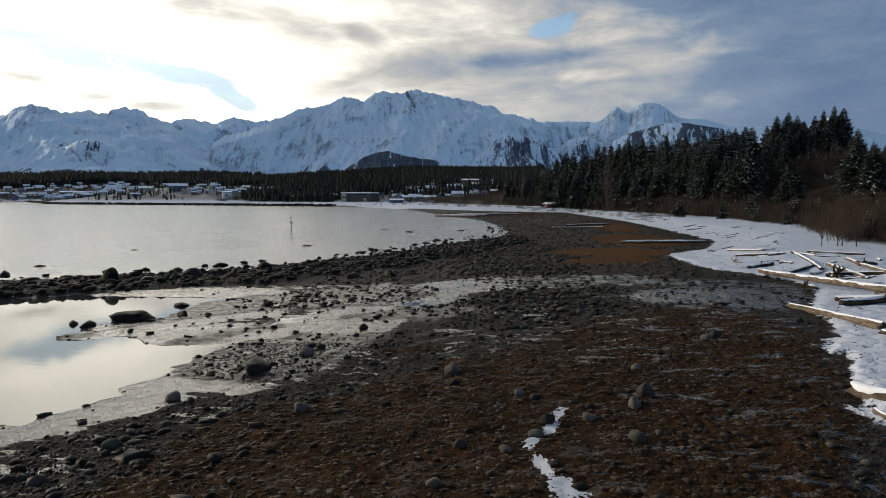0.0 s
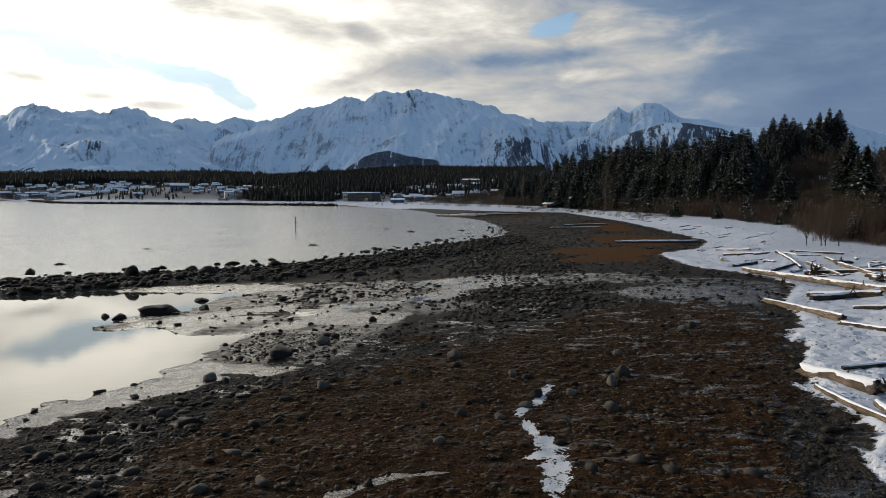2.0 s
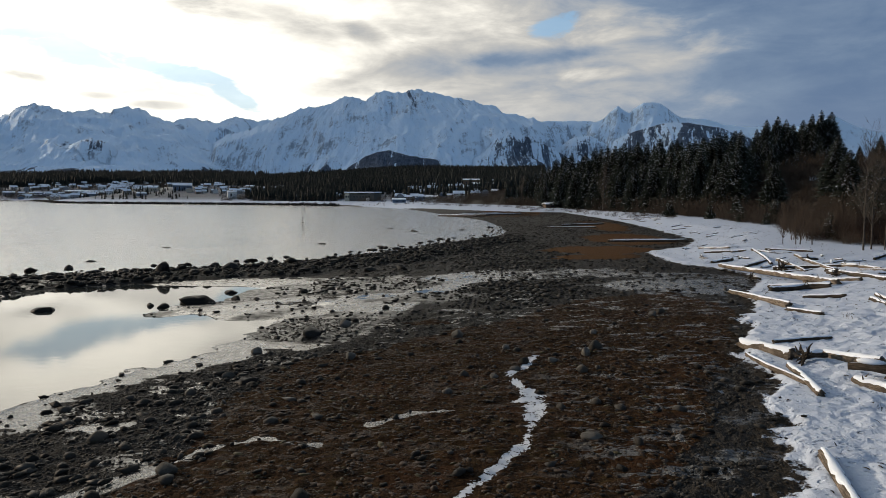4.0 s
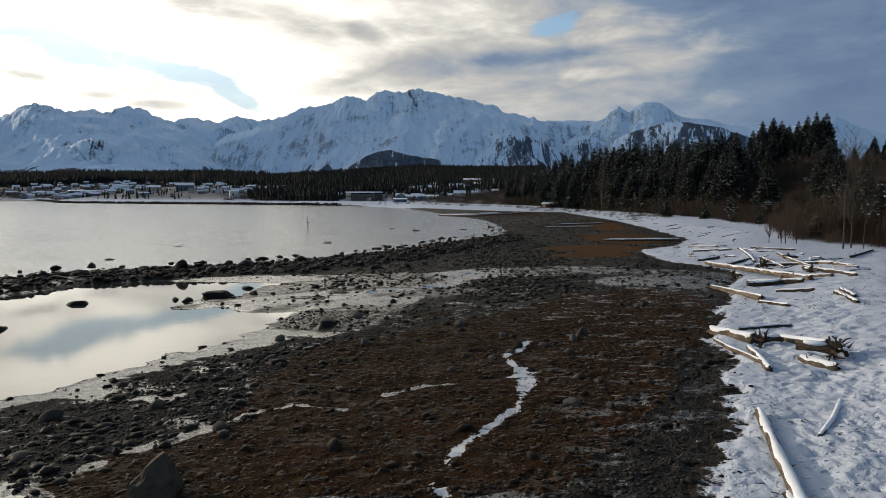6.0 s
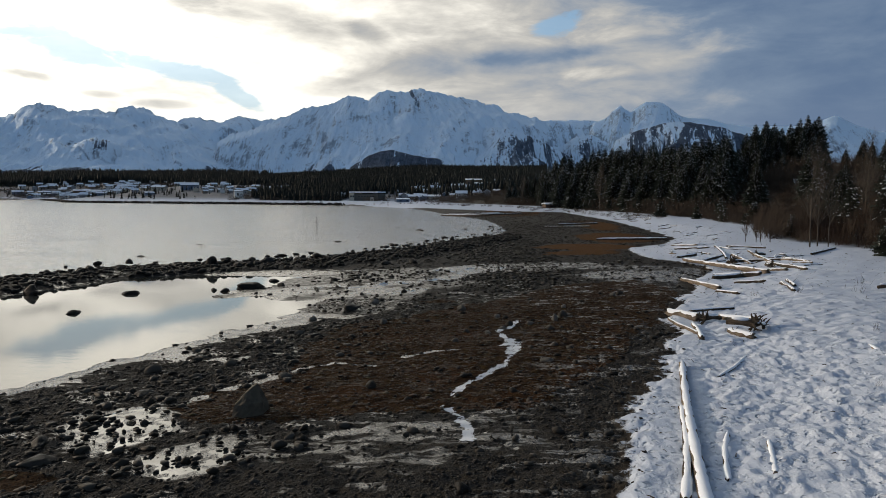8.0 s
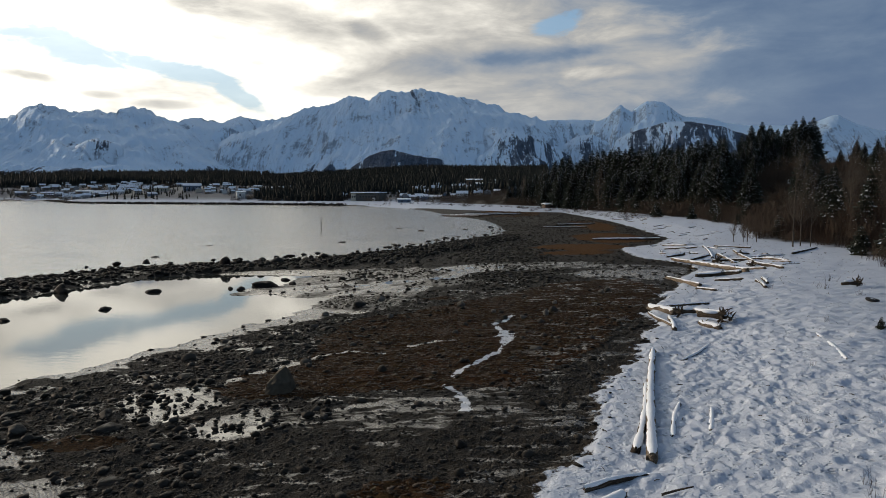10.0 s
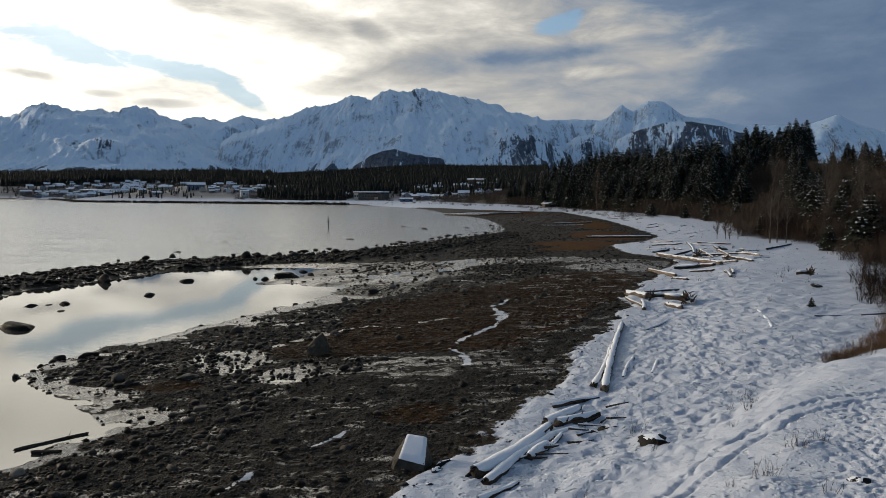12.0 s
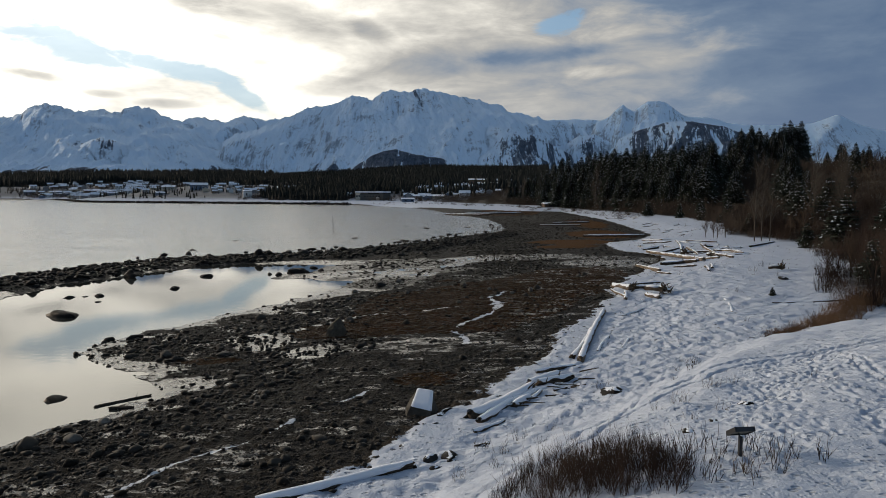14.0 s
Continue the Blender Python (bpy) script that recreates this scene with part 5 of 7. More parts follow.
# thin dark branches caught in the snowy pile near the bank
for k in range(16):
    x, y, a, n = rl.uniform(1.6, 5.4), 0, rl.uniform(-0.4, 1.2), rl.uniform(0.5, 1.4)
    y = -18.8 + 1.25 * x + rl.uniform(-0.9, 1.1)
    r0 = rl.uniform(0.025, 0.05)
    drift_log((x, y), (x + n * math.cos(a), y + n * math.sin(a)), r0, r0 * 0.5, M_DARKWOOD, 0.5 if k % 3 == 0 else 0.0, rl.uniform(1.0, 4.5), 500 + k, "thin dark branch caught in a snowy log pile", 2, 0.02)
for k in range(64):
    y = rl.uniform(48, 240) if k > 22 else rl.uniform(48, 76)
    x = float(np.interp(y, [48, 60, 72, 88, 100, 117, 146, 240], [24, 27, 24, 24, 31, 37, 39, 40])) + rl.uniform(0.5, 10)
    n, a = rl.uniform(0.5, 2.2) + y * 0.007, rl.uniform(0, 3.14)
    r0 = rl.uniform(0.05, 0.12) + y * 0.0005
    drift_log((x, y), (x + n * math.cos(a), y + n * math.sin(a)), r0, r0 * 0.7, rl.choice((M_DARKWOOD, M_DARKWOOD, M_DARKWOOD, M_BLEACH)), rl.uniform(0.5, 1.1), 0.2, 300 + k, stubs=2, bend=0.03)
for x, y, size, turn, seed in ((13.9, 20.4, 1.5, 20, 1), (15.6, 16.4, 1.9, 150, 2), (16.4, 16.9, 1.2, 250, 8), (28.8, 60.5, 1.8, 60, 3), (31.0, 29.6, 1.6, 190, 4), (30.2, 52.0, 1.4, 100, 5), (24.0, 55.5, 1.3, 300, 6), (33, 64, 1.4, 10, 7)):
    root_wad(x, y, 0.75 * size, turn, seed)
for a, b, r0 in (((-19.2, -14.0), (-17.4, -11.8), 0.09), ((-18.3, -14.2), (-17.0, -14.1), 0.08)):
    drift_log(a, b, r0, r0 * 0.7, M_DARKWOOD, 0.0, 0.9, 77, "thin dark waterlogged branch on wet silt", 1, 0.02)


# ---- spruces, bare trees and brush ----
def spruce_meshes(seed, height=25.0, width=4.0, whorls=62, snowy=0.5):
    r = random.Random(seed)
    trunk = Tubes().add([(0, 0, -0.6), (0, 0, height * 0.5), (0.1, 0, height * 0.98)], [0.34 * height / 25, 0.2 * height / 25, 0.02], 7).mesh("trunk", M_BARK)
    v, f, sv, sf = [], [], [], []
    for w in range(whorls):
        s = (w + r.random() * 0.8) / whorls
        z = height * (0.05 + 0.94 * s)
        reach = width * (1 - s) ** 0.75 * r.uniform(0.75, 1.12) + 0.22
        if s < 0.12:
            reach *= 0.6 + 3 * s
        count = 10 if s < 0.75 else 7
        a0 = r.random() * 6.28
        for k in range(count):
            if r.random() < 0.10:
                continue
            a = a0 + k * 6.283 / count + r.uniform(-0.3, 0.3)
            n = reach * r.uniform(0.65, 1.15)
            drop = -0.32 * n + 0.25 * n * s * 2
            out, side = Vector((math.cos(a), math.sin(a), 0)), Vector((-math.sin(a), math.cos(a), 0))
            half = n * r.uniform(0.2, 0.3) + 0.1
            base = len(v)
            spine = []
            for q in range(5):
                t = q / 4
                c = out * n * t + Vector((0, 0, z + drop * t * t + 0.10 * n * max(0, t - 0.7)))
                spine.append(c)
            # a drooping bough with a ragged outline
            for q, c in enumerate(spine):
                wd = half * (0.35, 1.0, 0.85, 0.55, 0.03)[q] * r.uniform(0.7, 1.25)
                v.extend((c + side * wd + Vector((0, 0, -0.35 * wd)) - out * 0.25 * wd, c, c - side * wd + Vector((0, 0, -0.35 * wd)) - out * 0.25 * wd))
            for q in range(4):
                i = base + 3 * q
                f.append((i, i + 1, i + 4)), f.append((i + 1, i + 2, i + 4)), f.append((i, i + 4, i + 3)) if r.random() < 0.6 else None
                f.append((i + 2, i + 5, i + 4)) if r.random() < 0.6 else None
            # hanging sprays
            for q in (1, 2, 3):
                c = spine[q]
                d = side * r.uniform(-1, 1) * half + Vector((0, 0, -half * r.uniform(0.6, 1.3)))
                i = len(v)
                v.extend((c + out * 0.12 * n, c - out * 0.1 * n, c + d))
                f.append((i, i + 1, i + 2))
            # small patches of snow along the bough
            for _ in range(2):
                if r.random() > snowy or s > 0.94:
                    continue
                t0 = r.uniform(0.35, 0.85)
                q = int(t0 * 4)
                c = spine[q].lerp(spine[q + 1], t0 * 4 - q) + Vector((0, 0, 0.12)) + side * half * r.uniform(-0.35, 0.35)
                wd, ln = half * r.uniform(0.15, 0.34), n * r.uniform(0.08, 0.2)
                i = len(sv)
                sv.extend((c + side * wd - Vector((0, 0, 0.9 * wd)), c + out * ln - Vector((0, 0, 0.8 * ln)), c - side * wd - Vector((0, 0, 0.9 * wd)), c - out * ln + Vector((0, 0, 0.06))))
                sf.extend(((i, i + 1, i + 3), (i + 1, i + 2, i + 3)))
    return trunk, mesh_of("crown", v, f, M_NEEDLE), mesh_of("snow_load", sv, sf, M_SNOW)


def spruce(seed, height, width, whorls, label):
    t = empty("spruce_tree", Matrix(), label, "tree", "spruces behind the beach")
    a, b, c = spruce_meshes(seed, height, width, whorls, 0.5 if height > 10 else 0.16)
    part("trunk", a, t), part("crown", b, t), tagged(part("snow_load", c, t, "patches of snow on the boughs"), kind="stuff")
    return t


def drop(thing):
    for o in (*thing.children_recursive, thing):
        bpy.data.objects.remove(o)


rt = random.Random(11)
TALL = [spruce(k, 25.0, 6.0 + 0.6 * (k % 3), 84, "tall dark green spruce with snow-dusted boughs") for k in range(5)]
SMALL = [spruce(20 + k, 5.0, 1.35, 22, "young spruce with snowy boughs at the brush edge") for k in range(3)]
# the wood's outline seen from the beach: bearing, height of the tops in degrees, distance
EDGE_OF_WOOD = [(0.5, 1.3, 470), (3.0, 2.6, 430), (5.0, 3.9, 390), (7.3, 4.4, 360), (10.0, 4.9, 320), (12.5, 5.0, 295), (14.6, 5.5, 275), (16.2, 5.7, 262), (18.4, 6.0, 252), (19.6, 6.1, 250), (20.0, 4.9, 285),
                (20.6, 6.2, 300), (21.6, 6.7, 310), (22.8, 6.9, 310), (24.0, 7.1, 312), (25.6, 7.2, 314), (26.1, 7.0, 316)]
eb, eh, ed = (np.array(c) for c in zip(*EDGE_OF_WOOD))


def plant(pool, x, y, tall, base, squash=1.0, sink=0.2):
    k = rt.randrange(len(pool))
    s = tall / base
    return copy_thing(pool[k], pose(x, y, float(z_at(x, y)) - sink, 0, 0, rt.uniform(0, 360)) @ Matrix.Diagonal((s * squash, s * squash, s, 1)))


for row, (gap, near_by, low) in enumerate(((0.62, 0, 1.0), (0.6, 14, 0.94), (0.75, -12, 0.84), (1.5, -24, 0.66))):
    b = 0.3
    while b < 26.0:
        e, d = np.interp(b, eb, eh), np.interp(b, eb, ed) + near_by + rt.uniform(-6, 6)
        x, y = d * math.sin(radians(b)), d * math.cos(radians(b))
        top = 8.8 + d * math.tan(radians(e)) * (1 if row == 0 else low)
        tall = (top - float(z_at(x, y))) * (rt.uniform(0.93, 1.0) if rt.random() < 0.55 else rt.uniform(0.75, 0.93))
        if tall > 4 and not (row > 1 and b < 3):
            plant(TALL, x, y, min(tall, 38), 25.0, rt.uniform(1.0, 1.3))
        b += gap * rt.uniform(0.75, 1.3)
# lower spruces by the beach and on the bank
for x, y, tall in ((54, 212, 6), (60, 190, 5.5), (63, 176, 7), (61, 166, 4.5), (66, 158, 6), (61, 150, 3.2), (52, 100, 4.2), (56, 108, 3), (60, 96, 8), (64, 92, 9), (58, 82, 7), (46.5, 60, 4.0), (49, 57, 6.5), (53, 62, 8),
                   (50, 45, 7), (55, 40, 9), (46, 34, 6), (52, 28, 8), (60, 50, 9), (38, 12, 5), (43, 16, 7), (40, 4, 6), (35.5, 20, 4), (70, 120, 9), (74, 130, 11), (80, 140, 12), (68, 110, 7), (23.0, 10.6, 0.9),
                   (90, 180, 16), (84, 160, 14), (100, 200, 17), (78, 190, 15), (72, 215, 17), (95, 150, 9), (66, 235, 18), (60, 260, 19)):
    plant(SMALL if tall < 10 else TALL, x, y, tall, 5.0 if tall < 10 else 25.0, rt.uniform(1.25, 1.7))
for _ in range(90):
    x, y = rt.uniform(110, 330), rt.uniform(40, 420)
    if math.degrees(math.atan2(x, y)) > 26.3 and inside(np.array([x]), np.array([y]), SLOPE)[0] > 55:
        plant(TALL, x, y, rt.uniform(7, 13), 25.0, 1.1)
for t in TALL + SMALL:
    drop(t)


def thicket(name, seed, tall, wide, stems, mat, label, rad=0.022, depth=2, upright=0.35, category="bush", group="brush behind the beach"):
    r = random.Random(seed)
    tb = Tubes()
    for _ in range(stems):
        a, q = r.random() * 6.283, math.sqrt(r.random()) * wide
        p = Vector((math.cos(a) * q, math.sin(a) * q, -0.15))
        d = Vector((r.uniform(-1, 1) * upright, r.uniform(-1, 1) * upright, 1)).normalized()
        twig(tb, r, p, d, tall * r.uniform(0.45, 1.0) * 0.75, rad * r.uniform(0.6, 1.2), depth)
    t = empty(name, Matrix(), label, category, group)
    tagged(part("twig_mass", tb.mesh("twig_mass", mat), t), kind="stuff")
    return t


BRUSH = [thicket("alder_thicket", 60 + k, 4.6, 3.0, 58, M_TWIG, "dense leafless brown alder thicket on the slope", 0.035, 2) for k in range(3)]
DARK = [thicket("dark_thicket", 70 + k, 4.2, 2.4, 80, M_TWIG_DARK, "dense dark leafless thicket beside the snow", 0.03, 2) for k in range(2)]
LOW = [thicket("low_shrub", 80 + k, 1.3, 0.9, 70, M_TWIG_RED, "low rust-coloured leafless shrub growing from the snow", 0.012, 1) for k in range(2)]
STEM = [thicket("stem_bush", 90 + k, 1.5, 0.6, 72, M_TWIG_DARK, "leafless dark-stemmed bush on the snowy bank", 0.011, 2, 0.6) for k in range(3)]
WEEDS = [thicket("dry_weed", 100 + k, 0.75, 0.22, 9, M_TWIG, "dry brown weed stalks poking through snow", 0.008, 1) for k in range(3)]
FAR_BRUSH = []


def blade_bush(seed, tall, wide, count):
    """A bush seen only from afar: slim upright slips of twig."""
    r = random.Random(seed)
    v, f = [], []
    for _ in range(count):
        a, q, s = r.random() * 6.283, math.sqrt(r.random()), r.random() ** 1.3
        p = Vector((math.cos(a) * q * wide * (0.7 + 0.3 * s), math.sin(a) * q * wide * (0.7 + 0.3 * s), tall * 0.72 * s * (1.15 - 0.45 * q)))
        d = Vector((math.cos(a) * q * 0.5 + r.uniform(-0.4, 0.4), math.sin(a) * q * 0.5 + r.uniform(-0.4, 0.4), 1)).normalized() * tall * r.uniform(0.09, 0.22)
        b = r.random() * 6.283
        w = Vector((math.cos(b), math.sin(b), 0)) * r.uniform(0.02, 0.05)
        i = len(v)
        v.extend((p - w, p + w, p + d + 0.25 * w, p + d - 0.25 * w))
        f.append((i, i + 1, i + 2, i + 3))
    return mesh_of("far_bush", v, f)


FAR_POOL = [blade_bush(700 + k, 4.6, 2.8, 300) for k in range(4)]


def lay(x, y, tall, base, squash):
    """Adds a bush to the joined brush far up the slope."""
    me = FAR_POOL[rt.randrange(len(FAR_POOL))]
    v = np.empty(len(me.vertices) * 3, np.float32)
    me.vertices.foreach_get("co", v)
    v, s, a = v.reshape(-1, 3) * (tall / base), squash, rt.uniform(0, 6.283)
    v = np.stack([(v[:, 0] * math.cos(a) - v[:, 1] * math.sin(a)) * s + x, (v[:, 0] * math.sin(a) + v[:, 1] * math.cos(a)) * s + y, v[:, 2] + z_at(x, y) - 0.2], 1)
    f = np.empty(len(me.polygons) * 4, np.int32)
    me.polygons.foreach_get("vertices", f)
    FAR_BRUSH.append((v, f.reshape(-1, 4)))


for row, (inset, tall) in enumerate(((22, 9.0), (29, 8.0), (37, 7.0), (46, 6.0), (56, 5.0), (68, 4.2))):
    b = 0.5
    while b < 27:
        d = np.interp(b, eb, ed) - inset * (1 if b < 19.8 else 1.3) + rt.uniform(-5, 5)
        x, y = d * math.sin(radians(b)), d * math.cos(radians(b))
        if inside(np.array([x]), np.array([y]), SLOPE)[0] > 0:
            lay(x, y, tall * rt.uniform(0.55, 1.2), 4.6, rt.uniform(0.7, 1.1))
        b += rt.uniform(0.25, 0.6)
# leafless trees and scrub between the far houses
for k in range(1000):
    b, d = rt.choice(((rt.uniform(-13, 2.5), rt.uniform(560, 800)), (rt.uniform(-6, 4), rt.uniform(390, 620)), (rt.uniform(-40, -24), rt.uniform(1040, 1480)), (rt.uniform(-40, -24), rt.uniform(1040, 1400)), (rt.uniform(-24, -12), rt.uniform(690, 840))))
    x, y = d * math.sin(radians(b)), d * math.cos(radians(b))
    if inside(np.array([x]), np.array([y]), SLOPE)[0] > 0:
        lay(x, y, rt.uniform(3.5, 8) * (1.3 if d > 1000 else 1), 4.6, rt.uniform(0.8, 1.5))
# low tufts on the snow along the head of the bay
for k in range(260):
    s = rt.random()
    x, y = np.interp(s, [0, 0.25, 0.5, 0.75, 1], [46, 40, 12, -60, -230]) + rt.uniform(-9, 9), np.interp(s, [0, 0.25, 0.5, 0.75, 1], [200, 300, 365, 500, 660]) + rt.uniform(-9, 9)
    if inside(np.array([x]), np.array([y]), SNOW)[0] > 2:
        lay(x, y, rt.uniform(0.7, 2.4), 4.6, rt.uniform(0.9, 1.6))
foot = SLOPE[:18]
seg = np.array(foot, float)
for row, (inset, step) in enumerate(((3, 3.6), (7, 4.0), (12, 4.8), (18, 5.6), (26, 6.6), (36, 7), (48, 8), (62, 9), (80, 10), (100, 12), (125, 14))):
    walked = 0.0
    for a, b in zip(seg[:-1], seg[1:]):
        n = np.hypot(*(b - a))
        side = np.array([(b - a)[1], -(b - a)[0]]) / n
        while walked < n:
            c = a + (b - a) * walked / n + side * (inset + rt.uniform(-2, 2)) + np.array((rt.uniform(-1, 1), rt.uniform(-1, 1)))
            walked += step * rt.uniform(0.7, 1.3) * (1.0 if c[1] < 140 else 1.15)
            if -30 < c[1] < 400:
                near_by = c[1] < 95
                pool, tall, wide = DARK if near_by and rt.random() < 0.75 else BRUSH, (4.6 if 0 < row < 6 else 6.5 if row else 3.2) * rt.uniform(0.65, 1.25) * (0.75 if near_by and row == 0 else 1), rt.uniform(0.9, 1.3)
                if row < 5 and c[1] < 150:
                    plant(pool, c[0], c[1], tall, 4.6, wide)
                else:
                    for _ in range(2):
                        lay(c[0] + rt.uniform(-2, 2), c[1] + rt.uniform(-2, 2), tall * rt.uniform(0.8, 1.1), 4.6, wide)
        walked -= n
for k in range(64):
    q, u = (k + rt.random()) / 64, rt.random()
    x, y = np.interp(q, [0, 0.3, 0.6, 1], [15.6, 19.5, 23, 28.5]), np.interp(q, [0, 0.3, 0.6, 1], [-7.8, -5.4, -1.3, 5.2])
    x, y = x + u * np.interp(q, [0, 1], [0.9, 2.0]), y + u * np.interp(q, [0, 0.5, 1], [1.8, 4.5, 5.5])
    plant(LOW, x, y, (0.55 + 0.6 * q) * rt.uniform(0.8, 1.25), 1.3, 1.25, 0.05)
for x, y, s in ((1.9, -28.0, 0.9), (2.6, -28.6, 1.05), (3.3, -27.4, 1.0), (3.6, -28.8, 1.15), (4.3, -28.2, 1.15), (4.9, -28.9, 1.0), (4.7, -27.2, 0.9), (3.0, -29.6, 1.1), (4.0, -29.8, 1.2), (5.3, -29.4, 0.8), (1.2, -29.2, 0.8), (2.2, -30.2, 1.0),
                (5.2, -27.9, 0.7), (3.9, -26.4, 0.7), (2.5, -27.2, 0.8), (3.1, -28.2, 1.1), (3.8, -28.0, 1.2), (4.5, -29.4, 1.2), (2.9, -27.9, 1.0), (3.5, -29.3, 1.2), (4.2, -27.6, 1.05), (2.4, -29.3, 1.1), (4.9, -30.2, 1.1), (1.6, -28.8, 0.9), (5.0, -28.4, 1.0)):
    plant(STEM, x + 0.45, y, 0.95 * s, 1.5, 1.0, 0.05)
for x, y, s in ((6.0, -29.4, 1.3), (6.4, -28.9, 1.5), (6.9, -29.6, 1.3), (7.4, -29.3, 1.2), (7.9, -29.5, 1.3), (8.2, -29.0, 1.2), (5.9, -28.6, 1.3), (6.2, -30.0, 1.4), (7.2, -30.1, 1.3), (5.6, -29.0, 1.4), (11.0, -11.6, 1.0), (9.6, -13.6, 0.8), (10.4, -13.2, 1.1),
                (8.4, -24.0, 0.8), (7.3, -24.6, 0.7), (3.4, -20.6, 0.8), (2.2, -21.4, 1.0), (1.5, -22.6, 1.2), (0.8, -22.0, 1.1), (2.9, -22.4, 0.9), (15.5, 2.3, 0.8), (19, -3, 1.2), (21, 13, 1.0), (13.4, 13.0, 0.7), (23.5, 29.0, 1.4), (27.5, 28, 1.6),
                (30.5, 33, 1.8), (28.5, 24, 1.2), (17, -1, 0.7), (11.7, -6.0, 0.7), (20.5, 30, 0.9), (12.7, -20.2, 0.5), (1.4, -24.5, 1.0), (0.2, -25.0, 0.9), (9.0, -20.5, 1.0), (9.2, -20.7, 0.8), (10.0, -19.9, 0.8), (7.6, -22.8, 0.9), (7.3, -22.9, 1.0), (6.6, -23.2, 0.7), (10.1, -14.5, 1.1), (8.7, -16.7, 0.6), (6.0, -14.6, 1.2), (6.1, -17.6, 0.9),
                (6.6, -27.6, 1.5), (7.0, -28.2, 1.4), (6.3, -28.0, 1.6), (7.9, -28.3, 1.5), (8.4, -28.6, 1.4), (8.0, -27.6, 1.0), (9.0, -29.0, 1.5), (5.6, -27.4, 1.3)):
    plant(WEEDS, x, y, 0.75 * s, 0.75, 1.0, 0.03)
count, bv, bf = 0, [], []
for v, f in FAR_BRUSH:
    bv.append(v), bf.append(f + count)
    count += len(v)
tagged(new("far_brush", mesh_of("far_brush", np.concatenate(bv), np.concatenate(bf), M_TWIG)), "leafless brown brush covering the upper slope", "brush", kind="stuff")
for t in BRUSH + DARK + LOW + STEM + WEEDS:
    drop(t)


def bare_tree(x, y, tall, seed, mat, rad=0.14, lean=0.03):
    r = random.Random(seed)
    t = empty("bare_tree", pose(x, y, z_at(x, y) - 0.2), "slender leafless pale-barked alder tree", "tree", "bare trees behind the beach")
    pts = [Vector((lean * tall * s * s, 0.2 * math.sin(3 * s + seed), tall * s)) for s in np.linspace(0, 1, 9)]
    part("trunk", Tubes().add(pts, [rad * (1 - 0.92 * s) for s in np.linspace(0, 1, 9)], 7).mesh("trunk", mat, True), t)
    tb = Tubes()
    for k in range(46):
        s = r.uniform(0.22, 0.99)
        p = pts[min(7, int(s * 8))].lerp(pts[min(8, int(s * 8) + 1)], s * 8 - int(s * 8))
        a = r.random() * 6.283
        d = Vector((math.cos(a) * 0.55, math.sin(a) * 0.55, 0.85)).normalized()
        twig(tb, r, p, d, tall * 0.24 * (1.15 - s) + 0.5, rad * 0.32 * (1.1 - s) + 0.012, 2)
    tagged(part("crown", tb.mesh("crown", mat), t), kind="stuff")


for k, (x, y, tall, rad) in enumerate(((43.9, 74.2, 15.5, 0.12), (45.6, 75.5, 13.5, 0.10), (46.5, 74, 12, 0.08), (49, 320, 25, 0.4), (46, 305, 22, 0.4), (41, 85, 5.0, 0.08), (40, 84, 4.2, 0.07), (42, 83.5, 4.6, 0.08), (39.2, 86, 3.8, 0.06),
                                      (64, 100, 15, 0.16), (66, 103, 16, 0.18), (69, 98, 14, 0.16), (72, 104, 15, 0.16), (60, 78, 12, 0.14), (35, 23, 4.5, 0.06), (33.5, 24.5, 3.5, 0.05), (76, 84, 14, 0.16), (70, 62, 13, 0.15), (25, 420, 22, 0.4), (12, 440, 20, 0.4))):
    bare_tree(x, y, tall, 200 + k, M_ALDER if tall > 6 else M_TWIG, rad)

# ---- the far woods, the town and small things ----
rw = np.random.RandomState(5)


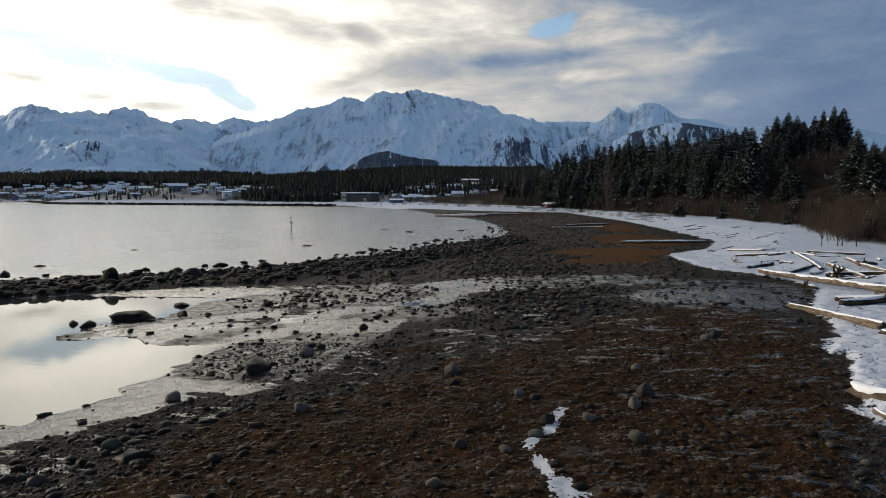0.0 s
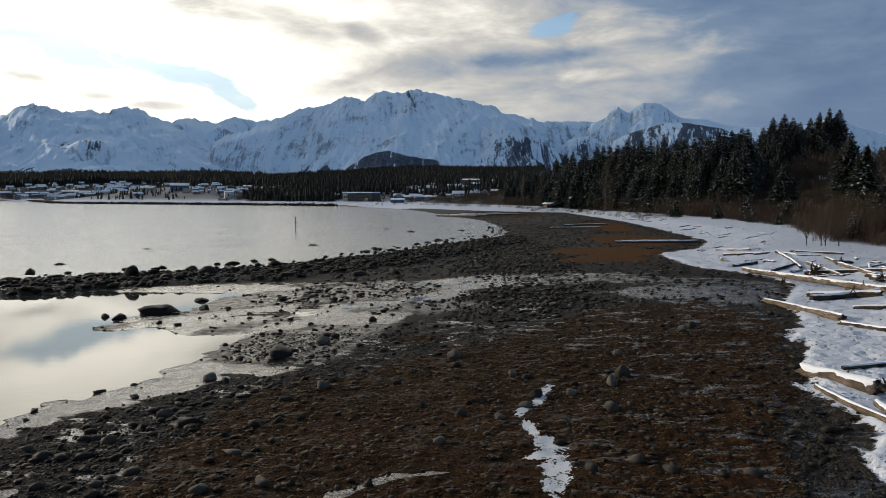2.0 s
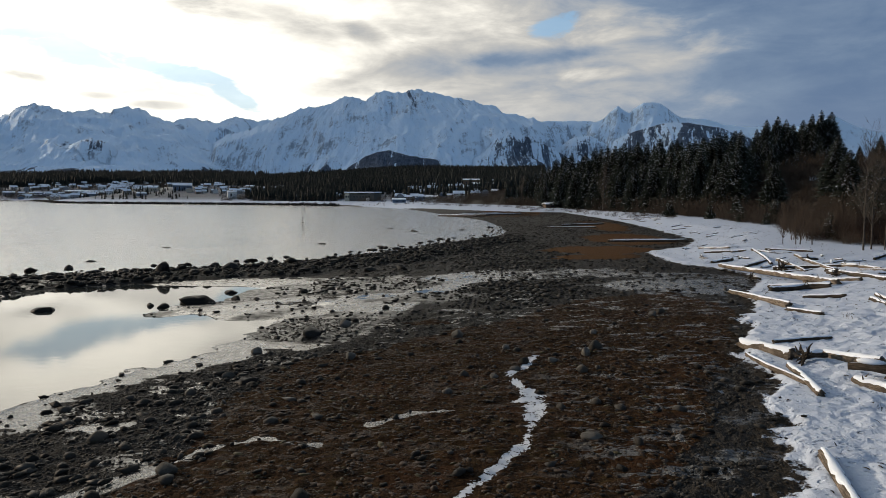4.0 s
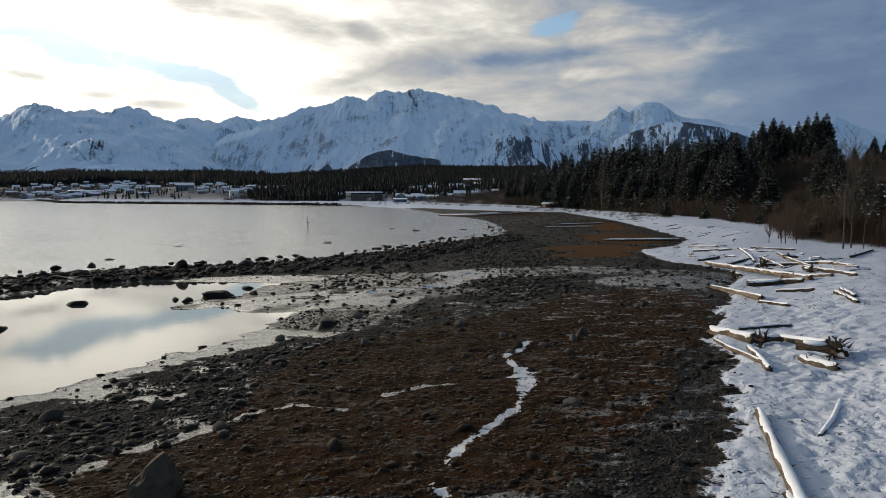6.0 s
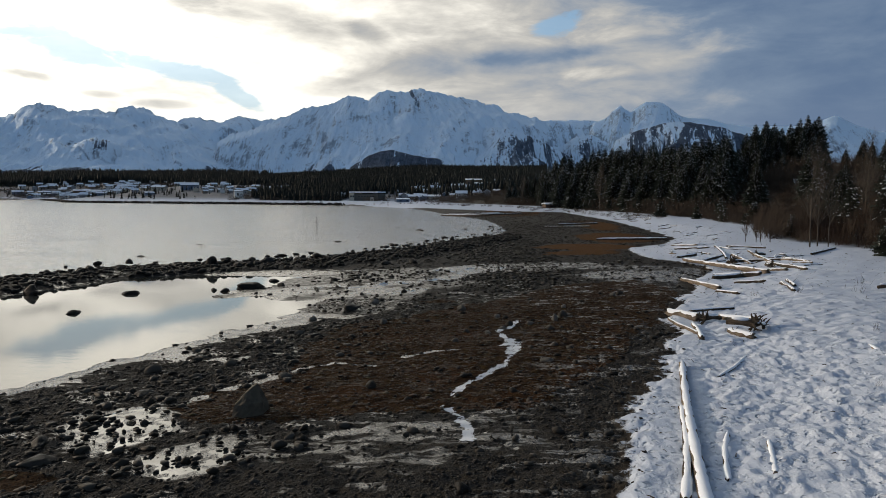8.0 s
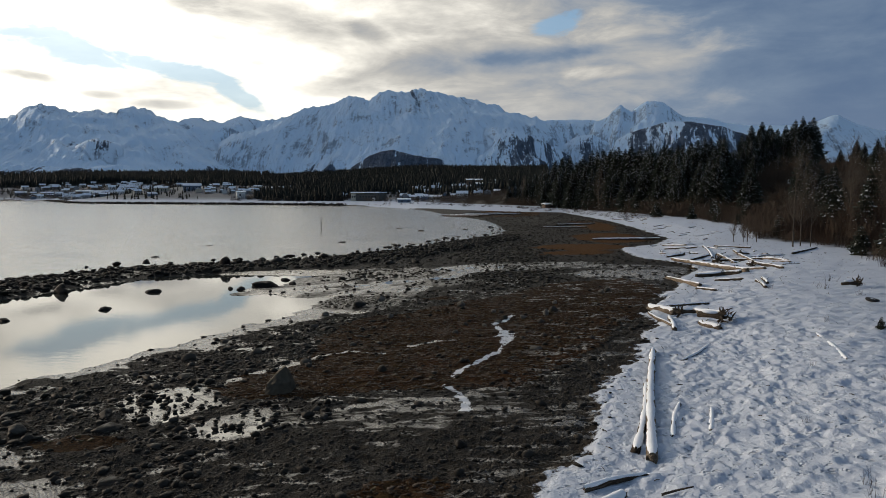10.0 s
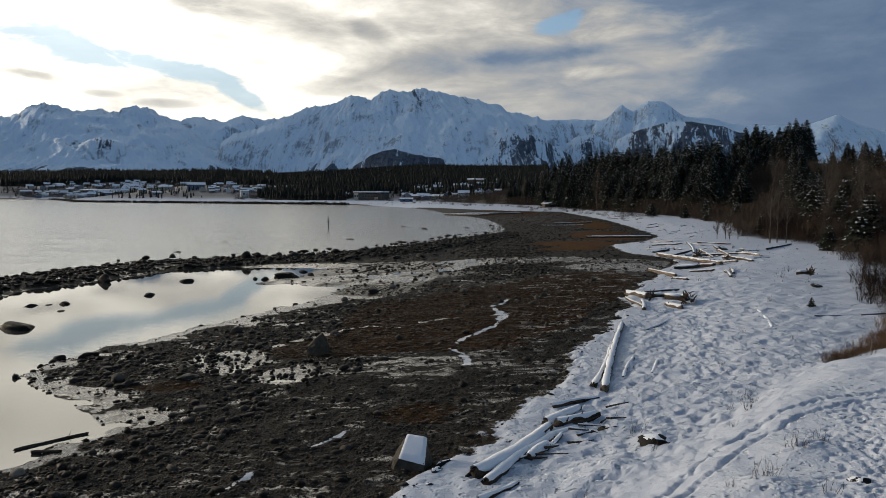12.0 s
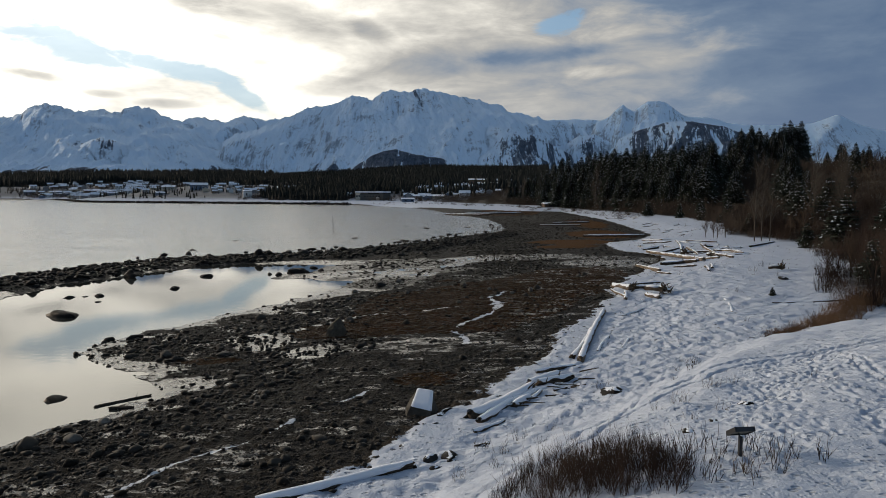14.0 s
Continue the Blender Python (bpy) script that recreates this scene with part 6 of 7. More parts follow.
def far_woods():
    """Low spruces by the thousand on the slopes behind the town."""
    n = 44000
    b, d = np.radians(rw.uniform(-58, 3.5, n)), rw.uniform(640, 1900, n)
    x, y = d * np.sin(b), d * np.cos(b)
    z, snow, wet, weed, ice, rocky, tide, rise = ground_masks(x, y)
    deg = np.degrees(b)
    patch = fbm(x * 0.012, y * 0.012, 3)
    deg = deg + 14 * (fbm(x * 0.006 + 8, y * 0.006, 3) - 0.5)
    left = (deg < -24) & (d > np.where(deg < -27, 1500, 1300) + 90 * (patch - 0.5))
    mid = (deg >= -24) & (deg < -11) & (rise > 6) & ((deg < -16) | (d > 725))
    right = (deg >= -11) & (rise > 60) & ((rise > 150) | (rw.rand(n) < 0.5))
    keep = (left | mid | right | ((rise > 25) & (rw.rand(n) < 0.16) & (patch > 0.44)))
    x, y, deg = x[keep], y[keep], deg[keep]
    z = z_at(x, y)
    deep = (left | mid | right)[keep]
    tall = rw.uniform(11, 21, len(x)) * np.where(deg < -24, 1.05, 0.66) * np.where(deep, 1.0, 0.36)
    ring = np.array([(math.cos(a), math.sin(a)) for a in np.arange(5) * math.pi / 2.5])
    tv, tf = [], []
    for lo, hi, r in ((0.03, 0.62, 0.19), (0.4, 1.0, 0.125)):
        k = len(tv)
        tv += [(p[0] * r, p[1] * r, lo) for p in ring] + [(0, 0, hi)]
        tf += [(k + q, k + (q + 1) % 5, k + 5) for q in range(5)]
    tv, tf = np.array(tv), np.array(tf)
    jit = 1 + 0.35 * rw.randn(len(x), len(tv), 1).clip(-1.5, 1.5) * np.array([1, 1, 0.12])
    v = tv[None] * jit * tall[:, None, None] + np.stack([x, y, z - 0.3], 1)[:, None]
    f = tf[None] + (np.arange(len(x)) * len(tv))[:, None, None]
    tagged(new("far_woods", mesh_of("far_woods", v.reshape(-1, 3), f.reshape(-1, 3), M_FAR_NEEDLE)), "dark spruce woods on the slopes behind the town", "woods", kind="stuff")


far_woods()

WALLS = [plain_material("house_wall_" + n, c, 0.8, 2.0, 0.12, 0.1) for n, c in (("cream", (0.42, 0.38, 0.30)), ("grey", (0.22, 0.23, 0.24)), ("brown", (0.12, 0.085, 0.06)), ("blue", (0.10, 0.14, 0.20)), ("white", (0.55, 0.55, 0.53)))]
WALL_WORD = ("cream", "grey", "brown", "blue", "white")
M_GLASS = plain_material("dark_window_glass", (0.03, 0.035, 0.04), 0.12, 1.0, 0.2, 0.0)
M_ROOFEDGE = plain_material("dark_roof", (0.05, 0.05, 0.055), 0.7)
M_FRAME = plain_material("white_trim", (0.6, 0.6, 0.58), 0.6)


def box_mesh(name, x0, x1, y0, y1, z0, z1, mat):
    v = [(x, y, z) for z in (z0, z1) for y in (y0, y1) for x in (x0, x1)]
    f = [(0, 2, 3, 1), (4, 5, 7, 6), (0, 1, 5, 4), (2, 6, 7, 3), (0, 4, 6, 2), (1, 3, 7, 5)]
    return mesh_of(name, v, f, mat)


def gable(name, hx, hy, z0, rise_, over, thick, mat):
    """A pitched roof with its own thickness, ridge along x."""
    v, f = [], []
    for x in (-hx - over, hx + over):
        for y, z in ((-hy - over, z0 - over * rise_ / hy), (0, z0 + rise_), (hy + over, z0 - over * rise_ / hy)):
            v += [(x, y, z), (x, y, z + thick)]
    for a, b in ((0, 2), (2, 4)):
        f += [(a, b, b + 6, a + 6), (a + 1, a + 7, b + 7, b + 1)]
        f += [(a, a + 1, b + 1, b), (a + 6, b + 6, b + 7, a + 7)]
    f += [(0, 6, 7, 1), (4, 5, 11, 10)]
    return mesh_of(name, v, f, mat)


def house(kind):
    """A snowy-roofed house: walls, roof, snow, windows, door and chimney."""
    wall, word = WALLS[kind % 5], WALL_WORD[kind % 5]
    hx, hy, tall, rise_ = (5.5, 4.0, 4.6, 2.4) if kind % 3 else (7.5, 4.5, 3.4, 1.9)
    t = empty("house", Matrix(), word + " wooden house with a snow-covered pitched roof", "house", "houses of the far town")
    bm_v = [(-hx, -hy, -3), (hx, -hy, -3), (hx, hy, -3), (-hx, hy, -3), (-hx, -hy, tall), (hx, -hy, tall), (hx, hy, tall), (-hx, hy, tall), (-hx, 0, tall + rise_), (hx, 0, tall + rise_)]
    part("wall", mesh_of("wall", bm_v, [(0, 1, 5, 4), (1, 2, 6, 9, 5), (2, 3, 7, 6), (3, 0, 4, 8, 7)], wall), t)
    roof = part("roof", gable("roof", hx, hy, tall, rise_, 0.5, 0.18, M_ROOFEDGE), t)
    part("roof_snow", gable("roof_snow", hx, hy, tall + 0.19, rise_, 0.45, 0.3, M_SNOW), t, "white snow on the roof")
    part("chimney", box_mesh("chimney", 1.4, 2.0, 0.6, 1.2, tall + 0.8, tall + rise_ + 1.1, M_ROOFEDGE), t)
    part("door", box_mesh("door", hx * 0.1, hx * 0.1 + 1.0, -hy - 0.06, -hy + 0.02, 0, 2.1, M_ROOFEDGE), t)
    for x in (-0.72, -0.32, 0.5, 0.8):
        for z in ((1.0, 3.2) if tall > 4 else (1.0,)):
            w = part("window", box_mesh("window", x * hx - 0.75, x * hx + 0.75, -hy - 0.10, -hy - 0.02, z, z + 1.3, M_FRAME), t)
            part("pane", box_mesh("pane", x * hx - 0.6, x * hx + 0.6, -hy - 0.13, -hy - 0.09, z + 0.12, z + 1.18, M_GLASS), w)
    return t


HOUSES = [house(k) for k in range(5)]
SPOTS = [(-785, 1276), (-743, 1258), (-709, 1257), (-680, 1272), (-630, 1244), (-512, 1100), (-842, 1259), (-887, 1241), (-893, 1177), (-866, 1174), (-807, 1172), (-672, 1102), (-469, 839), (-422, 831), (-766, 1092),
         (-771, 1070), (-832, 1082), (-777, 1037), (-751, 1028), (-731, 1037), (-684, 1020), (-543, 863), (-494, 821), (-454, 786), (-402, 808), (-832, 1040), (-234, 723), (-185, 713), (-103, 732), (-80, 727),
         (-56, 742), (-44, 637), (-92, 669), (-73, 662), (-18, 619), (-39, 709), (-284, 816), (-560, 1000)]
rh = random.Random(8)
for k, (x, y) in enumerate(SPOTS):
    s = (1.0 if y > 1000 else 0.9) * rh.uniform(0.8, 1.15)
    if k in (11, 12, 13):
        s *= 1.5
    face = math.degrees(math.atan2(-x, y))
    copy_thing(HOUSES[rh.choice((0, 1, 1, 2, 3, 4, 4))], pose(x, y, float(z_at(x, y)) - 0.3, 0, 0, face + rh.choice((0, 0, 15, -20, 90))) @ Matrix.Scale(s, 4))
# more roofs between them
for k in range(215):
    b, d = rh.choice(((rh.uniform(-38, -26), rh.uniform(1050, 1230)), (rh.uniform(-26, -19), rh.uniform(840, 1000)), (rh.uniform(-38.5, -25.5), rh.uniform(1230, 1520)), (rh.uniform(-38.5, -30), rh.uniform(1150, 1400)), (rh.uniform(-10, 0), rh.uniform(640, 790))))
    x, y = d * math.sin(radians(b)), d * math.cos(radians(b))
    if z_at(x, y) > 2.2:
        copy_thing(HOUSES[rh.randrange(5)], pose(x, y, float(z_at(x, y)) - 0.3, 0, 0, -b + rh.choice((0, 10, -15, 90))) @ Matrix.Scale((0.95 if d > 1000 else 0.72) * rh.uniform(0.7, 1.1), 4))
# on the wooded hill beside the beach
for x, y, turn in ((111, 230, -20), (133, 209, -35)):
    copy_thing(HOUSES[2], pose(x, y, float(z_at(x, y)) - 6.8, 0, 0, turn) @ Matrix.Scale(0.9, 4))
for h in HOUSES:
    drop(h)


M_HALL = plain_material("dark_olive_siding", (0.075, 0.075, 0.068), 0.8, 2.0, 0.12, 0.1)


def hall():
    """The long dark olive hall on the shore with its cream end."""
    a, b = Vector((-167, 678, 0)), Vector((-127.5, 663, 0))
    m = Matrix.Translation((a + b) / 2 + Vector((0, 0, 3.4))) @ pose(0, 0, 0, 0, 0, math.degrees(math.atan2(b.y - a.y, b.x - a.x)))
    t = empty("waterfront_hall", m, "long dark olive hall with a cream end and snowy flat roof", "building")
    h = (b - a).length * 0.42
    part("wall", box_mesh("wall", -h + 6, h, -6, 9, -3, 7.8, M_HALL), t)
    part("end_wall", box_mesh("end_wall", -h, -h + 6, -6.2, 9.2, -3, 8.6, WALLS[0]), t, "cream end wing")
    part("roof", box_mesh("roof", -h - 0.3, h + 0.4, -6.8, 9.6, 8.62, 8.95, M_ROOFEDGE), t)
    part("roof_snow", box_mesh("roof_snow", -h - 0.2, h + 0.3, -6.7, 9.5, 8.96, 10.2, M_SNOW), t, "white snow on the roof")
    for k in range(6):
        x = -h + 11 + k * (2 * h - 14) / 6
        part("window", box_mesh("window", x, x + 2.2, -6.1, -5.97, 4.2, 5.6, M_GLASS), t)
    for k in range(2):
        part("window", box_mesh("window", -h + 1.2 + 2.8 * k, -h + 3.0 + 2.8 * k, -6.32, -6.18, 4.0, 6.0, M_GLASS), t)
    part("door", box_mesh("door", h - 9, h - 5, -6.1, -5.97, 0.2, 4.0, M_FRAME), t)


hall()


def long_shed(x, y, long, deep, tall, turn, wall, label):
    t = empty("shed", pose(x, y, float(z_at(x, y)) - 0.4, 0, 0, turn), label, "building", "sheds of the far town")
    part("wall", box_mesh("wall", -long / 2, long / 2, -deep / 2, deep / 2, -3, tall, wall), t)
    part("roof", gable("roof", long / 2, deep / 2, tall + 0.02, deep * 0.12, 0.5, 0.2, M_ROOFEDGE), t)
    part("roof_snow", gable("roof_snow", long / 2, deep / 2, tall + 0.24, deep * 0.12, 0.45, 0.4, M_SNOW), t, "white snow on the roof")
    for k in range(int(long / 6)):
        x0 = -long / 2 + 3 + 6 * k
        part("window", box_mesh("window", x0, x0 + 1.8, -deep / 2 - 0.08, -deep / 2 + 0.02, tall * 0.4, tall * 0.75, M_GLASS), t)


long_shed(-20, 733, 34, 12, 4, 4, WALLS[3], "long pale blue school hall with a snowy roof")
long_shed(-6, 772, 26, 14, 5, 6, WALLS[1], "grey hall with a broad snow-covered roof")
long_shed(-36, 752, 22, 10, 8, 3, WALLS[2], "brown timber hall with a snow-covered roof")
long_shed(-96, 592, 12, 7, 3.0, 10, WALLS[3], "low dark blue boat shed by the shore")
long_shed(-700, 1040, 52, 12, 4.5, 38, WALLS[2], "long brown waterfront shed with a snowy roof")
long_shed(-316, 738, 10, 8, 8, 28, WALLS[4], "white block-shaped pump house by the shore")


long_shed(25, 363, 6, 4.5, 2.2, 20, WALLS[2], "small brown beach shed with a snowy roof")
long_shed(46, 361, 5, 4, 2.4, 10, WALLS[0], "small cream beach hut among brush")


def breakwater(line, tall, wide, label):
    """A mound of quarried stones along the far shore."""
    pts = np.array(line, float)
    v, f = [], []
    for a, b in zip(pts[:-1], pts[1:]):
        n = int(np.hypot(*(b - a)) * 2.0)
        for _ in range(n):
            c = a + (b - a) * rw.rand() + rw.randn(2) * wide * 0.45
            h = tall * max(0.1, 1 - abs(rw.randn()) * 0.5)
            k = len(v)
            s = rw.uniform(0.9, 2.4)
            for q in ICO12:
                v.append((c[0] + q[0] * s * 1.4, c[1] + q[1] * s * 1.4, h * 0.5 + q[2] * s))
            f += [(k + i, k + j, k + m) for i, j, m in FACE12]
    tagged(new("breakwater", mesh_of("breakwater", v, f, M_BOULDER)), label, "breakwater", kind="stuff")


_b = bmesh.new()
bmesh.ops.create_icosphere(_b, subdivisions=1, radius=0.5)
ICO12 = [tuple(v.co) for v in _b.verts]
FACE12 = [tuple(v.index for v in q.verts) for q in _b.faces]
_b.free()
breakwater([(-690, 912), (-600, 815), (-505, 700), (-462, 676), (-272, 632), (-150, 588)], 3.6, 3.4, "low dark stone breakwater along the far shore")


def channel_mark():
    x, y = -54.1, 161.7
    t = empty("channel_mark", pose(x, y, -0.6), "dark wooden channel post with a short crossbar in the water", "post")
    part("pole", Tubes().add([(0, 0, -0.4), (0.03, 0, 2.0), (0.0, 0, 4.1)], [0.11, 0.10, 0.09], 8).mesh("pole", M_DARKWOOD, True), t)
    part("crossbar", box_mesh("crossbar", -0.42, 0.42, -0.12, 0.12, 2.75, 2.92, M_DARKWOOD), t)
    part("cap", box_mesh("cap", -0.17, 0.17, -0.17, 0.17, 4.1, 4.25, M_DARKWOOD), t)


channel_mark()
M_METAL = plain_material("dark_painted_steel", (0.04, 0.042, 0.045), 0.45, 30, 0.2, 0.05, 0.6)
M_PANEL = plain_material("olive_sign_panel", (0.10, 0.10, 0.075), 0.5, 12, 0.2, 0.05)


def sign_stand():
    x, y = 7.45, -28.45
    t = empty("sign_stand", pose(x, y, z_at(x, y) - 0.1, 0, 0, 12) @ Matrix.Scale(0.76, 4), "sloping information sign on a steel post with snow on it", "sign")
    part("post", box_mesh("post", -0.05, 0.05, -0.05, 0.05, -0.2, 0.78, M_METAL), t)
    tray = part("panel", box_mesh("panel", -0.29, 0.29, -0.25, 0.25, -0.02, 0.02, M_PANEL), t, "olive panel")
    tray.matrix_local = pose(0, 0, 0.93, -32, 0, 0)
    for name, x0, x1, y0, y1 in (("frame", -0.33, 0.33, 0.25, 0.30), ("frame", -0.33, 0.33, -0.30, -0.25), ("frame", -0.34, -0.29, -0.30, 0.30), ("frame", 0.29, 0.34, -0.30, 0.30)):
        part(name, box_mesh(name, x0, x1, y0, y1, -0.05, 0.10, M_METAL), tray)
    snow = rock_mesh("snow_patch", 7, M_SNOW, (1, 0.8, 0.25), 2, 0.2, 0)
    ob = part("snow_patch", snow, tray, "white snow lying on the panel")
    ob.matrix_local = pose(0.08, -0.08, 0.02) @ Matrix.Diagonal((0.42, 0.42, 0.3, 1))
    part("bracket", Tubes().add([(0, -0.02, 0.68), (0, 0.16, 0.9)], [0.035, 0.03], 6).mesh("bracket", M_METAL), t)


sign_stand()
M_RUBBER = plain_material("black_rubber", (0.018, 0.018, 0.019), 0.7, 25, 0.25, 0.2)


def tyre(x, y):
    t = empty("old_tyre", pose(x, y, z_at(x, y) + 0.1, 8, 5, 30), "old black rubber tyre lying in the snow", "tyre")
    n, s = 24, 10
    v = [((0.36 + 0.13 * math.cos(b) * 1.0) * math.cos(a), (0.36 + 0.13 * math.cos(b)) * math.sin(a), 0.11 * math.sin(b)) for a in np.arange(n) * 6.2832 / n for b in np.arange(s) * 6.2832 / s]
    f = [(i * s + j, ((i + 1) % n) * s + j, ((i + 1) % n) * s + (j + 1) % s, i * s + (j + 1) % s) for i in range(n) for j in range(s)]
    part("tread", mesh_of("tread", v, f, M_RUBBER, True), t)
    cap = part("snow_cap", rock_mesh("snow_cap", 5, M_SNOW, (1, 0.7, 0.2), 2, 0.2, 0), t, "white snow cap")
    cap.matrix_local = pose(0, 0.05, 0.02) @ Matrix.Scale(0.55, 4)


tyre(28.0, 21.2)


def snow_over(rock, least, thick, seed):
    """The snow that lies on a rock's upper faces."""
    bm = bmesh.new()
    bm.from_mesh(rock)
    bm.normal_update()
    o = Vector((seed * 1.7, 3.1, seed * 0.9))
    bmesh.ops.delete(bm, geom=[f for f in bm.faces if f.normal.z + 0.35 * noise.noise(f.calc_center_median() * 4 + o) < least], context="FACES")
    for v in bm.verts:
        rim = any(e.is_boundary for e in v.link_edges)
        v.co += Vector((0, 0, 0.006 if rim else thick * (0.8 + 0.5 * noise.noise(v.co * 5 + o))))
    me = bpy.data.meshes.new("snow_cap")
    bm.to_mesh(me), bm.free()
    me.polygons.foreach_set("use_smooth", np.ones(len(me.polygons), bool))
    me.materials.clear()
    me.materials.append(M_SNOW)
    return me


def bank_rock(x, y, w, seed):
    t = empty("bank_rock", pose(x, y, z_at(x, y) - 0.12, 0, 0, 40 * seed), "dark rock on the bank with snow on top", "boulder", "boulders of the shore")
    rock = rock_mesh("rock", seed, M_BOULDER, (1, 0.7, 0.62), 3, 0.34, 0.8)
    part("rock", rock, t).scale = (w, w, w * 0.7)
    part("snow_cap", snow_over(rock, 0.88, 0.05, seed), t, "white snow cap").scale = (w, w, w * 0.7)


for x, y, w, seed in ((6.3, -16.2, 1.3, 4), (4.5, -14.2, 0.55, 21), (5.0, -13.5, 0.5, 22), (-0.9, -16.6, 0.7, 23), (-1.1, -17.5, 0.6, 24), (7.9, -24.9, 0.5, 6), (9.4, -23.2, 0.6, 8), (6.9, -25.9, 0.55, 12), (-1.2, -18.6, 0.5, 14), (-1.0, -22.5, 0.8, 15), (-0.3, -22.2, 0.9, 16), (-1.5, -23.1, 0.6, 17), (-0.2, -22.9, 0.45, 26), (-0.6, -23.4, 0.55, 27), (0.7, -21.2, 0.6, 28), (1.0, -20.9, 0.5, 29), (-2.2, -21.0, 0.45, 30), (0.2, -21.6, 0.4, 31), (4.0, -17.6, 0.4, 18), (1.3, -14.6, 0.45, 19)):
    bank_rock(x, y, w, seed)



def beach_litter():
    """Sticks, stalks and bark lying about on the snow of the upper beach."""
    r = random.Random(61)
    tb = Tubes()
    for k in range(1300):
        y = r.uniform(30, 170) if k % 6 else r.uniform(-10, 80)
        edge = float(np.interp(y, [-14, 5, 23, 38, 53, 66, 84, 97, 117, 150], [2, 7.5, 12.5, 18, 24.5, 24, 20.5, 28.5, 36.5, 37.5]))
        far = float(np.interp(y, [-14, 7, 24, 55, 80, 112, 150], [22, 24, 30, 44, 44, 50, 60]))
        x = edge + (far - edge) * (r.random() ** 1.5)
        n, a = r.uniform(0.08, 0.32), r.random() * 6.283
        p, d = Vector((x, y, float(z_at(x, y)) + 0.01)), Vector((math.cos(a), math.sin(a), r.choice((0.05, 0.1, 0.6))))
        w = r.uniform(0.008, 0.025)
        tb.add([p, p + d * n * 0.5 + Vector((0, 0, 0.02)), p + d * n], [w, w * 0.9, w * 0.4], 3)
    tagged(new("beach_litter", tb.mesh("beach_litter", M_DARKWOOD)), "dark sticks and stalks scattered over the snow", "driftwood", kind="stuff")


beach_litter()
# ---- loose stones ----
ico = bmesh.new()
bmesh.ops.create_icosphere(ico, subdivisions=1, radius=0.5)
ICO_V = np.array([v.co[:] for v in ico.verts])
ICO_F = np.array([[v.index for v in f.verts] for f in ico.faces])
ico.free()
ICO_V0 = ICO_V / np.linalg.norm(ICO_V, axis=1)[:, None] * 0.5
rs = np.random.RandomState(21)


def stone_shapes(n, verts):
    """n stones of unit size: squashed, lumpy and turned."""
    k = len(verts)
    shape = verts[None] * (1 + 0.27 * rs.randn(n, k, 1).clip(-1.6, 1.6))
    shape = shape * np.stack([rs.uniform(0.85, 1.2, n), rs.uniform(0.6, 0.95, n), rs.uniform(0.3, 0.6, n)], 1)[:, None]
    a = rs.rand(n) * 6.283
    c, s = np.cos(a)[:, None], np.sin(a)[:, None]
    return np.stack([shape[..., 0] * c - shape[..., 1] * s, shape[..., 0] * s + shape[..., 1] * c, shape[..., 2]], -1)


def strew(count, x0, x1, y0, y1, size, chance, seed):
    """Spots for stones: x, y and size."""
    global rs
    rs = np.random.RandomState(seed)
    x, y = rs.uniform(x0, x1, count), rs.uniform(y0, y1, count)
    z, snow, wet, weed, ice, rocky, tide, rise = ground_masks(x, y)
    keep = (rs.rand(count) < chance(snow, wet, weed, rocky, tide)) & (ice < 0.35)
    w = size[0] * (size[1] / size[0]) ** (rs.rand(count) ** 2.2)
    return x[keep], y[keep], w[keep]


OCT_V = np.array([(0.5, 0, 0), (0, 0.5, 0), (-0.5, 0, 0), (0, -0.5, 0), (0.33, 0.33, 0.3), (-0.33, 0.33, 0.32), (-0.33, -0.33, 0.3), (0.33, -0.33, 0.28), (0, 0, 0.48), (0, 0, -0.3)])
OCT_F = np.array([(0, 4, 7), (0, 1, 4), (1, 5, 4), (1, 2, 5), (2, 6, 5), (2, 3, 6), (3, 7, 6), (3, 0, 7), (4, 5, 8), (5, 6, 8), (6, 7, 8), (7, 4, 8)])


def stone_field(name, label, spots, mat, verts, faces, sink=0.12):
    x, y, w = spots
    shapes = stone_shapes(len(x), verts) * w[:, None, None]
    z = z_at(x, y) + w * (0.22 - sink)
    v = shapes + np.stack([x, y, z], 1)[:, None]
    f = faces[None] + (np.arange(len(x)) * len(verts))[:, None, None]
    me = mesh_of(name, v.reshape(-1, 3), f.reshape(-1, 3), mat, False)
    ob = new(name, me)
    ob.parent = ground
    return tagged(ob, label, kind="stuff")


dry = lambda snow: (snow < -0.4) * 1.0
FLAT_V = OCT_V * np.array([1.2, 1.0, 0.6])
M_CLUMP = plain_material("brown_rockweed", (0.024, 0.013, 0.006), 0.75, 6.0, 0.6, 0.4)
M_CLUMP_GREEN = plain_material("olive_rockweed", (0.034, 0.026, 0.008), 0.75, 6.0, 0.6, 0.4)
stone_field("pebbles", "dark grey beach pebbles", strew(120000, -26, 18, -34, 36, (0.06, 0.2), lambda s, w, wd, r, t: dry(s) * (t > 0.4) * (0.8 - 0.69 * wd - 1.3 * w), 31), M_STONE, OCT_V, OCT_F)
stone_field("cobbles", "dark grey beach cobbles", strew(52000, -30, 24, -34, 60, (0.14, 0.62), lambda s, w, wd, r, t: dry(s) * (t > -0.2) * (0.14 - 0.112 * wd + 0.75 * r * (r < 1) * (1 - 0.8 * wd)) * (1 - 0.92 * w), 32), M_STONE, ICO_V0, ICO_F)
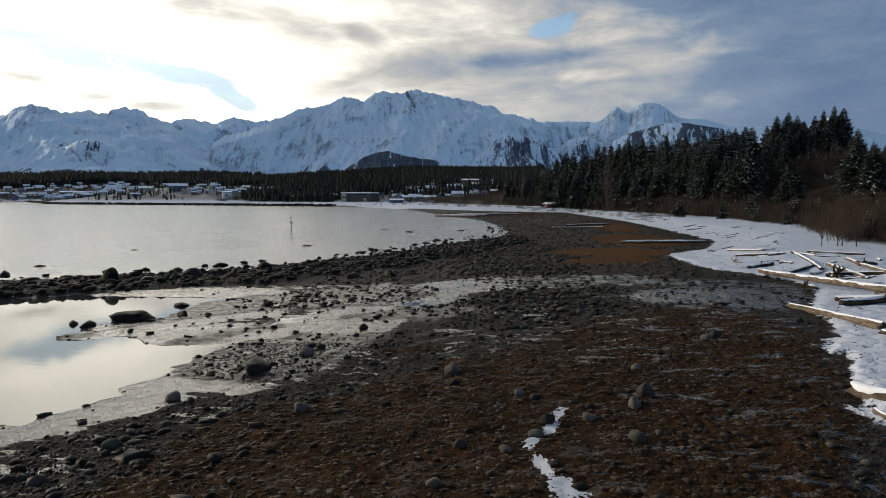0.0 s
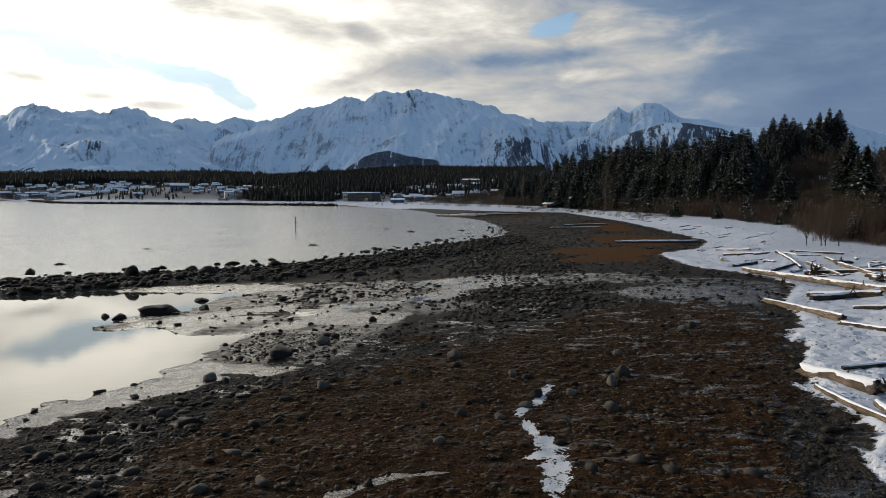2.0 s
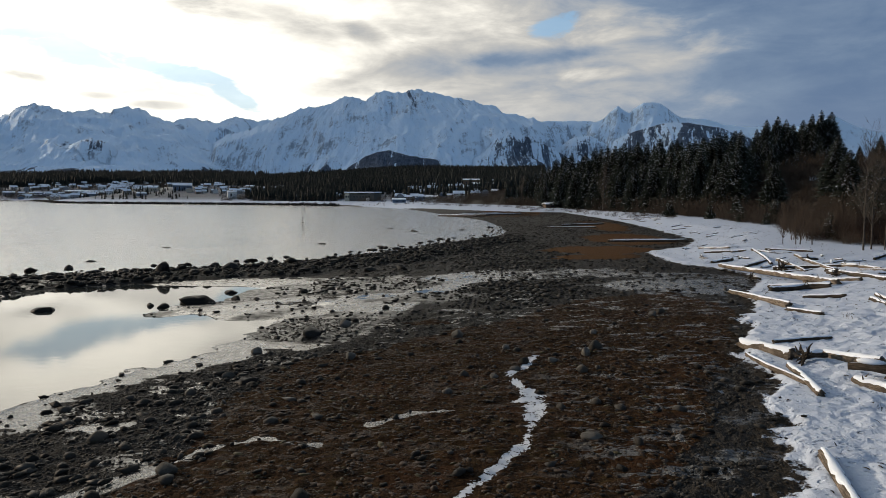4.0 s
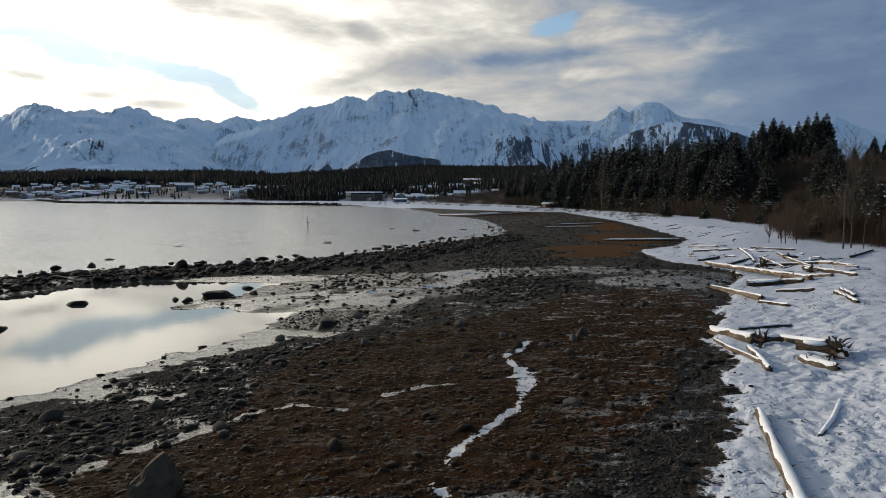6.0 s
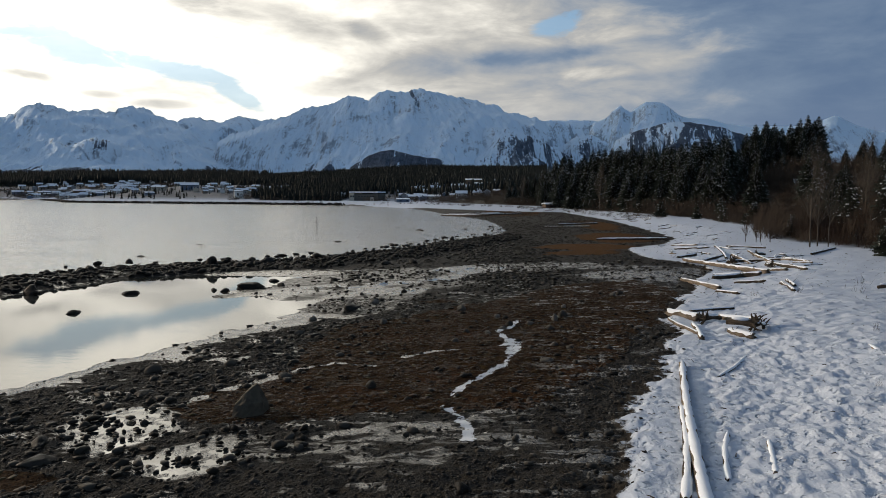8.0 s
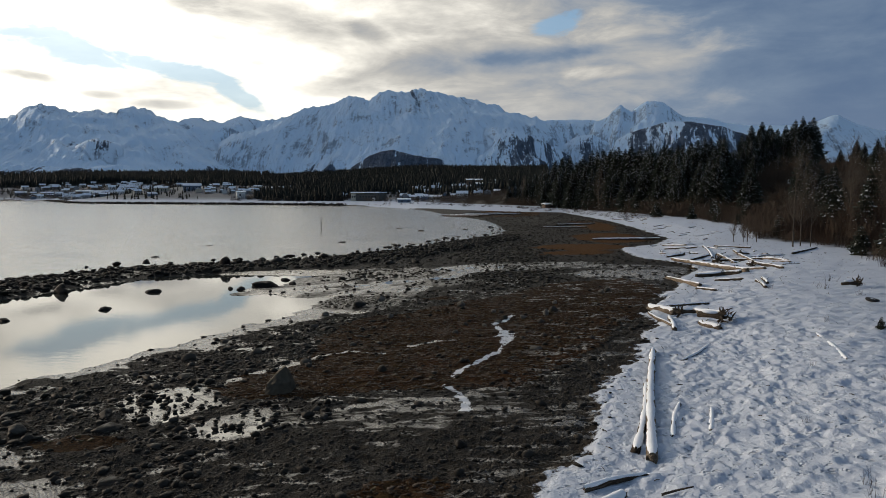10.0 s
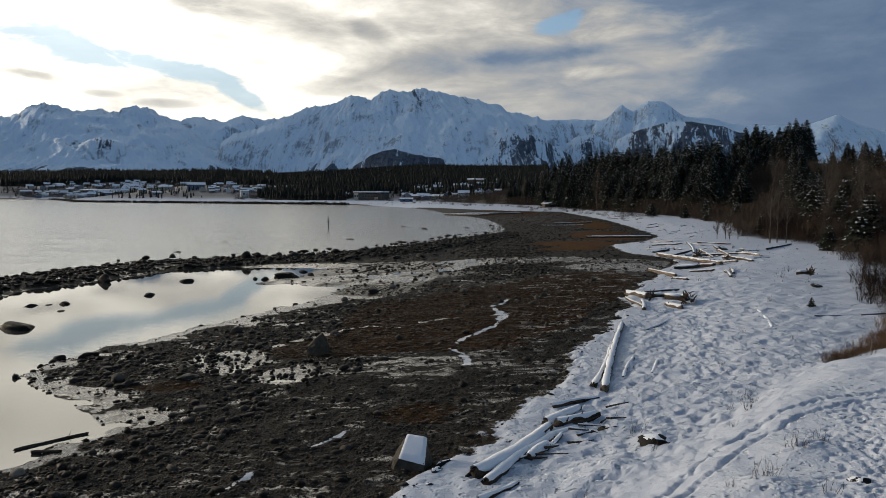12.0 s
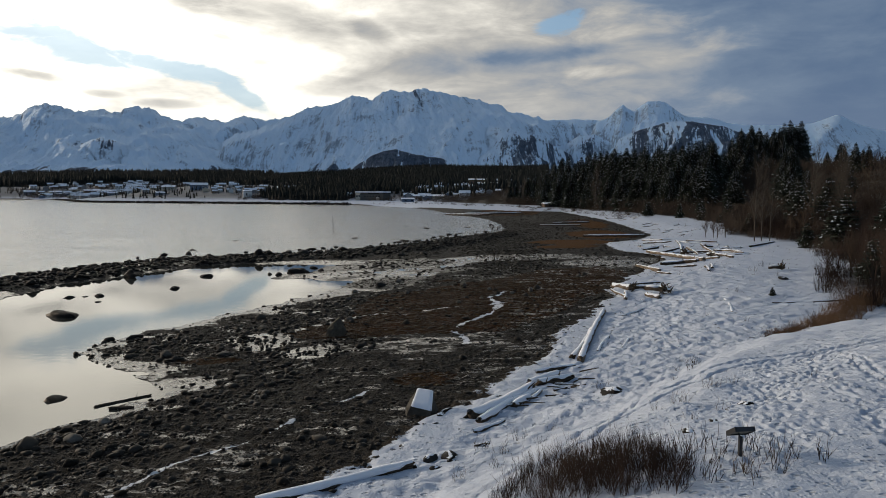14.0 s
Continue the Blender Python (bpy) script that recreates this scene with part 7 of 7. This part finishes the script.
stone_field("shore_cobbles", "dark cobbles on the far beach", strew(60000, -20, 36, 45, 200, (0.2, 0.8), lambda s, w, wd, r, t: dry(s) * (t > 0.3) * (wd < 0.45) * (0.24 - 0.17 * wd - 0.15 * w + 0.7 * r * (r < 1)) * (1 - 0.9 * w), 33), M_STONE, OCT_V, OCT_F)
stone_field("spit_stones", "dark weed-covered stones of the spit", strew(90000, -85, 4, -25, 140, (0.16, 1.15), lambda s, w, wd, r, t: (t > -2.0) * (r > 1.05) * np.clip(1.3 * (r - 1.0), 0.12, 0.75), 34), M_SPIT, ICO_V0, ICO_F, 0.12)
stone_field("shallow_stones", "dark stones breaking the shallow water", strew(16000, -75, 2, 55, 185, (0.4, 1.5), lambda s, w, wd, r, t: (t > -7) * (t < 0.8) * 0.085, 35), M_BOULDER, ICO_V0, ICO_F, -0.28)
stone_field("pool_stones", "dark stones standing in shallow pools", strew(5200, -21, -7, -8, 7, (0.16, 0.62), lambda s, w, wd, r, t: dry(s) * (t > 0.3) * (w > 0.3) * 0.12, 42), M_STONE, ICO_V0, ICO_F, -0.02)
stone_field("spit_boulders", "large dark stones along the spit", strew(9000, -85, 4, -25, 140, (0.6, 1.5), lambda s, w, wd, r, t: (t > -2.0) * (r > 1.15) * 0.06, 43), M_BOULDER, ICO_V0, ICO_F, -0.06)
stone_field("bay_cobbles", "dark stones at the head of the bay", strew(16000, -30, 38, 195, 345, (0.3, 1.0), lambda s, w, wd, r, t: dry(s) * (t > 0.2) * 0.3, 41), M_STONE, OCT_V, OCT_F)
stone_field("snow_stones", "stones half buried in the snow edge", strew(9000, -8, 22, -32, 50, (0.12, 0.4), lambda s, w, wd, r, t: (s > -0.6) * (s < 0.8) * 0.25, 36), M_STONE, OCT_V, OCT_F)
stone_field("weed_clumps", "low clumps of brown rockweed", strew(70000, -16, 18, -12, 46, (0.09, 0.36), lambda s, w, wd, r, t: dry(s) * (t > 0.5) * fade(0.3, 0.7, wd) * 0.46, 38), M_CLUMP, FLAT_V, OCT_F, 0.27)
stone_field("olive_clumps", "low clumps of olive rockweed", strew(26000, -24, 18, -20, 46, (0.1, 0.4), lambda s, w, wd, r, t: dry(s) * (t > 0.5) * fade(0.2, 0.7, wd) * 0.16, 39), M_CLUMP_GREEN, FLAT_V, OCT_F, 0.27)

# the stones that the camera passes nearest, one by one
singles = [mesh_of("stone", stone_shapes(1, ICO_V0)[0], ICO_F, M_STONE) for _ in range(10)]
sx, sy, sw = strew(900, -12, 10, -8, 26, (0.16, 0.42), lambda s, w, wd, r, t: dry(s) * (t > 0.5) * (0.55 - 0.35 * wd), 37)
for k in range(min(300, len(sx))):
    ob = new("stone", singles[k % 10])
    ob.parent = ground
    ob.matrix_world = pose(sx[k], sy[k], float(z_at(sx[k], sy[k])) + 0.1 * sw[k], 0, 0, 47.0 * k) @ Matrix.Scale(sw[k], 4)
